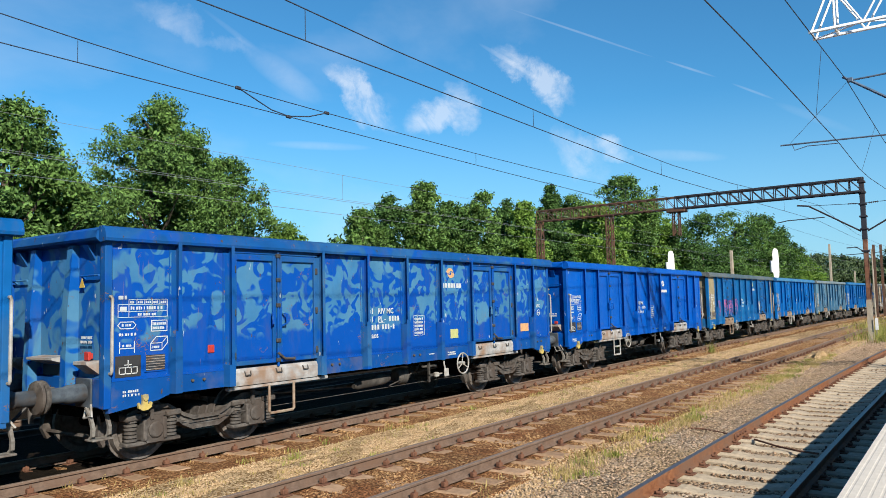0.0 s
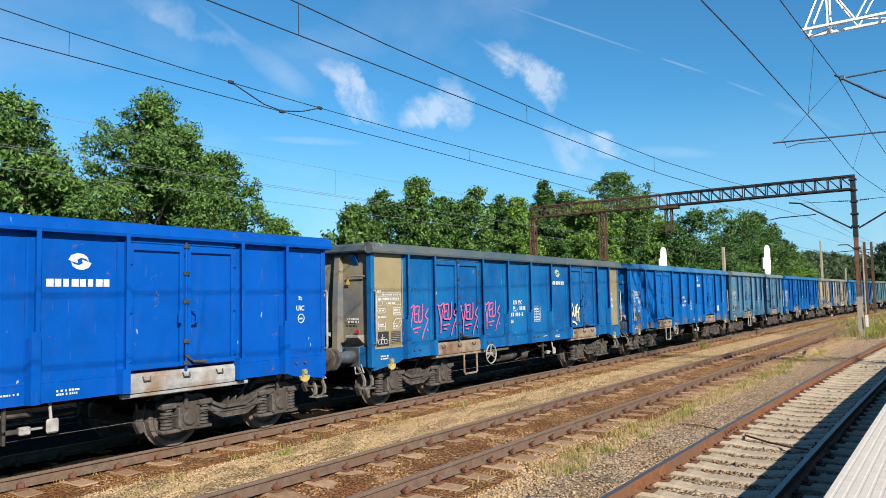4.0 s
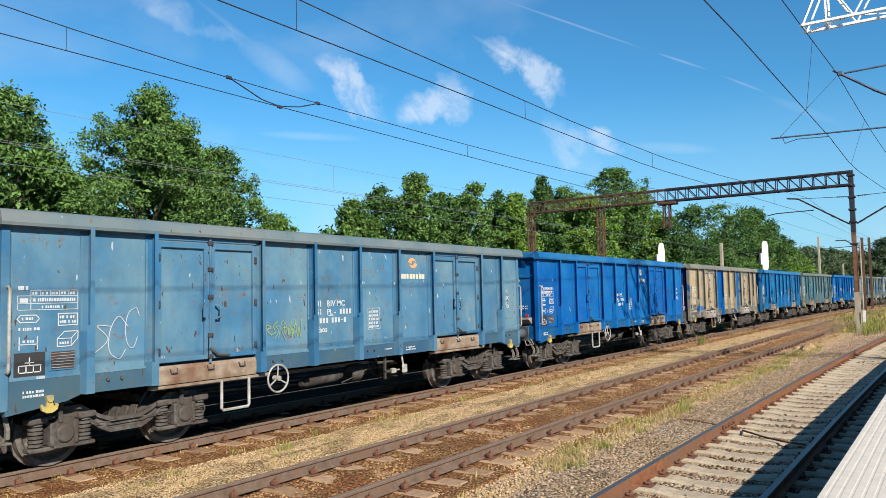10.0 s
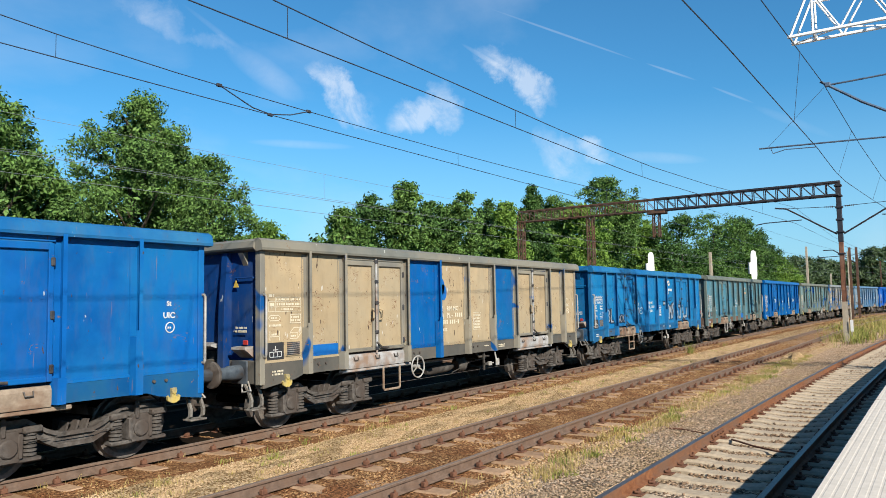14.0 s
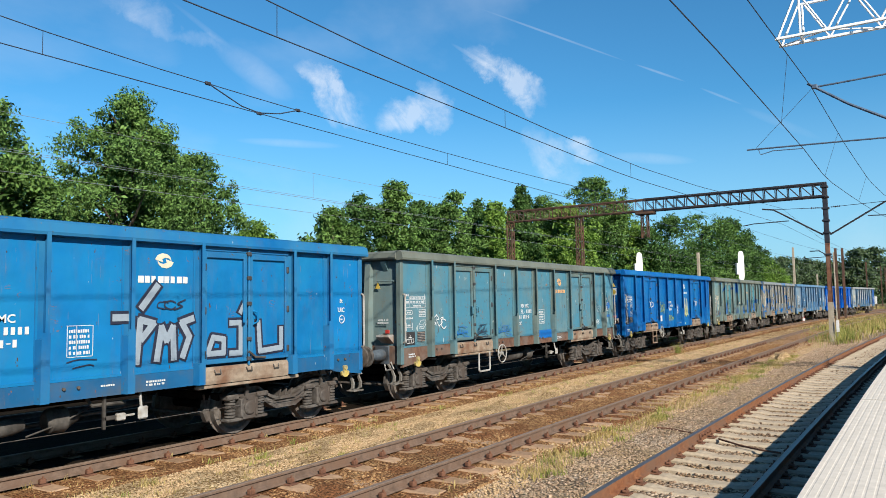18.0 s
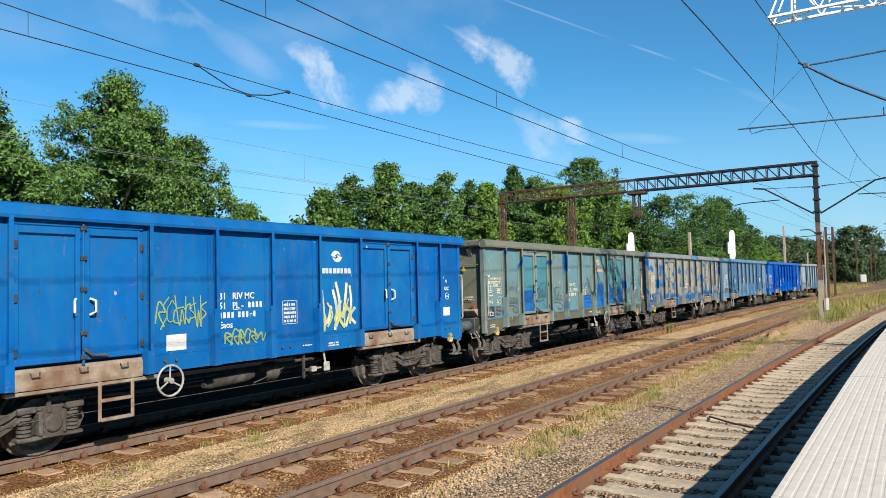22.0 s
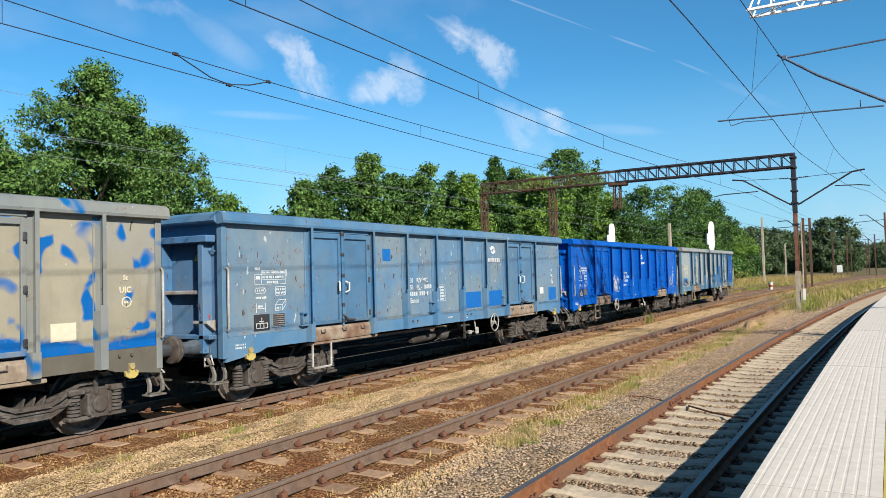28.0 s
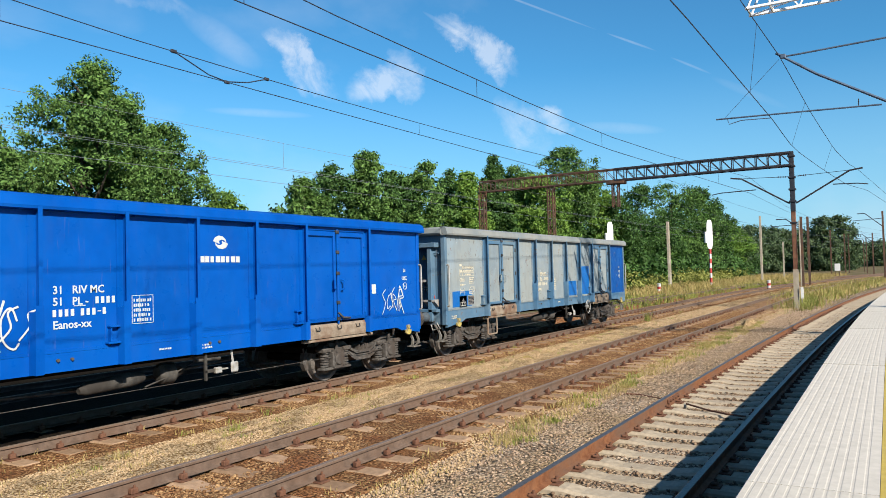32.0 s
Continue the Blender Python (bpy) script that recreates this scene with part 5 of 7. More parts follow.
# loose stones, packed near the camera and thinner further off
def stones(name, mid, y0, y1, z, n, x0, x1, size, mat, label, seed, power=1.7, avoid=()):
    rs = np.random.RandomState(seed)
    u = rs.rand(n) ** power
    x = x0 + (x1 - x0) * u
    y = y0 + (y1 - y0) * rs.rand(n)
    keep = np.ones(n, bool)
    for c, hw in avoid:
        keep &= abs(y - c) > hw
    x, y = x[keep], y[keep]
    n = len(x)
    yy = y + np.array([mid(q) for q in x])
    s = size * (0.55 + 0.9 * rs.rand(n) ** 2) * (1 + x / 60)
    octa = np.array([(1, 0.2, 0), (0, 0.85, 0), (-1, -0.1, 0), (0.1, -0.85, 0), (0, 0, 0.55), (0, 0, -0.55)])
    v = octa[None] * (0.65 + 0.6 * rs.rand(n, 6, 1))
    a, t = rs.rand(n) * 6.283, rs.randn(n) * 0.45
    ca, sa, ct, st = np.cos(a), np.sin(a), np.cos(t), np.sin(t)
    vx, vy, vz = v[:, :, 0], v[:, :, 1], v[:, :, 2]
    vy, vz = vy * ct[:, None] - vz * st[:, None], vy * st[:, None] + vz * ct[:, None]
    vx, vy = vx * ca[:, None] - vy * sa[:, None], vx * sa[:, None] + vy * ca[:, None]
    p = np.stack([vx, vy, vz], 2) * s[:, None, None] + np.stack([x, yy, z + s * 0.17], 1)[:, None]
    tri = np.array([(0, 1, 4), (1, 2, 4), (2, 3, 4), (3, 0, 4), (1, 0, 5), (2, 1, 5), (3, 2, 5), (0, 3, 5)])
    f = (tri[None] + 6 * np.arange(n)[:, None, None]).reshape(-1)
    return raw(name, p.reshape(-1, 3), f, 3, mat, label, "gravel")


def raw(name, verts, idx, per, mat, label, category, parent=None):
    me = bpy.data.meshes.new(name)
    me.vertices.add(len(verts))
    me.vertices.foreach_set("co", np.ascontiguousarray(verts, dtype=np.float32).ravel())
    me.loops.add(len(idx))
    me.loops.foreach_set("vertex_index", np.ascontiguousarray(idx, dtype=np.int32))
    k = len(idx) // per
    me.polygons.add(k)
    me.polygons.foreach_set("loop_start", np.arange(0, k * per, per, dtype=np.int32))
    me.update(calc_edges=True)
    me.validate()
    me.materials.append(mat)
    ob = new(name, me)
    if parent is not None:
        ob.parent = parent
        if label:
            ob["label"] = label
        return ob
    return tagged(ob, label, category, "", "stuff")


RAILS = ((-0.7525, 0.08), (0.7525, 0.08))
stones("gravel", lambda x: (mid_a(x) + mid_b(x)) / 2, -0.98, 0.34, -0.158, 56000, 2.0, 45, 0.017, M_STONE_TAN, "pale yellow crushed stone between two tracks", 21)
stones("gravel", mid_b, -1.5, 1.45, -0.196, 42000, 2.5, 45, 0.024, M_STONE_BROWN, "brown rusty crushed stone along the empty track", 22, avoid=RAILS)
stones("gravel", mid_a, -2.05, -0.68, -0.198, 22000, 2.5, 40, 0.024, M_STONE_BROWN, "brown rusty crushed stone along the freight track", 23, avoid=RAILS)
stones("gravel", lambda x: mid_b(x) * 0.5 + mid_c(x) * 0.5, -1.0, 0.55, -0.202, 40000, 2.0, 60, 0.021, M_STONE_GREY, "grey and tan crushed stone beside the platform track", 24)
stones("gravel", lambda x: mid_b(x) - 1.45, -0.55, 0.4, -0.192, 24000, 2.0, 50, 0.019, M_STONE_TAN, "tan crushed stone at the foot of the empty track", 25)
stones("gravel", mid_c, -1.6, 1.75, -0.217, 26000, 1.5, 45, 0.025, M_STONE_DARK, "grey crushed stone between concrete sleepers", 26, avoid=RAILS)
stones("rubble", lambda x: (mid_a(x) + mid_b(x)) / 2, -3.4, 4.2, -0.17, 9000, 34, 110, 0.026, M_STONE_BROWN, "brown rubble along the bending tracks", 27, 1.2, avoid=((-1.5, 0.1), (-3.0, 0.1), (1.5, 0.1), (3.0, 0.1)))

stones("gravel", lambda x: mid_c(x) + 1.35, -0.36, 0.5, -0.146, 9000, 2.0, 45, 0.018, M_STONE_GREY, "pale grey crushed stone banked against the sleeper ends", 28)

# ---- platform ----
M_PLATFORM = grainy("platform_concrete", (0.46, 0.45, 0.43), (0.62, 0.61, 0.59), 12, 0.8, (0.52, 0.5, 0.46), 0.9, 0.15)
M_PAVE = pieces("pale_ribbed_slab", (0.73, 0.675, 0.59), (0.78, 0.72, 0.64), 10, spread=0.25)
M_YELLOWLINE = flat_paint("yellow_line", (0.72, 0.52, 0.10), 0.7)
edge = lambda x: mid_c(x) - 1.675
pl = thing("platform", "pale concrete station platform with ribbed edge slabs", "platform", "", "structure")
part("platform_body", sweep(Geo(), [(0.03, -0.45), (0.03, 0.60), (-8.0, 0.60), (-8.0, -0.45)], lambda x: edge(x) - 0.07, steps(-25, 150, 2.5)), M_PLATFORM, pl)
part("platform_paving", sweep(Geo(), [(-0.893, 0.60), (-0.893, 0.755), (-7.9, 0.755), (-7.9, 0.60)], edge, steps(-25, 150, 2.5)), M_PLATFORM, pl)
rib = [(0.0, 0.61), (0.0, 0.752), (-0.008, 0.76)]
for i in range(10):
    y = -0.055 - i * 0.068
    rib += [(y + 0.012, 0.76), (y + 0.006, 0.7584), (y - 0.006, 0.7584), (y - 0.012, 0.76)]
rib += [(-0.745, 0.76), (-0.745, 0.61)]
cuts = [5.14 + 6.47 * i for i in range(-4, 9)]
for a, b in zip(cuts, cuts[1:]):
    gap = 0.006 if abs(a - 5.14) < 0.1 else 0.045
    part("joint", sweep(Geo(), [(-0.003, 0.61), (-0.003, 0.748), (-0.742, 0.748), (-0.742, 0.61)], edge, [b - 0.005, b + (0.005 if abs(b - 5.14) < 0.1 else 0.044)]), M_BLACK, pl, "dark joint between two slabs")
    part("edge_slab", sweep(Geo(), rib, edge, steps(a + gap, b - 0.006, 1.1)), M_PAVE, pl)
part("yellow_line", sweep(Geo(), [(-0.748, 0.61), (-0.748, 0.762), (-0.89, 0.762), (-0.89, 0.61)], edge, steps(-20, 60, 2)), M_YELLOWLINE, pl, "worn yellow safety line")
for pts in (((13.46, 4.24), (13.47, 3.96), (13.25, 3.62), (13.1, 3.35)), ((12.85, 3.0), (12.42, 2.57), (12.19, 2.24), (12.1, 1.95))):
    cb = Geo().tube([(x, y, -0.14) for x, y in pts], 0.015, 6)
    tagged(part("cable", cb, M_CLIP), "dark bonding cable lying on the ballast beside the rail", "cable", "bonding cables")

# ---- overhead line, gantry, masts, signals ----
M_STEEL = grainy("rusty_mast_steel", (0.07, 0.045, 0.037), (0.15, 0.095, 0.068), 5, 0.75, (0.17, 0.085, 0.05), 0.9, 0.2)
M_DARKSTEEL = grainy("dark_painted_steel", (0.022, 0.026, 0.038), (0.045, 0.05, 0.066), 4, 0.6, (0.055, 0.045, 0.045), 0.8, 0.1)
M_GALV = grainy("galvanised_steel", (0.09, 0.13, 0.2), (0.17, 0.24, 0.34), 6, 0.5, metal=0.3, bump_to=0.05)
M_WHITESTEEL = flat_paint("white_steel", (1.3, 1.32, 1.34), 0.45)
# paler copy of the wire colour: sun on the far wires painted in
M_WIRE_PALE = flat_paint("sunlit_pale_wire", (0.23, 0.26, 0.28), 0.6)
M_WIRE = flat_paint("copper_wire", (0.022, 0.042, 0.08), 0.7)
M_CONCRETE = grainy("weathered_concrete", (0.4, 0.36, 0.29), (0.6, 0.54, 0.44), 6, 0.9, (0.42, 0.34, 0.25), 0.8, 0.3)
M_SIGNAL = flat_paint("signal_back", (1.0, 1.0, 1.0), 0.5)
M_INSUL = flat_paint("brown_porcelain", (0.06, 0.03, 0.025), 0.25)
M_MASTRUST = grainy("orange_rust", (0.15, 0.07, 0.045), (0.3, 0.135, 0.078), 5, 0.8, (0.27, 0.17, 0.125), 0.9, 0.2)
GX = 44.0


def lattice(g, a, b, r, bays, h, d):
    """A box truss from a to b along y: four chords with slanting bars; h high, d deep along x."""
    y0, y1 = a[1], b[1]
    for dx in (-d / 2, d / 2):
        for dz in (0, h):
            g.soft(a[0] + dx - r, a[0] + dx + r, min(y0, y1), max(y0, y1), a[2] + dz - r, a[2] + dz + r, r * 0.3)
    for i in range(bays):
        p, q = y0 + (y1 - y0) * i / bays, y0 + (y1 - y0) * (i + 1) / bays
        for dx in (-d / 2, d / 2):
            g.tube([(a[0] + dx, p, a[2]), (a[0] + dx, q, a[2] + h)], r * 0.62, 4)
            g.tube([(a[0] + dx, q, a[2]), (a[0] + dx, q, a[2] + h)], r * 0.62, 4)
        for dz in (0, h):
            g.tube([(a[0] - d / 2, p, a[2] + dz), (a[0] + d / 2, q, a[2] + dz)], r * 0.5, 4)
    return g


def insulator(g, p, q, n=5, r=0.06):
    p, q = Vector(p), Vector(q)
    for i in range(n):
        c = p.lerp(q, (i + 0.5) / n)
        d = (q - p).normalized() * 0.02
        g.tube([c - d, c, c + d], [r * 0.4, r, r * 0.4], 8)
    return g.tube([p, q], r * 0.3, 6)


gan = thing("catenary_gantry", "dark lattice gantry over the tracks on a rusty mast", "gantry", at=(0, 0, 0))
part("beam", lattice(Geo(), (GX, 4.25, 7.5), (GX, 14.0, 7.5), 0.055, 16, 0.68, 0.5), M_DARKSTEEL, gan)
part("beam", lattice(Geo(), (GX, 14.0, 7.5), (GX, 23.2, 7.5), 0.04, 15, 0.68, 0.5), M_STEEL, gan, "rusty part of the beam")


def lattice_mast(y, z0, z1, w=0.34, at=None):
    GX = at or 44.0
    g = Geo()
    for dx in (-w / 2, w / 2):
        for dy in (-w / 2, w / 2):
            g.box(GX + dx - 0.035, GX + dx + 0.035, y + dy - 0.035, y + dy + 0.035, z0, z1)
    n = max(2, int((z1 - z0) / 0.5))
    for i in range(n):
        a, b = z0 + (z1 - z0) * i / n, z0 + (z1 - z0) * (i + 1) / n
        for s in (-1, 1):
            g.tube([(GX - w / 2 * s, y - w / 2, a), (GX + w / 2 * s, y - w / 2, b)], 0.022, 4)
            g.tube([(GX - w / 2, y - w / 2 * s, a), (GX - w / 2, y + w / 2 * s, b)], 0.022, 4)
    return g


part("mast", Geo().soft(GX - 0.11, GX + 0.11, 4.19, 4.41, 1.85, 5.0, 0.02), M_MASTRUST, gan, "orange-brown rusty lower mast")
part("mast", Geo().soft(GX - 0.12, GX + 0.12, 4.18, 4.42, 5.0, 8.26, 0.02), M_DARKSTEEL, gan, "dark upper mast")
part("mast_base", Geo().prism([(GX - 0.15, -0.45), (GX + 0.15, -0.45), (GX + 0.125, 1.9), (GX - 0.125, 1.9)], "y", 4.175, 4.425), M_CONCRETE, gan, "pale concrete foot of the mast")
for z in (8.0, 7.45, 6.85, 6.2, 5.55, 4.4):
    part("clamp", Geo().soft(GX - 0.17, GX + 0.17, 4.12, 4.48, z - 0.05, z + 0.05, 0.015), M_DARKSTEEL, gan)
for y, z0 in ((14.0, 5.9), (18.2, -0.45), (23.1, -0.45)):
    part("mast", lattice_mast(y, z0, 7.5), M_STEEL, gan)
part("bracket", Geo().soft(GX - 0.3, GX + 0.3, 13.4, 14.5, 7.28, 7.46, 0.03), M_STEEL, gan)
part("cable_duct", Geo().soft(GX - 0.2, GX - 0.14, 4.0, 4.06, 0.1, 4.5, 0.01), M_CONCRETE, gan, "pale cable duct beside the mast")
part("sign", Geo().soft(GX - 0.23, GX - 0.21, 3.94, 4.08, 0.35, 0.95, 0.005), M_SIGNAL, gan, "narrow white plate")
for s, tip, reg in ((1, (7.12, 7.08), (8.44, 6.3)), (-1, (1.27, 7.08), (0.75, 6.16))):
    y0 = 4.3 + s * 0.16
    part("cantilever", Geo().tube([(GX, y0, 5.45), (GX, y0 + (tip[0] - y0) * 0.9, 6.98), (GX, tip[0] + s * 0.3, 7.06)], 0.045, 6), M_DARKSTEEL, gan)
    part("stay", Geo().tube([(GX, y0, 6.9), (GX, tip[0], 7.0)], 0.015, 5), M_DARKSTEEL, gan)
    part("insulator", insulator(Geo(), (GX, y0 + s * 0.1, 6.9), (GX, y0 + s * 0.55, 6.92)), M_INSUL, gan)
    part("registration_arm", Geo().tube([(GX, y0 + (tip[0] - y0) * 0.62, 6.32), (GX, reg[0] - s * 0.5, 6.28), (GX, reg[0], 6.2)], 0.028, 5), M_DARKSTEEL, gan)

# mast with a white lattice boom over the platform track
mx = 21.0
boom = thing("platform_mast", "grey mast on the platform with white lattice boom and arms", "catenary mast")
part("mast", Geo().prism([(mx - 0.12, 0.755), (mx + 0.12, 0.755), (mx + 0.1, 10.1), (mx - 0.1, 10.1)], "y", -11.7, -11.4), M_GALV, boom)
g = Geo()
z0, z1, tip, bay = 8.860, 9.875, 2.917, 1.16
for dx in (-0.32, 0.32):
    g.soft(mx + dx - 0.037, mx + dx + 0.037, -11.4, tip + 0.06, z0 - 0.037, z0 + 0.037, 0.012)
    g.soft(mx + dx - 0.033, mx + dx + 0.033, -11.4, tip - 0.42, z1 - 0.033, z1 + 0.033, 0.012)
    g.tube([(mx + dx, tip, z0), (mx + dx, tip - 0.44, z1)], 0.032, 6).tube([(mx + dx, tip - 0.54, z0), (mx + dx, tip - 0.54, z1)], 0.03, 6)
    for i in range(11):
        a = tip - 0.58 - i * bay
        g.tube([(mx + dx, a, z1), (mx + dx, a - bay / 2, z0)], 0.027, 6).tube([(mx + dx, a - bay / 2, z0), (mx + dx, a - bay, z1)], 0.027, 6)
for i in range(12):
    a, s = tip - i * bay, 1 if i % 2 else -1
    for z in (z0, z1):
        if z == z0 or i:
            g.tube([(mx - 0.32 * s, a, z), (mx + 0.32 * s, a - bay, z)], 0.02, 5)
g.tube([(mx - 0.32, tip, z0), (mx + 0.32, tip, z0)], 0.03, 5).tube([(mx - 0.32, tip - 0.54, z0), (mx + 0.32, tip - 0.54, z0)], 0.03, 5)
part("boom", g, M_WHITESTEEL, boom, "white lattice boom")
part("drop_tube", Geo().tube([(mx, -1.63, z0), (mx, -1.63, 5.01)], 0.05, 8), M_GALV, boom)
part("arm", Geo().tube([(mx, 2.31, 7.65), (mx, 1.40, 6.97), (mx, -1.63, 5.13)], 0.034, 8), M_GALV, boom)
part("stay", Geo().tube([(mx, 2.17, 7.53), (mx, 1.75, 7.54), (mx, -1.63, 7.66)], 0.024, 7), M_GALV, boom)
part("registration_arm", Geo().tube([(mx, 3.85, 6.11), (mx, 1.46, 6.04), (mx, 0.00, 5.99)], 0.022, 7), M_GALV, boom)
part("steady_arm", Geo().tube([(mx, 3.56, 6.08), (mx, 3.52, 5.94), (mx, 3.21, 6.01), (mx, 2.50, 5.98)], 0.012, 6), M_GALV, boom)
part("clamp", Geo().soft(mx - 0.04, mx + 0.04, 2.08, 2.22, 7.48, 7.60, 0.02), M_GALV, boom)
part("hanger", Geo().tube([(mx, 0.49, 6.00), (mx, 0.49, 6.20)], 0.012, 5), M_DARKSTEEL, boom)
part("bridle", Geo().tube([(mx, 3.62, 6.13), (mx, 2.24, 7.48)], 0.007, 4), M_WIRE, boom)


# wires: contact wire and carrier with droppers
def wire_pair(name, low, high, xs, drops, r=0.009, label="", rh=None, mat=M_WIRE):
    w = thing(name, label, "overhead line", "", "structure")
    part("contact_wire", Geo().tube([(x, *low(x)) for x in xs], r, 5), mat, w)
    part("carrier_wire", Geo().tube([(x, *high(x)) for x in xs], rh or r, 5), mat, w)
    for x in drops:
        part("dropper", Geo().tube([(x, *low(x)), (x, *high(x))], 0.005, 4), mat, w)
    return w


def blend(x, *pts):
    return float(np.interp(x, [p[0] for p in pts], [p[1] for p in pts]))


line_xs = steps(-30, 56, 2.0) + steps(60, 240, 6.0)
wa = wire_pair("overhead_line_a", lambda x: (mid_a(x), 5.95), lambda x: (mid_a(x), 6.24 + 0.0011 * max(0, x - 12) ** 2 + 0.0055 * min(6, max(0, 9.5 - x)) ** 2 if x < 44 else 7.3), line_xs, (5.9, 17.1, 28.0, 36.0), label="contact wire and carrier over the freight track")
part("feeder_loop", Geo().tube([(8.95, Y_A, 6.25), (9.3, Y_A, 6.14), (9.75, Y_A, 6.0), (10.2, Y_A, 5.96), (10.75, Y_A, 6.06), (11.28, Y_A, 6.24)], 0.013, 5), M_WIRE, wa)
for x, z in ((8.95, 6.25), (10.2, 5.95), (11.28, 6.24)):
    part("clamp", Geo().soft(x - 0.06, x + 0.06, Y_A - 0.025, Y_A + 0.025, z - 0.03, z + 0.03, 0.01), M_DARKSTEEL, wa)
wire_pair("overhead_line_b", lambda x: (mid_b(x), blend(x, (-30, 5.38), (19, 5.38), (44, 6.15), (240, 6.15))), lambda x: (mid_b(x), blend(x, (-30, 6.4), (0, 5.95), (8, 5.73), (15, 5.7), (20, 5.78), (26, 6.02), (44, 7.02), (60, 6.5), (80, 6.4), (100, 7.0), (240, 7.0))), line_xs, (1.0, 6.3, 12.1, 19.1, 27, 35), label="contact wire and carrier over the empty track")
def line_c(x, wire):
    """The wires over the platform track, from the boom at 21 m to the gantry at 44 m, moved along sight lines to fit
    the view.
    """
    if wire == "contact":
        y = blend(x, (-30, 3.2), (9.2, 2.15), (18, 2.11), (23, 2.18), (38.6, 1.49), (44, 0.95), (100, -3.6), (240, -29))
        z = 5.4 + 0.0008 * max(0, x - 18) ** 2 if x < 46 else 6.0
    else:
        y = blend(x, (-30, 2.6), (18, 1.92), (44, 1.2), (100, -3.8), (240, -29))
        z = blend(x, (-30, 6.6), (0, 6.3), (8, 6.45), (18, 6.8), (24, 6.5), (31, 6.35), (38, 6.6), (44, 7.0), (72, 6.4), (100, 7.0), (240, 7.0))
    k = blend(x, (18, 7 / 6), (44, 1.0))
    return (x * k, y * k, 2.139 + (z - 2.139) * k)


lc = thing("overhead_line_c", "contact wire and carrier over the platform track", "overhead line", "", "structure")
for wire in ("contact", "carrier"):
    part(wire + "_wire", Geo().tube([line_c(x, wire) for x in line_xs], 0.01, 5), M_WIRE, lc)
for x in (3.0, 15.0, 22.5, 30.0):
    part("dropper", Geo().tube([line_c(x, "contact"), line_c(x, "carrier")], 0.006, 4), M_WIRE, lc)
wire_pair("overhead_line_d", lambda x: (mid_d(x) - 0.2, 4.94), lambda x: (mid_d(x), 5.4), line_xs, (), 0.0055, "thin wires over the overgrown track", mat=M_WIRE_PALE)
wire_pair("overhead_line_e", lambda x: (20.0 + bend_ab(x), 6.38), lambda x: (20.0 + bend_ab(x), 7.35), line_xs, (21.6,), 0.0055, "thin wires over the far side of the yard", mat=M_WIRE_PALE)


def pole(x, y, h, twin=True, label="slim weathered concrete line pole beside the trees", lean=0.0, arm=None):
    p = thing("line_pole", label, "pole", "line poles", at=(x, y, -0.42))
    for s in (-1, 1) if twin else (0,):
        part("leg", Geo().prism([(-0.14 + s * 0.28, 0), (0.14 + s * 0.28, 0), (0.1 + s * 0.16 + lean, h), (-0.1 + s * 0.16 + lean, h)], "y", -0.12, 0.12), M_CONCRETE, p)
    if arm:
        part("arm", Geo().tube([(0, 0, h * 0.78), (0, arm * 0.7, h * 0.98), (0, arm, h * 0.98)], 0.06, 5).tube([(0, 0, h * 0.9), (0, arm * 1.2, h * 0.88)], 0.04, 5), M_DARKSTEEL, p)
    return p


pole(92, 22.9, 8.2, True, lean=-0.25)
pole(120, 16.3, 10.0)
pole(150, 16.6, 6.8, False)
for x, y, h, arm in ((88, 7.9, 7.7, None), (92, 7.6, 7.9, 3.2), (170, 10.0, 9.5, None), (190, 8.4, 9.2, -3.0), (230, 9.2, 10.5, None), (118, 0.5, 9.6, 3.0), (170, 2.6, 8.5, 2.5), (210, 4.6, 8.8, -2.5), (260, 6.4, 9.6, 2.5)):
    p = pole(x, y, h, False, "distant dark catenary mast along the bending line", arm=arm)
    for c in p.children:
        c.data.materials[0] = M_STEEL if c.name.startswith("leg") else M_DARKSTEEL


def signal(x, y, head_z, head_h):
    s = thing("rail_signal", "white-backed light signal on a red and white striped post", "railway signal", "signals", at=(x, y, -0.42), turn=48)
    n = 8
    for i in range(n):
        a, b = (head_z + 0.42) * i / n, (head_z + 0.42) * (i + 1) / n
        part("post_band", Geo().soft(-0.11, 0.11, -0.13, 0.13, a, b, 0.01), M_WHITE if i % 2 == 0 else M_RED, s)
    o = []
    for i in range(24):
        a = 2 * math.pi * i / 24
        o.append((0.43 * math.copysign(abs(math.cos(a)) ** 0.6, math.cos(a)), head_z + 0.42 + head_h / 2 + head_h / 2 * math.copysign(abs(math.sin(a)) ** 0.5, math.sin(a))))
    part("screen", Geo().prism(o, "x", -0.05, 0.0), M_SIGNAL, s, "tall rounded white screen")
    for i in range(4):
        z = head_z + 0.42 + head_h * (0.2 + 0.2 * i)
        part("lamp_hood", Geo().tube([(0.0, 0, z), (0.3, 0, z - 0.03)], [0.19, 0.16], 10), M_BLACK, s)
    part("side_box", Geo().soft(-0.2, 0.1, 0.5, 0.75, head_z + 1.2, head_z + 2.6, 0.03), M_SIGNAL, s)
    return s


signal(98, 19.3, 4.4, 3.7)
signal(92, 30.2, 4.6, 3.6)
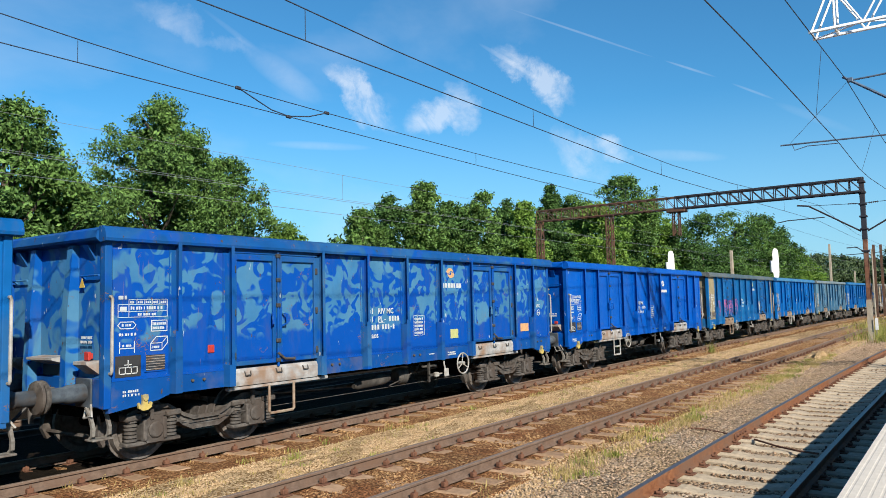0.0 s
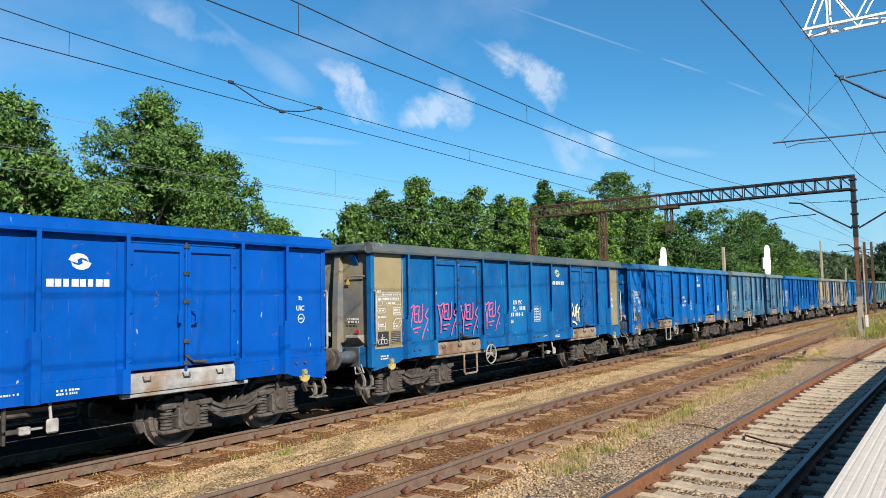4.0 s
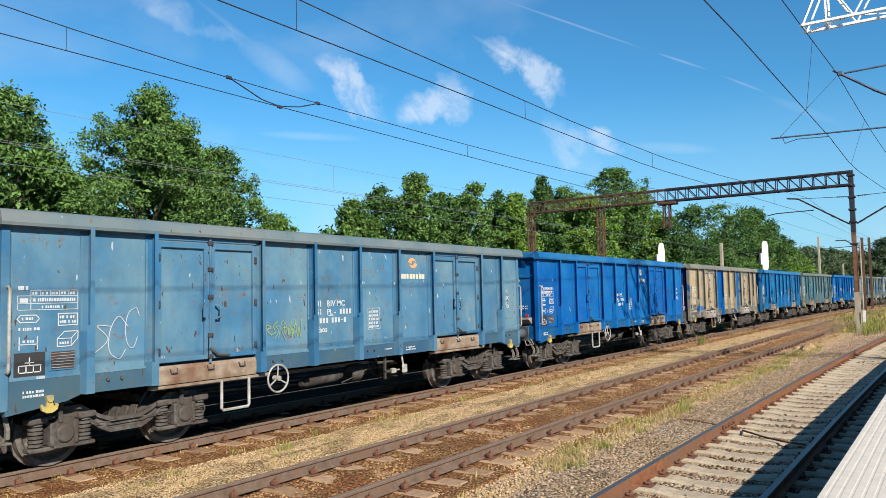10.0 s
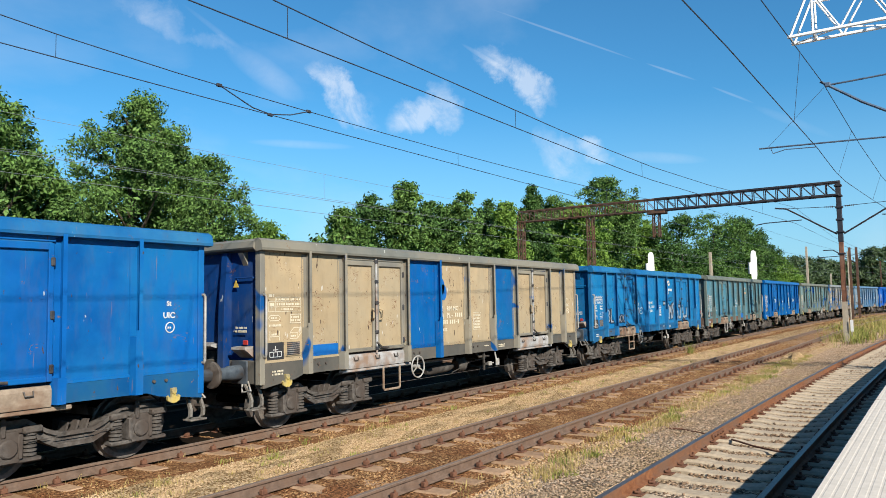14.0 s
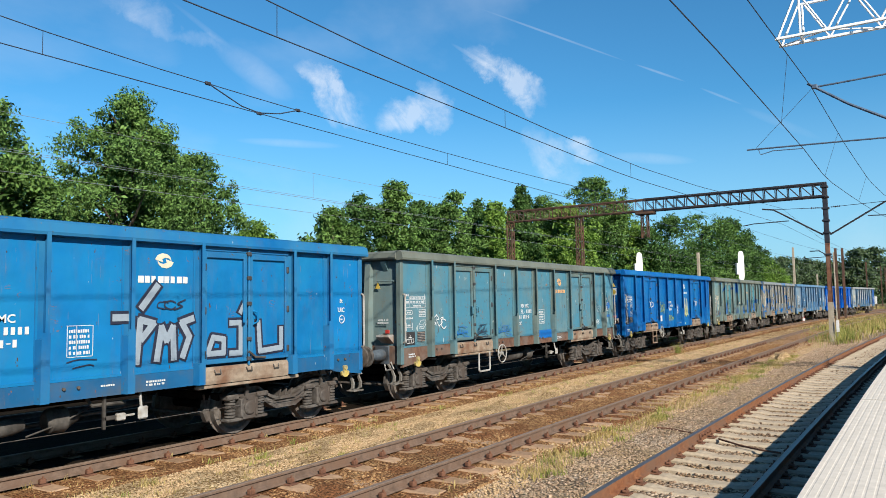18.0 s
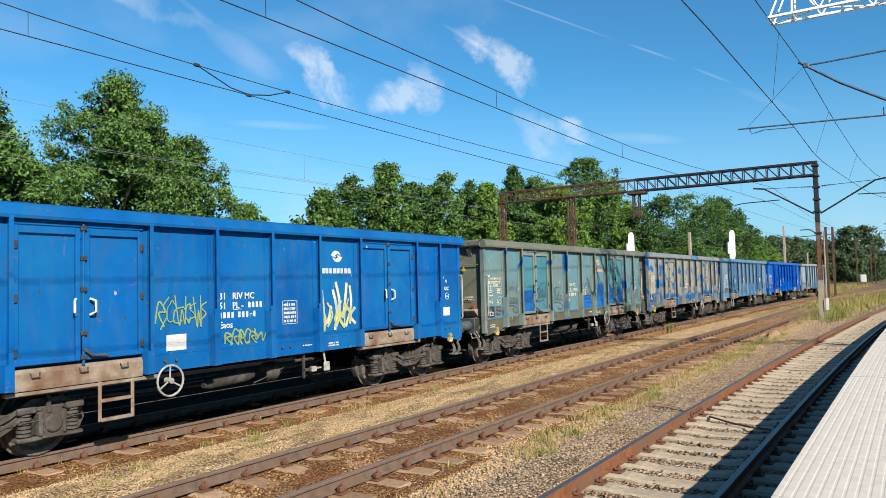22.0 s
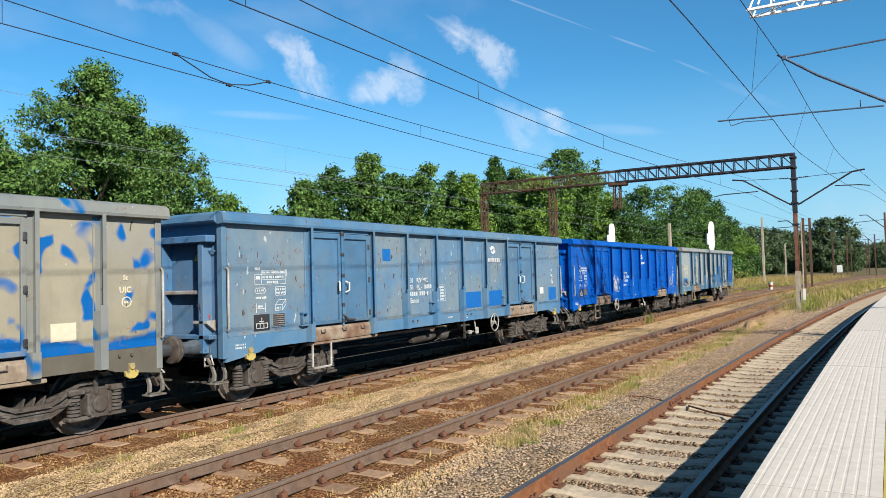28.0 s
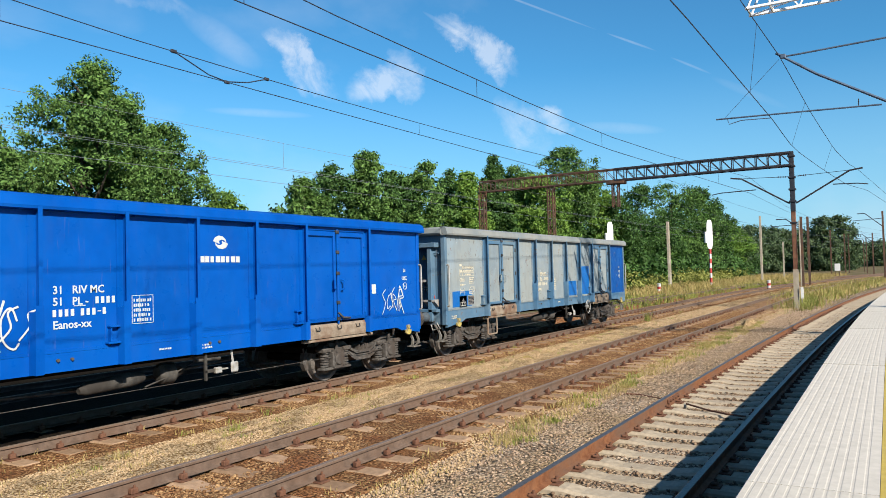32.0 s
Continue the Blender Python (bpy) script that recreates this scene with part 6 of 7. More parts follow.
for x, y in ((69, 18.2), (77, 9.9), (30.2, 16.9)):
    mk = thing("track_marker", "short white post with red bands in the grass", "marker post", "track markers", at=(x, y, -0.42))
    for i in range(5):
        part("band", Geo().tube([(0, 0, i * 0.22), (0, 0, i * 0.22 + 0.22)], 0.17, 10), M_WHITE if i % 2 == 0 else M_RED, mk)
    part("cap", Geo().tube([(0, 0, 1.1), (0, 0, 1.14), (0, 0, 1.17)], [0.2, 0.2, 0.12], 10), M_WHITE, mk)
bd = thing("white_board", "white relay board among weeds beside the line", "board", at=(150, 7.9, -0.42))
part("panel", Geo().soft(-0.05, 0.05, -0.45, 0.45, 1.3, 2.6, 0.03), M_SIGNAL, bd)
for y in (-0.3, 0.3):
    part("leg", Geo().box(-0.05, 0.05, y - 0.05, y + 0.05, 0, 1.32), M_STEEL, bd)

# ---- trees, bushes, grass ----
def leaf_mat(name, a, c, dry=0.0):
    a, c = toned(a, 0.68), toned(c, 0.68)
    m, n, l, b = base_mat(name)
    src = n.new("ShaderNodeNewGeometry").outputs["Random Per Island"]
    col = mix(n, l, src, a, c)
    big = tex_noise(n, l, coords(n, l), 0.45, 3)
    col = mix(n, l, ramp(n, l, big, (0.42, 0.0), (0.68, 0.35)), col, tuple(min(1, k * q) for k, q in zip(c, (1.25, 1.15, 0.9))))
    l.new(col, b.inputs["Base Color"])
    b.inputs["Roughness"].default_value, b.inputs["Specular IOR Level"].default_value = 0.6, 0.12
    tr = n.new("ShaderNodeBsdfTranslucent")
    l.new(mix(n, l, 1.0, col, (0.9, 1.4, 0.45), "MULTIPLY"), tr.inputs["Color"])
    sh = n.new("ShaderNodeMixShader")
    sh.inputs[0].default_value = 0.15
    l.new(b.outputs[0], sh.inputs[1])
    l.new(tr.outputs[0], sh.inputs[2])
    l.new(sh.outputs[0], n["Material Output"].inputs["Surface"])
    return m


M_LEAF = leaf_mat("oak_leaves", (0.004, 0.02, 0.006), (0.18, 0.33, 0.09))
M_LEAF_LIGHT = leaf_mat("light_leaves", (0.04, 0.11, 0.018), (0.21, 0.35, 0.07))
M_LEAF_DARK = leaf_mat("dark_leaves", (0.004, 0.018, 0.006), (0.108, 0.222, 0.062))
# leaf tones lifted and blued: the haze of distance is in the colour
M_LEAF_FAR = leaf_mat("hazy_leaves", (0.02, 0.045, 0.026), (0.14, 0.205, 0.105))
M_BARK = grainy("bark", (0.07, 0.055, 0.04), (0.16, 0.13, 0.1), 12, 0.95, bump_to=0.8, dist=0.03)
M_GRASS_DRY = leaf_mat("dry_grass", (0.27, 0.2, 0.075), (0.5, 0.39, 0.17))
M_GRASS = leaf_mat("green_weeds", (0.13, 0.16, 0.03), (0.36, 0.36, 0.11))


def leaf_cloud(rs, centres, radii, n, size, flat=0.8):
    """Small folded leaf sprays scattered in and on lobes; returns corner points and indices."""
    w = radii ** 2 / (radii ** 2).sum()
    m = max(1, n // 9)
    k = rs.choice(len(centres), m, p=w)
    d = rs.randn(m, 3)
    d /= np.linalg.norm(d, axis=1)[:, None]
    rad = radii[k] * (0.3 + 0.85 * rs.rand(m) ** 0.55)
    twig = centres[k] + d * rad[:, None] * np.array([1, 1, flat])
    k = rs.randint(0, m, n)
    d = d[k]
    p = twig[k] + rs.randn(n, 3) * size * np.array([1.35, 1.35, 1.0])
    nrm = d * 0.85 + rs.randn(n, 3) * 0.6 + np.array([0, 0, 0.35])
    nrm /= np.linalg.norm(nrm, axis=1)[:, None]
    t = np.cross(nrm, rs.randn(n, 3))
    t /= np.linalg.norm(t, axis=1)[:, None] + 1e-9
    b = np.cross(nrm, t)
    s = size * (0.6 + 0.8 * rs.rand(n))
    quad = np.stack([p - t * s[:, None], p - b * (s * 0.45)[:, None] + nrm * (s * 0.15)[:, None], p + t * s[:, None], p + b * (s * 0.45)[:, None] + nrm * (s * 0.15)[:, None]], 1)
    return quad.reshape(-1, 3), np.arange(n * 4)


def tree(x, y, h, spread, n, size, mat, seed, label, trunk_r=0.22, low=0.12, lobes=90, peak=0.35, limbs=False, stem=True):
    """Tapered trunk, forking limbs and a crown of leaf sprays gathered in uneven lobes."""
    rs = np.random.RandomState(seed)
    t = thing("tree", label, "tree", "trees behind the tracks", at=(x, y, -0.42))
    bend = rs.randn(2) * 0.25
    if stem:
        g = Geo().tube([(0, 0, 0), (bend[0] * 0.3, bend[1] * 0.3, h * 0.25), (bend[0], bend[1], h * 0.55), (bend[0] * 1.4, bend[1], h * 0.85)], [trunk_r, trunk_r * 0.8, trunk_r * 0.5, trunk_r * 0.15], 8)
        part("trunk", g, M_BARK, t, smooth=True)
    cs, rad = [], []
    wob = rs.rand(8) * 0.28 + 0.86
    for i in range(lobes):
        q = rs.rand()
        prof = 0.8 + 0.2 * q / peak if q < peak else ((1.0 - q) / (1 - peak)) ** 0.5
        a = rs.rand() * 6.283
        rr = spread * prof * wob[int(a / 6.2832 * 8) % 8] * rs.rand() ** 0.4 * 0.95
        c = np.array([rr * math.cos(a), rr * math.sin(a), h * (low + (0.97 - low) * q)])
        r = spread * (0.08 + 0.13 * rs.rand() ** 1.5) * (1.1 - 0.4 * q)
        cs.append(c)
        rad.append(r)
        if limbs and i % 8 == 0:
            z0 = max(h * 0.15, c[2] - rr * 0.7 - 0.4)
            lg = Geo().tube([(bend[0] * z0 / h, bend[1] * z0 / h, z0), tuple(c * (0.55, 0.55, 0.5) + np.array([0, 0, z0 * 0.5])), tuple(c)], [trunk_r * 0.4, trunk_r * 0.22, 0.02], 5)
            part("limb", lg, M_BARK, t)
    cs, rad = np.array(cs), np.array(rad)
    v, idx = leaf_cloud(rs, cs, rad, n, size, 0.75)
    inner, more = leaf_cloud(rs, cs * (0.55, 0.55, 0.92), rad, n // 8, size * 1.6, 0.75)
    v, idx = np.concatenate([v, inner]), np.concatenate([idx, more + len(v)])
    raw("crown", v, idx, 4, mat, "", "", t)
    return t


OAK, MIXED = "broad green oak with an open leafy crown", "dense green broadleaf tree at the edge of the wood"
tree(20.2, 30.5, 12.7, 4.4, 84000, 0.078, M_LEAF, 41, OAK, 0.3, 0.1, 250, 0.46, True)
tree(24.2, 30.6, 10.4, 3.6, 42000, 0.085, M_LEAF, 42, OAK, 0.16, 0.1, 160, 0.4, True)
tree(28.4, 30.5, 7.4, 1.8, 9000, 0.09, M_LEAF_LIGHT, 43, "young light green tree beside the oak", 0.12, 0.1, 40)
tree(22.6, 31.2, 11.6, 2.9, 26000, 0.085, M_LEAF, 47, OAK, 0.2, 0.15, 120, 0.45, True)
tree(13.6, 29.5, 11.0, 3.3, 54000, 0.09, M_LEAF, 44, OAK, 0.28, 0.1, 200, 0.4, True)
tree(6.0, 30.0, 10.2, 4.2, 20000, 0.12, M_LEAF_DARK, 45, OAK, 0.28, 0.1, 90, 0.45)
tree(16.4, 32.0, 8.0, 3.6, 20000, 0.11, M_LEAF, 46, MIXED, 0.2, 0.05, 160, 0.45)
rt = random.Random(9)
ROW = [(38.8, 34, 9.4, 1.7, 0, 0.5), (42.9, 35, 11.0, 1.8, 1, 0.5), (45.9, 34, 12.3, 1.7, 0, 0.35), (51.5, 35.5, 11.6, 1.7, 1, 0.5), (54.0, 34, 12.3, 2.1, 0, 0.5), (61.8, 36, 12.6, 2.0, 1, 0.5), (60.1, 33, 12.0, 1.6, 2, 0.5), (67.0, 34, 14.5, 1.6, 1, 0.3), (76.4, 36, 14.8, 2.4, 0, 0.5), (74.6, 32, 13.4, 2.8, 2, 0.55), (96.8, 38, 19.6, 5.3, 0, 0.75), (111.9, 39, 17.3, 2.7, 2, 0.5), (113.2, 36, 14.3, 2.9, 1, 0.5), (131.2, 37, 17.4, 5.1, 1, 0.6), (154.6, 38, 20.3, 6.5, 0, 0.6), (178.5, 38, 21.2, 5.4, 1, 0.6), (189.4, 37, 18.0, 3.5, 1, 0.5), (205.3, 37, 14.6, 5.1, 2, 0.5)]
for i, (x, y, h, sp, tone, peak) in enumerate(ROW):
    tree(x, y, h, sp * (1.1 if peak > 0.7 else 1.65), 25000, 0.09 + 0.045 * x / 60, (M_LEAF, M_LEAF_DARK, M_LEAF_LIGHT)[tone], 60 + i, MIXED, 0.2, 0.5 if peak > 0.7 else 0.04, 150, peak)
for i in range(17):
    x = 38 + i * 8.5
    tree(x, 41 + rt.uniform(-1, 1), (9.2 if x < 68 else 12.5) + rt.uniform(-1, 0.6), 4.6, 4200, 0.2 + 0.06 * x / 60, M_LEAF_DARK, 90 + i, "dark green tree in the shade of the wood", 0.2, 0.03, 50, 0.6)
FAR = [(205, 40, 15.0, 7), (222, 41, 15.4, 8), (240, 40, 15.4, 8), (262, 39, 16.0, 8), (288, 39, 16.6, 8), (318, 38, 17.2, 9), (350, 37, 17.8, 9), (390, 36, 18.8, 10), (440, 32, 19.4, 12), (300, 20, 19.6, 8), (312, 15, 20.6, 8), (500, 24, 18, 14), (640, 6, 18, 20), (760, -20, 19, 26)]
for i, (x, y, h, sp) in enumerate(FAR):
    tree(x, y, h, sp, 11000, 0.1 + 0.0011 * x, M_LEAF_FAR, 120 + i, "distant green tree beyond the yard, haze mixed into its leaf colour", 0.25, 0.03, 90, 0.6)


def thicket(name, pts, n, size, mat, label, seed, parent=None):
    rs = np.random.RandomState(seed)
    c = np.array([(x, y, z) for x, y, z, r in pts])
    r = np.array([r for x, y, z, r in pts])
    v, idx = leaf_cloud(rs, c, r, n, size, 0.9)
    v[:, 2] = np.maximum(v[:, 2], -0.42)
    return raw(name, v, idx, 4, mat, label, "bushes")


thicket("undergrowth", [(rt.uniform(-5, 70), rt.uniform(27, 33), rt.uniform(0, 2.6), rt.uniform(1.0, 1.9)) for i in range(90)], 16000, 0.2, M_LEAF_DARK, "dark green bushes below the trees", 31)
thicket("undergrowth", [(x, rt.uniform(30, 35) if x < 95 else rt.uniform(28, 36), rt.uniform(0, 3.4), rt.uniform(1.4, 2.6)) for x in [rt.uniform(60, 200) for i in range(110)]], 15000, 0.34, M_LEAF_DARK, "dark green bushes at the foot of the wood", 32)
thicket("undergrowth", [(x, 23.5 + rt.uniform(-1, 4) + max(0, x - 100) * 0.04, rt.uniform(-0.2, 0.9), rt.uniform(0.6, 1.2)) for x in [rt.uniform(45, 175) for i in range(120)]], 14000, 0.2, M_GRASS, "bright green weeds and brambles along the edge", 33)


def blades(name, spots, n, h, width, mat, label, seed, spread=0.25):
    """Thin bent grass blades in tufts."""
    rs = np.random.RandomState(seed)
    s = np.array(spots)
    k = rs.randint(0, len(s), n)
    p = s[k].copy()
    p[:, :2] += rs.randn(n, 2) * spread
    hh = h * (0.45 + 0.8 * rs.rand(n))
    a = rs.rand(n) * 6.283
    t = np.stack([np.cos(a), np.sin(a), 0 * a], 1) * (width * (0.6 + 0.8 * rs.rand(n)))[:, None]
    lean = np.concatenate([rs.randn(n, 2) * 0.28, np.ones((n, 1))], 1) * hh[:, None]
    mid = lean * np.array([0.4, 0.4, 0.6])
    v = np.stack([p - t, p + t, p + mid + t * 0.7, p + mid - t * 0.7, p + lean], 1)
    base = 5 * np.arange(n)[:, None]
    tri = np.concatenate([base + np.array([[0, 1, 2]]), base + np.array([[0, 2, 3]]), base + np.array([[3, 2, 4]])], 1)
    return raw(name, v.reshape(-1, 3), tri.ravel(), 3, mat, label, "grass")


GZ = -0.42
blades("dry_grass", [(x, rt.uniform(15, 24) if x < 100 else rt.uniform(8, 26), GZ) for x in [rt.uniform(62, 190) for i in range(2600)]], 17000, 0.72, 0.026, M_GRASS_DRY, "tall dry yellow grass in the yard", 51, 0.5)
blades("dry_grass", [(x, mid_b(x) - 2.2 - rt.random() * (1.2 + 0.03 * (x - 40)), GZ + 0.2) for x in [rt.uniform(41, 150) for i in range(500)]], 1500, 0.5, 0.016, M_GRASS_DRY, "dry grass between the bending tracks", 52, 0.3)
blades("green_grass", [(x, mid_b(x) - 1.9 - rt.random() * (1.2 + 0.03 * (x - 40)), GZ + 0.2) for x in [rt.uniform(46, 150) for i in range(160)]], 1300, 0.45, 0.016, M_GRASS, "green weeds between the bending tracks", 53, 0.3)
blades("dry_grass", [(x, mid_b(x) + rt.uniform(-3.4, 1.2), GZ + 0.15) for x in [58 + 110 * rt.random() ** 1.3 for i in range(900)]], 5200, 0.42, 0.02, M_GRASS_DRY, "dry grass that hides the rails beyond the mast", 64, 0.35)
blades("green_grass", [(x, mid_b(x) + rt.uniform(-3.6, 0.8), GZ + 0.15) for x in [56 + 110 * rt.random() ** 1.3 for i in range(300)]], 2600, 0.46, 0.02, M_GRASS, "green weeds that hide the rails beyond the mast", 65, 0.4)
blades("green_grass", [(x, mid_a(x) + rt.uniform(2, 12), GZ) for x in [rt.uniform(45, 130) for i in range(700)]], 11000, 0.5, 0.026, M_GRASS, "green weeds in the yard behind the train", 54, 0.35)
blades("green_grass", [(GX + rt.gauss(2.0, 2.6), 4.1 + rt.gauss(0, 0.5), -0.3) for i in range(70)], 700, 0.75, 0.009, M_GRASS, "tall weeds round the foot of the mast", 55, 0.15)
TUFTS = [(33.2, 9.3), (16.5, 8.9), (24.5, 8.75), (25.5, 8.7), (12.6, 4.75), (10.6, 4.9), (9.3, 4.3), (28.6, 5.15), (27.2, 5.0), (30.0, 4.95), (21.0, 4.9), (11.2, 8.8), (8.2, 8.6), (6.2, 8.7), (14.4, 4.6), (19.5, 4.7), (18.3, 8.4)]
for i, (x, y) in enumerate(TUFTS):
    size = 0.42 if i == 0 else rt.uniform(0.05, 0.1)
    tagged(blades("weed", [(x + rt.gauss(0, 0.1), y + rt.gauss(0, 0.06), -0.17) for j in range(6)], 90, size, 0.006, M_GRASS if i % 3 == 0 else M_GRASS_DRY, "small weed growing in the gravel", 200 + i, 0.06), "", "weed", "weeds in the gravel")
blades("ballast_weeds", [(x, mid_a(x) - 0.62 + rt.uniform(-0.2, 0.25), -0.19) for x in [rt.uniform(3, 30) for i in range(60)]], 900, 0.09, 0.006, M_GRASS_DRY, "low dry weeds along the inner side of the rail", 56, 0.06)
blades("ballast_weeds", [(x, rt.choice((8.5, 9.0, 4.6, 5.0, 8.0)) + rt.uniform(-0.4, 0.4), -0.18) for x in [rt.uniform(4, 34) for i in range(110)]], 1200, 0.08, 0.005, M_GRASS_DRY, "scattered dry weeds in the gravel", 57, 0.07)
blades("ballast_weeds", [(x, (mid_a(x) + mid_b(x)) / 2 + rt.gauss(-0.3, 0.55), -0.16) for x in [4 + 40 * rt.random() ** 1.5 for i in range(300)]], 2600, 0.07, 0.004, M_GRASS_DRY, "withered tufts in the pale gravel strip", 58, 0.05)
blades("ballast_weeds", [(x, mid_b(x) - 1.6 + rt.gauss(0, 0.3), -0.19) for x in [5 + 40 * rt.random() ** 1.5 for i in range(200)]], 1500, 0.085, 0.004, M_GRASS_DRY, "withered tufts at the foot of the empty track", 59, 0.06)
blades("ballast_weeds", [(x, (mid_a(x) + mid_b(x)) / 2 + rt.gauss(-0.1, 0.7), -0.17) for x in [5 + 36 * rt.random() for i in range(60)]], 900, 0.09, 0.005, M_GRASS, "small green plants in the gravel", 61, 0.05)
blades("ballast_weeds", [(x, 4.66 + bend_ab(x) + rt.gauss(0, 0.16), -0.2) for x in [9 + 24 * rt.random() for i in range(90)]], 3600, 0.12, 0.005, M_GRASS_DRY, "straggling olive and yellow weeds along the gravel", 62, 0.12)
blades("ballast_weeds", [(x, 4.7 + bend_ab(x) + rt.gauss(0, 0.2), -0.2) for x in [9 + 24 * rt.random() for i in range(34)]], 1500, 0.12, 0.006, M_GRASS, "straggling green weeds along the gravel", 63, 0.1)
# earth heap beside the empty track
def mound(x0, y0, long, wide, tall, seed, n=22, k=10):
    """One low mound of lumpy earth."""
    r, g = random.Random(seed), Geo()
    lumps = [(r.uniform(-0.7, 0.7), r.uniform(-0.5, 0.5), r.uniform(0.2, 0.4), r.uniform(0.4, 1.0)) for q in range(9)]
    for i in range(n + 1):
        for j in range(k + 1):
            u, v = 2 * i / n - 1, 2 * j / k - 1
            h = max(0.0, 1 - u * u - v * v) * 0.3 + sum(a * math.exp(-((u - p) ** 2 + (v - q) ** 2) / w ** 2) for p, q, w, a in lumps) * 0.45
            h *= max(0.0, 1 - max(abs(u), abs(v)) ** 4)
            g.v.append((x0 + u * long + r.uniform(-0.02, 0.02), y0 + v * wide + r.uniform(-0.02, 0.02), -0.23 + tall * h + r.uniform(-0.012, 0.012)))
    for i in range(n):
        for j in range(k):
            a = i * (k + 1) + j
            g.f.append((a, a + k + 1, a + k + 2, a + 1))
    g.m += [0] * (n * k)
    return g


tagged(part("earth_heap", mound(31.6, 4.95, 1.3, 0.5, 0.3, 5), M_SAND), "low heap of tan earth beside the empty track", "earth heap")

# ---- the train ----
def P_(name, base, **k):
    return paint(name, base, **k)


BRIGHT, MIDBLUE, AZURE = (0.0015, 0.136, 0.68), (0.006, 0.17, 0.56), (0.003, 0.215, 0.74)
fleet = []


def car(spec, looks, label):
    w, wheels = build_wagon(spec, looks, label)
    fleet.append((spec, w, wheels))
    return w


def X_(spec, s):
    return s - spec["half"]


M_FADEDYEL = grainy("faded_yellow_spray", (0.36, 0.42, 0.42), (0.8, 0.78, 0.5), 3.0, 0.6, (0.7, 0.7, 0.48), 2.0, 0.1)
# 0
p = P_("blue_a", MIDBLUE, fade=(0.06, 0.2, 0.42), fade_to=0.3, seed=1)
w = car(SHORT, dict(main=p, frame=p, sill=p), "blue steel open wagon with worn paint")
lettering(w, SHORT, "Eaos")
# 1
p = P_("pale_blue_patched", (0.07, 0.28, 0.58), fade=(0.12, 0.35, 0.58), fade_to=0.4, patch=(0.003, 0.11, 0.58), patch_at=0.495, patch_scale=3.3, patch_twist=1.3, patch_low=1.85, rust=0.2, seed=2)
f = P_("pale_blue_frame", (0.012, 0.135, 0.47), fade=(0.06, 0.22, 0.46), fade_to=0.3, patch=(0.004, 0.115, 0.54), patch_at=0.55, rust=0.4, seed=3)
bl = P_("blue_end", (0.06, 0.27, 0.6), fade=(0.12, 0.35, 0.6), fade_to=0.4, patch=(0.004, 0.14, 0.62), patch_at=0.5, patch_scale=2.6, seed=4)
w = car(SHORT, dict(main=p, frame=f, sill=P_("blue_sill", (0.006, 0.115, 0.48), fade=(0.22, 0.2, 0.19), fade_to=0.18, rust=0.6, seed=5), end=bl, doorsill=M_GREYSILL, step=ME_STEP_TAN, step_at=-6.375 + 3.05, wheel_at=X_(SHORT, 8.4)), "pale blue open wagon covered with bright blue touch-up patches")
lettering(w, SHORT, "Eaos")
emblem(w, X_(SHORT, 8.1), 2.85, M_ORANGE, M_MARK)
bars("paper_label", [(X_(SHORT, 8.05), 1.4, 0.3, 0.2)], M_SPRAYYEL, w)
bars("paper_label", [(X_(SHORT, 11.2), 1.42, 0.42, 0.2), ], M_ORANGE, w)
for s in (-0.35, 1.65):
    part("red_reflector", Geo().soft(X_(SHORT, s) - 0.06, X_(SHORT, s) + 0.06, SIDE - 0.02, SIDE, 1.5, 1.62, 0.01) if s > 0 else Geo().soft(-6.46, -6.42, -1.05, -0.93, 1.5, 1.62, 0.01), M_RED, w)
# 2
p = P_("fresh_blue", BRIGHT, fade=(0.003, 0.142, 0.72), fade_to=0.4, rust=0.0, scratch=0.1, dirt=0.15, rough=0.33, seed=6)
w = car(SHORT, dict(main=p, frame=p, sill=p, doorsill=M_GREYSILL, step=ME_LADDER_WHITE, hinge=p), "freshly painted bright blue open wagon")
lettering(w, SHORT, "Eaos", M_SPRAYWHITE)
emblem(w, X_(SHORT, 8.2), 2.75, M_WHITE, M_WHITE)
# 3
p = P_("blue_worn", (0.008, 0.16, 0.52), fade=(0.014, 0.235, 0.6), fade_to=0.4, rust=0.25, seed=7)
tanp = P_("tan_panel", (0.476, 0.391, 0.221), fade=(0.527, 0.442, 0.289), fade_to=0.4, rust=0.3, seed=8)
endm = P_("tan_end", (0.44, 0.38, 0.26), fade=(0.14, 0.2, 0.3), fade_to=0.4, rust=0.4, seed=9)
w = car(SHORT, dict(main=p, frame=p, sill=p, end=endm, panels={0: tanp, 9: tanp}, rim=P_("dull_rim", (0.1, 0.16, 0.2), fade=(0.2, 0.22, 0.22), fade_to=0.4, seed=10), step=ME_STEP_TAN), "worn blue open wagon with tan end panels and sprayed tags")
lettering(w, SHORT, "Eaos", M_WHITE)
emblem(w, X_(SHORT, 8.2), 2.85, M_SPRAYYEL, M_WHITE)
for j, s in enumerate((1.1, 2.15, 3.05, 4.15)):
    tag_strokes(w, ANGULAR_TAG, X_(SHORT, s), 1.4 + 0.03 * (j % 2), 0.72, 0.66, M_PINK, 0.034, SIDE - 0.05 if j in (1, 2) else SIDE - 0.013, "pink sprayed tag")
tag_strokes(w, CREAM_TAG, X_(SHORT, 8.85), 1.34, 0.7, 0.7, M_SPRAYCREAM, 0.062, SIDE - 0.045, "cream sprayed tag")
# 4
p = P_("blue_even", AZURE, fade=(0.008, 0.2, 0.64), fade_to=0.4, rust=0.08, scratch=0.05, seed=11)
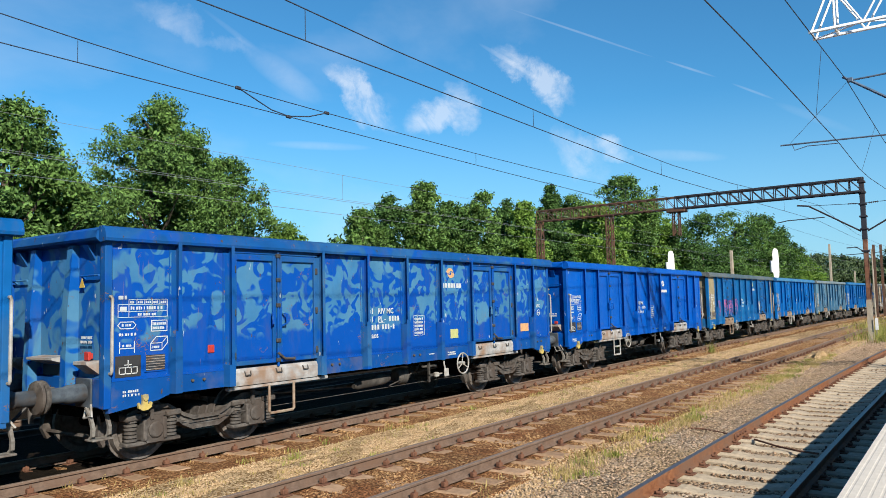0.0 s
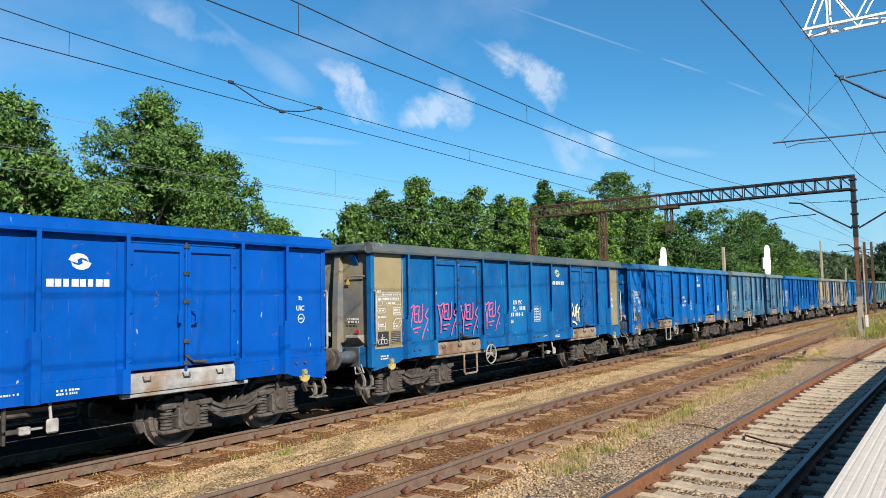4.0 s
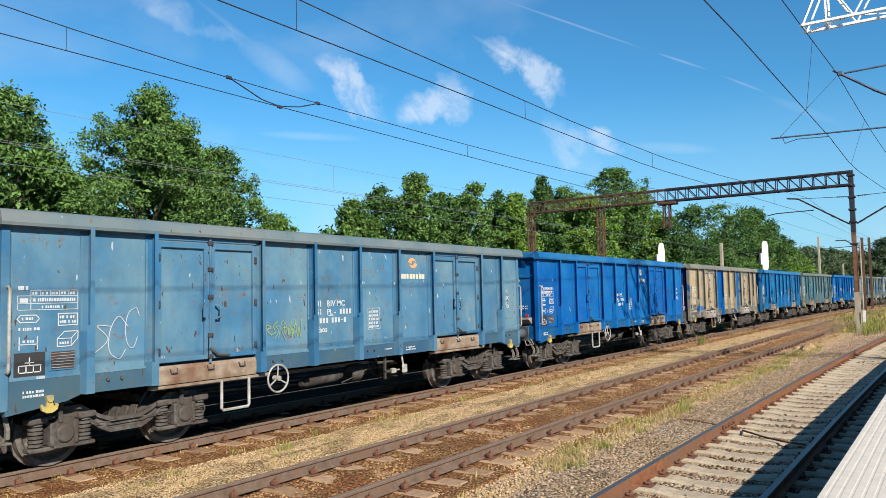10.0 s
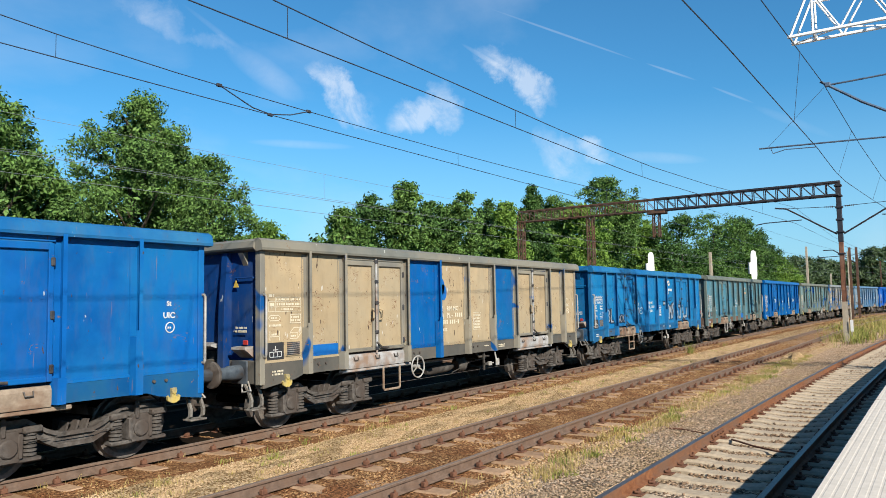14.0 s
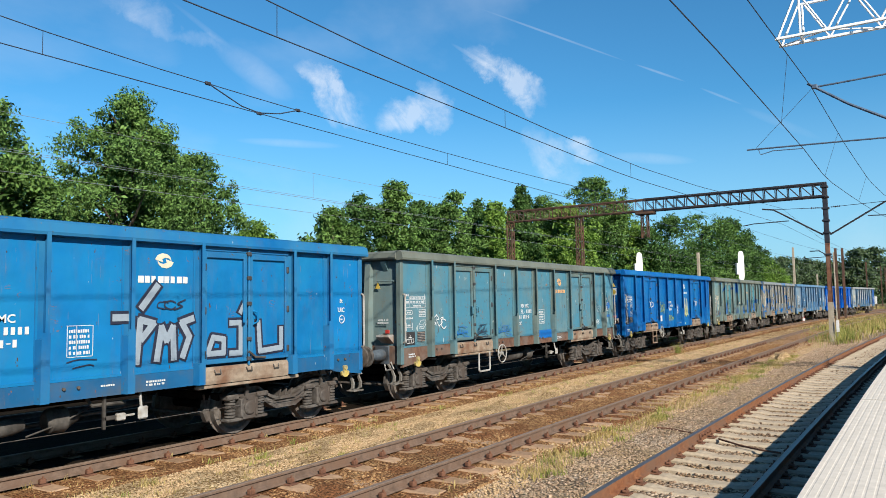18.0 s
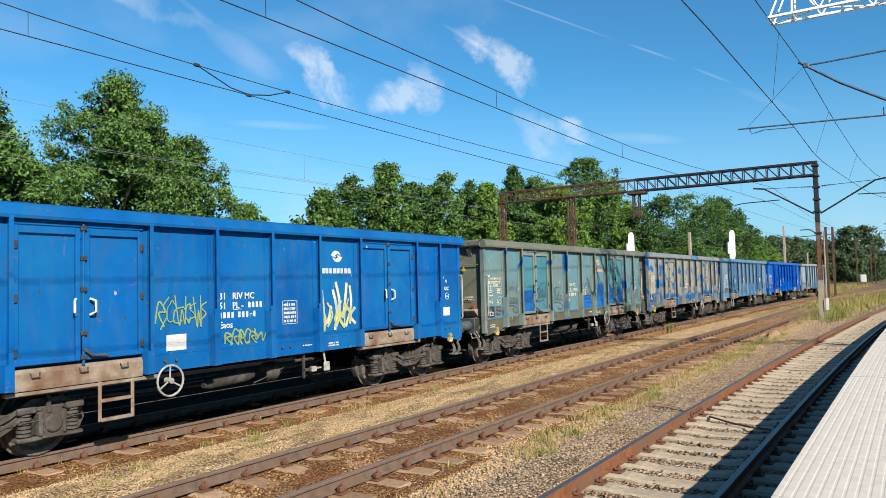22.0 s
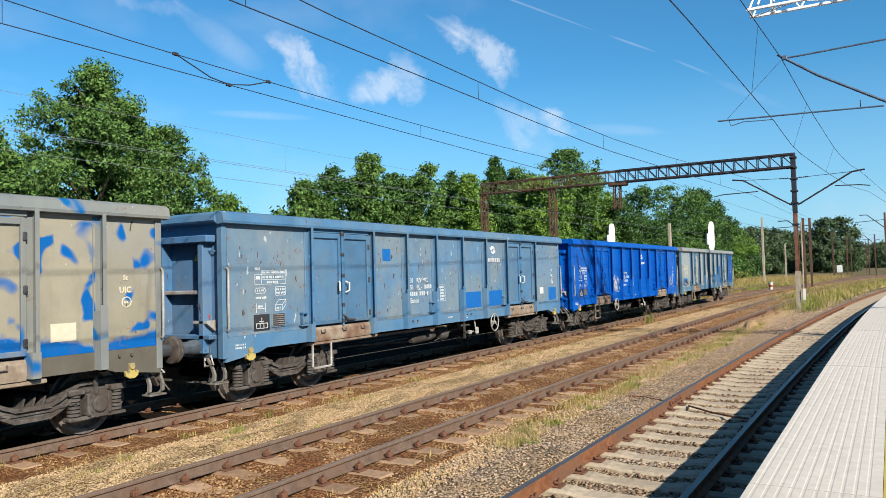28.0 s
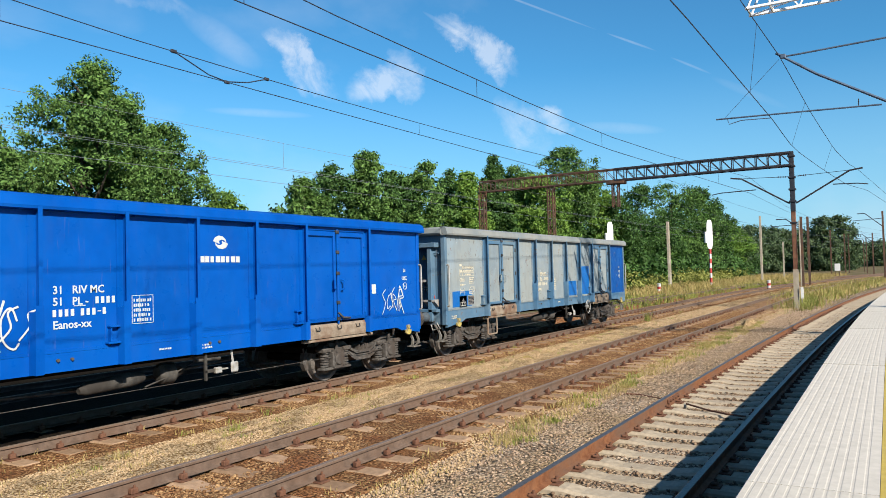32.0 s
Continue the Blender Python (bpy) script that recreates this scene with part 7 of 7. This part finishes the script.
w = car(SHORT_B, dict(main=p, frame=p, sill=P_("azure_sill", (0.01, 0.17, 0.5), fade=(0.3, 0.21, 0.14), fade_to=0.42, rust=0.7, seed=61), rim=P_("azure_rim", (0.02, 0.2, 0.56), fade=(0.1, 0.32, 0.55), fade_to=0.5, seed=12)), "blue open wagon with rusty door sills")
lettering(w, SHORT_B, "Eaos")
emblem(w, X_(SHORT_B, 8.04), 2.85, M_WHITE, M_WHITE)
bars("paper_label", [(X_(SHORT_B, 11.1), 1.4, 0.34, 0.24)], M_WHITE, w)
# 5
p = P_("grey_blue", (0.1, 0.29, 0.5), fade=(0.23, 0.41, 0.52), fade_to=0.42, rust=0.35, scratch=0.9, dirt=0.5, seed=13)
f = P_("grey_blue_frame", (0.06, 0.24, 0.47), fade=(0.17, 0.33, 0.46), fade_to=0.4, rust=0.4, seed=14)
w = car(SHORT, dict(main=p, frame=f, sill=P_("grey_sill", (0.1, 0.2, 0.27), fade=(0.06, 0.16, 0.3), fade_to=0.4, rust=0.5, seed=15), rim=P_("grey_rim", (0.2, 0.3, 0.36), fade=(0.28, 0.33, 0.34), fade_to=0.5, seed=16), end=P_("grey_end", (0.16, 0.26, 0.36), fade=(0.24, 0.32, 0.36), fade_to=0.4, seed=17)), "faded grey-blue open wagon with scratched panels")
lettering(w, SHORT, "Eaos")
emblem(w, X_(SHORT, 8.2), 2.85, M_ORANGE, M_SPRAYCREAM)
scrawl(w, X_(SHORT, 1.15), 1.4, 0.6, 0.6, M_MARK, 320, 3, 0.01)
scrawl(w, X_(SHORT, 4.1), 1.5, 0.8, 0.26, M_SPRAYOLIVE, 321, 8, 0.014)
# 6
p = P_("blue_mid", (0.005, 0.165, 0.6), fade=(0.012, 0.23, 0.64), fade_to=0.4, rust=0.1, scratch=0.05, seed=18)
w = car(SHORT_B, dict(main=p, frame=p, sill=P_("grey_blue_sill", (0.008, 0.135, 0.414), fade=(0.032, 0.176, 0.345), fade_to=0.4, rust=0.4, seed=19), rim=P_("blue_rim", (0.012, 0.18, 0.52), fade=(0.05, 0.27, 0.56), fade_to=0.4, seed=20)), "blue open wagon with rusty tan door sills")
lettering(w, SHORT_B, "Eaos", M_WHITE)
emblem(w, X_(SHORT_B, 8.04), 2.85, M_SPRAYCREAM, M_WHITE)
# 7
p = P_("tan_paint", (0.68, 0.53, 0.33), fade=(0.6, 0.5, 0.34), fade_to=0.4, rust=0.5, scratch=1.0, dirt=0.45, seed=21)
f = P_("olive_frame", (0.32, 0.31, 0.28), fade=(0.46, 0.42, 0.33), fade_to=0.45, patch=(0.01, 0.13, 0.44), patch_at=0.64, rust=0.5, seed=22)
bl = P_("blue_panel", (0.0032, 0.149, 0.529), fade=(0.008, 0.189, 0.529), rust=0.2, seed=23)
w = car(SHORT, dict(main=p, frame=f, sill=P_("grey_dirty_sill", (0.15, 0.15, 0.14), fade=(0.22, 0.2, 0.17), fade_to=0.4, rust=0.6, seed=24), end=P_("deep_blue_end", (0.008, 0.07, 0.3), fade=(0.12, 0.16, 0.2), fade_to=0.25, seed=25), panels={3: bl, 6: bl}, posts={3: bl}, rim=P_("pale_rim", (0.27, 0.29, 0.27), fade=(0.36, 0.34, 0.28), fade_to=0.5, seed=26), doorsill=M_GREYSILL, step=ME_STEP_TAN, latch=M_GREYSILL), "tan open wagon with two blue panels and scratched paint")
lettering(w, SHORT, "Eaos", M_SPRAYCREAM)
bars("touch_up", [(X_(SHORT, 1.09), 1.26, 0.78, 0.2)], M_BLUETOUCH, w, SIDE - 0.003)
g = Geo()
for cx, cz, r in ((5.36, 2.55, 0.14), (5.45, 2.42, 0.13)):
    g.prism([(X_(SHORT, cx) + r * math.cos(a * 0.42), cz + 1.4 * r * math.sin(a * 0.42)) for a in range(15)], "y", SIDE - 0.006, SIDE - 0.002)
part("touch_up", g, M_BLUETOUCH, w)
# 8
p = P_("azure_graffiti", (0.0101, 0.254, 0.656), fade=(0.0168, 0.302, 0.668), fade_to=0.4, rust=0.2, scratch=0.2, seed=27)
w = car(SHORT, dict(main=p, frame=P_("azure_frame", (0.0118, 0.205, 0.559), fade=(0.042, 0.266, 0.547), seed=28), sill=P_("dirty_blue_sill", (0.02, 0.16, 0.38), fade=(0.14, 0.16, 0.17), fade_to=0.3, rust=0.6, seed=29), step=ME_LADDER_TAN, doorsill=M_TAN), "azure open wagon with silver block graffiti")
lettering(w, SHORT, "Eaos", M_WHITE)
emblem(w, X_(SHORT, 8.2), 2.85, M_SPRAYCREAM, M_WHITE)
for body, s, size in (("BL", 1.14, 0.66), ("ACK", 2.08, 0.35)):
    y = SIDE - 0.014 if body == "BL" else SIDE - 0.05
    word("graffiti", body, size, X_(SHORT, s), 1.42, M_SPRAYDARK, w, y, "dark rim of sprayed block letters", 0.05, 0.032 if body == "BL" else 0.026)
    word("graffiti", body, size, X_(SHORT, s), 1.42, M_SPRAYSILVER, w, y - 0.004, "silver sprayed block letters", 0.05, -0.002)
rimmed_tag(w, BLOCK_TAG_A, X_(SHORT, 7.72), 1.38, 0.98, 0.98, 0.185, 0.1)
rimmed_tag(w, BLOCK_TAG_B, X_(SHORT, 8.92), 1.34, 1.75, 0.84, 0.17, 0.09)
scrawl(w, X_(SHORT, 8.1), 2.12, 0.42, 0.14, M_SPRAYDARK, 337, 3, 0.02)
tag_strokes(w, LOOP_TAG, X_(SHORT, 4.12), 1.58, 0.76, 0.5, M_SPRAYWHITE, 0.026, label="white looped sprayed tag")
tag_strokes(w, [[(0.0, 0.5), (0.3, 0.9), (0.7, 0.75), (1.0, 0.35)], [(0.1, 0.35), (0.4, 0.6), (0.8, 0.2)], [(0.2, -0.4), (0.3, 0.0), (0.34, -0.5)]], X_(SHORT, 3.05), 1.62, 0.8, 0.24, M_SPRAYDARK, 0.018, SIDE - 0.03)
tag_strokes(w, [[(0.0, 0.6), (0.4, 0.8), (1.0, 0.7)], [(0.2, 0.1), (0.7, 0.3), (0.9, 0.2)]], X_(SHORT, 6.72), 1.36, 0.42, 0.16, M_SPRAYDARK, 0.016)
# 9
p = P_("teal_grey", (0.225, 0.35, 0.37), fade=(0.1, 0.33, 0.47), fade_to=0.62, rust=0.4, scratch=0.8, dirt=0.5, seed=31)
f = P_("teal_frame", (0.2, 0.27, 0.26), fade=(0.11, 0.32, 0.42), fade_to=0.35, rust=0.6, seed=32)
w = car(SHORT, dict(main=p, frame=f, sill=M_RUSTSILL, end=P_("teal_end", (0.26, 0.34, 0.33), fade=(0.2, 0.36, 0.42), fade_to=0.4, rust=0.5, seed=33), rim=P_("green_grey_rim", (0.2, 0.23, 0.2), fade=(0.26, 0.29, 0.25), fade_to=0.5, seed=34)), "faded grey-green open wagon with rusty brown sills")
lettering(w, SHORT, "Eaos")
emblem(w, X_(SHORT, 8.2), 2.75, M_ORANGE, M_ORANGE)
scrawl(w, X_(SHORT, 1.15), 1.6, 0.55, 0.28, M_SPRAYWHITE, 340, 4, 0.022)
cursive(w, X_(SHORT, 3.1), 1.3, 0.55, 0.34, M_SPRAYDARK, 341, 4, 0.018, SIDE - 0.045)
cursive(w, X_(SHORT, 2.1), 1.33, 0.6, 0.28, M_BLUETOUCH, 342, 5, 0.014, SIDE - 0.045)
cursive(w, X_(SHORT, 4.2), 1.28, 0.8, 0.3, M_BLUETOUCH, 343, 7, 0.011)
tag_strokes(w, LOOP_TAG, X_(SHORT, 10.92), 1.72, 0.66, 0.44, M_MARK, 0.011, label="thin white sprayed doodle")
scrawl(w, X_(SHORT, 11.0), 1.36, 0.4, 0.16, M_SPRAYWHITE, 344, 4, 0.024)
g = Geo().prism([(X_(SHORT, 12.3) + 0.17 * math.cos(a * 0.42), 2.0 + 0.12 * math.sin(a * 0.42)) for a in range(15)], "y", SIDE - 0.006, SIDE - 0.002)
part("touch_up", g, M_BLUETOUCH, w)
bars("touch_up", [(X_(SHORT, 12.16), 1.6, 0.3, 0.07)], M_BLUETOUCH, w)
bars("touch_up", [(X_(SHORT, 6.5), 1.1, 1.0, 0.24)], M_BLUETOUCH, w, SIDE - 0.024)
# 10
p = P_("blue_tagged", (0.005, 0.17, 0.58), fade=(0.012, 0.225, 0.6), fade_to=0.4, rust=0.3, scratch=0.15, seed=35)
w = car(SHORT, dict(main=p, frame=p, sill=p, doorsill=M_TAN, step=ME_LADDER_TAN, handle=M_WHITE), "blue open wagon with rust spots and yellow sprayed tags")
lettering(w, SHORT, "Eaos", M_WHITE)
emblem(w, X_(SHORT, 8.2), 2.75, M_WHITE, M_MARK)
scrawl(w, X_(SHORT, 4.1), 1.6, 0.95, 0.45, M_SPRAYOLIVE, 350, 9, 0.022)
scrawl(w, X_(SHORT, 5.4), 1.22, 0.8, 0.3, M_SPRAYOLIVE, 351, 6, 0.03)
drips(w, X_(SHORT, 7.75), 1.3, 0.9, 0.95, M_FADEDYEL, 352, 9, SIDE - 0.008)
drips(w, X_(SHORT, 7.8), 1.25, 0.8, 0.7, M_SPRAYYEL, 353, 7, SIDE - 0.018)
bars("paper_label", [(X_(SHORT, 4.3), 1.26, 0.36, 0.24), (X_(SHORT, 12.0), 1.42, 0.3, 0.2)], M_WHITE, w)
ew = next(c for c in w.children if c.name.startswith("end_wall"))
plate = part("notice_plate", Geo().soft(-6.44, -6.425, -1.12, -0.9, 2.36, 2.62, 0.006), M_SPRAYWHITE, ew, "pale notice plate on the wagon end")
part("disc", Geo().tube([(-6.45, -1.01, 2.48), (-6.44, -1.01, 2.48)], 0.095, 18), M_YELLOW, plate, "round yellow sticker")
part("warning_plate", Geo().prism([(-1.09, 2.68), (-0.93, 2.68), (-1.01, 2.82)], "x", -6.44, -6.43), M_YELLOW, ew, "small yellow warning triangle")
# 11
p = P_("pale_teal", (0.266, 0.35, 0.328), fade=(0.178, 0.395, 0.476), fade_to=0.5, rust=0.35, scratch=0.9, dirt=0.5, seed=36)
f = P_("olive_grey_frame", (0.2, 0.3, 0.3), fade=(0.32, 0.39, 0.35), fade_to=0.5, patch=(0.008, 0.13, 0.46), patch_at=0.66, rust=0.4, seed=37)
teal = P_("sky_teal_door", (0.09, 0.33, 0.42), fade=(0.12, 0.35, 0.42), rust=0.2, seed=38)
w = car(SHORT, dict(main=p, frame=f, sill=P_("olive_sill", (0.16, 0.16, 0.12), fade=(0.22, 0.24, 0.18), fade_to=0.4, rust=0.6, seed=39), door=teal, rim=P_("olive_rim", (0.2, 0.22, 0.17), fade=(0.27, 0.28, 0.22), fade_to=0.5, seed=40), end=P_("olive_end", (0.26, 0.28, 0.21), fade=(0.34, 0.37, 0.3), fade_to=0.4, rust=0.4, seed=41), step=ME_LADDER_TAN, wheel_at=X_(SHORT, 8.7)), "pale grey-green open wagon with blue touched-up patches and dark tags")
lettering(w, SHORT, "Eaos", M_SPRAYCREAM)
emblem(w, X_(SHORT, 8.2), 2.8, M_ORANGE, M_ORANGE)
bars("touch_up", [(X_(SHORT, 2.12), 1.34, 0.74, 0.6), (X_(SHORT, 6.5), 1.26, 0.95, 0.42), (X_(SHORT, 7.7), 1.26, 0.95, 0.8), (X_(SHORT, 8.95), 1.34, 0.7, 0.55), (X_(SHORT, 9.98), 1.34, 0.68, 0.55)], M_BLUETOUCH, w, SIDE - 0.012)
for j, s in enumerate((1.1, 2.15, 3.1, 4.05, 6.52, 7.72, 8.95, 9.95, 10.9, 11.85)):
    wide = (0.8, 0.72, 0.72, 0.95, 0.95, 0.95, 0.7, 0.7, 0.78, 0.75)[j]
    cursive(w, X_(SHORT, s), 1.32 + 0.06 * (j % 3), wide, 0.72, M_SPRAYDARK, 360 + j, 4 + j % 3, 0.014, SIDE - 0.045 if j in (1, 2, 6, 7) else SIDE - 0.02)
# 12
p = P_("putty_patched", (0.5, 0.46, 0.355), fade=(0.46, 0.46, 0.42), fade_to=0.4, patch=(0.006, 0.18, 0.62), patch_at=0.6, patch_scale=2.4, patch_twist=0.5, patch_low=1.5, rust=0.3, scratch=0.2, seed=42)
f = P_("grey_frame", (0.3, 0.338, 0.35), fade=(0.375, 0.388, 0.362), fade_to=0.5, patch=(0.01, 0.2, 0.58), patch_at=0.6, rust=0.4, seed=43)
w = car(SHORT, dict(main=p, frame=f, sill=P_("putty_sill", (0.26, 0.25, 0.21), fade=(0.17, 0.15, 0.12), fade_to=0.4, rust=0.6, seed=44), end=P_("putty_end", (0.3, 0.31, 0.29), fade=(0.4, 0.4, 0.36), fade_to=0.4, seed=45), step=ME_LADDER_TAN, wheel_at=X_(SHORT, 8.7)), "putty-coloured open wagon blotched with bright blue paint")
lettering(w, SHORT, "Eaos", M_SPRAYCREAM)
emblem(w, X_(SHORT, 8.2), 2.85, M_ORANGE, M_ORANGE)
word("lettering", "LASER", 0.26, X_(SHORT, 1.1), 1.42, M_SPRAYDARK, w, label="dark sprayed word", lean=0.2)
bars("paper_label", [(X_(SHORT, 11.05), 1.4, 0.36, 0.24)], M_SPRAYCREAM, w)
# 13
p = P_("steel_blue", (0.17, 0.35, 0.57), fade=(0.3, 0.4, 0.48), fade_to=0.5, rust=0.4, scratch=1.1, dirt=0.45, seed=46)
f = P_("steel_blue_frame", (0.12, 0.3, 0.54), fade=(0.22, 0.36, 0.5), fade_to=0.4, rust=0.3, seed=47)
w = car(LONG, dict(main=p, frame=f, sill=f, door=P_("steel_blue_door", (0.129, 0.289, 0.502), fade=(0.198, 0.319, 0.441), fade_to=0.4, rust=0.4, scratch=0.5, seed=48), end=P_("steel_blue_end", (0.12, 0.3, 0.58), fade=(0.24, 0.36, 0.52), fade_to=0.4, seed=49), handle=M_WHITE, wheel_at=X_(LONG, 9.6)), "long faded steel-blue open wagon with scratched panels")
lettering(w, LONG, "Eanos", M_SPRAYWHITE)
emblem(w, X_(LONG, 9.75), 2.82, M_WHITE, M_WHITE)
bars("touch_up", [(X_(LONG, 4.5), 2.5, 0.3, 0.26), (X_(LONG, 8.0), 1.28, 1.0, 0.42), (X_(LONG, 9.3), 1.28, 0.95, 0.42), (X_(LONG, 13.6), 1.28, 0.6, 0.4)], M_BLUETOUCH, w, SIDE - 0.003)
bars("paper_label", [(X_(LONG, 12.9), 1.5, 0.28, 0.2)], M_WHITE, w)
# 14
p = P_("vivid_blue", (0.0015, 0.138, 0.7), fade=(0.003, 0.16, 0.75), fade_to=0.4, rust=0.0, scratch=0.0, dirt=0.1, rough=0.3, seed=50)
w = car(LONG, dict(main=p, frame=p, sill=p, step=ME_LADDER_TAN, wheel_at=X_(LONG, 4.55), latch=p, hinge=p), "long freshly painted vivid blue open wagon")
lettering(w, LONG, "Eanos-xx", M_SPRAYWHITE)
emblem(w, X_(LONG, 8.45), 2.75, M_WHITE, M_WHITE)
scrawl(w, X_(LONG, 4.2), 1.35, 1.0, 0.6, M_WHITE, 380, 8, 0.028)
scrawl(w, X_(LONG, 13.0), 1.3, 0.75, 0.55, M_SPRAYWHITE, 381, 6, 0.02)
bars("paper_label", [(X_(LONG, 12.6), 1.75, 0.17, 0.2)], M_WHITE, w)
# 15
p = P_("grey_white", (0.407, 0.506, 0.578), fade=(0.5, 0.539, 0.527), fade_to=0.5, rust=0.45, scratch=0.6, dirt=0.5, seed=51)
f = P_("soft_blue_frame", (0.12, 0.28, 0.48), fade=(0.24, 0.36, 0.46), fade_to=0.4, rust=0.3, seed=52)
bl = P_("blue_last_panel", (0.0024, 0.135, 0.575), rust=0.1, seed=53)
w = car(LONG, dict(main=p, frame=f, sill=f, end=f, panels={8: bl}, rim=P_("white_grey_rim", (0.36, 0.42, 0.44), fade=(0.45, 0.46, 0.44), fade_to=0.5, seed=54), step=ME_STEP_TAN, wheel_at=X_(LONG, 9.9)), "long grey-white open wagon with blue posts and last panel")
lettering(w, LONG, "Eanos", M_SPRAYCREAM)
bars("touch_up", [(X_(LONG, 0.3), 1.28, 1.0, 0.4), (X_(LONG, 8.0), 1.28, 1.0, 0.5), (X_(LONG, 9.3), 1.28, 1.0, 1.0)], M_BLUETOUCH, w, SIDE - 0.003)
part("tail_lamp", Geo().soft(7.3, 7.42, -1.2, -1.05, 1.5, 1.75, 0.02), M_RED, w)


# ---- movement ----
def travel(t):
    """How far the train has gone, in metres, counted from 19 s."""
    d = t - 19.0
    # small corrections over time that fit the wagons to the camera's view
    view_fix = float(np.interp(t, (0, 2, 6, 13, 17, 19, 23, 30, 32), (-0.1, -0.15, -0.13, -0.09, -0.02, -0.03, -0.1, -0.1, -0.07)))
    return 0.022 + view_fix + 6.0257 * d + 0.00493 * d * d - 0.000263 * d ** 3


STARTS = [6.957 + (k - 9) * 14.04 if k <= 13 else 6.957 + 4 * 14.04 + (k - 13) * 15.74 for k in range(16)]
# per-wagon shifts, fitted so ends and posts line up in the camera's view
FIT_SHIFT = (0.0, 0.0, -0.05, 0.04, 0.0, -0.08, -0.18, -0.18, -0.11, 0.0, -0.04, -0.02, -0.02, -0.02, -0.06, -0.06)


def wagon_pose(k, t):
    spec = fleet[k][0]
    x = STARTS[k] + FIT_SHIFT[k] + spec["half"] - travel(t)
    a, b = x - spec["pivot"], x + spec["pivot"]
    ya, yb = mid_a(a), mid_a(b)
    return pose(x, (ya + yb) / 2, 0, 0, 0, math.degrees(math.atan2(yb - ya, b - a)))


def motions():
    for k, (spec, w, wheels) in enumerate(fleet):
        walk(w, [(t, wagon_pose(k, t)) for t in range(33)])
        for j, ws in enumerate(wheels):
            x = ws.location.x
            walk(ws, [(i * 0.1, pose(x, 0, 0.46, 0, -math.degrees(travel(i * 0.1) / 0.46) + 40 * j, 0)) for i in range(321)])


motions()
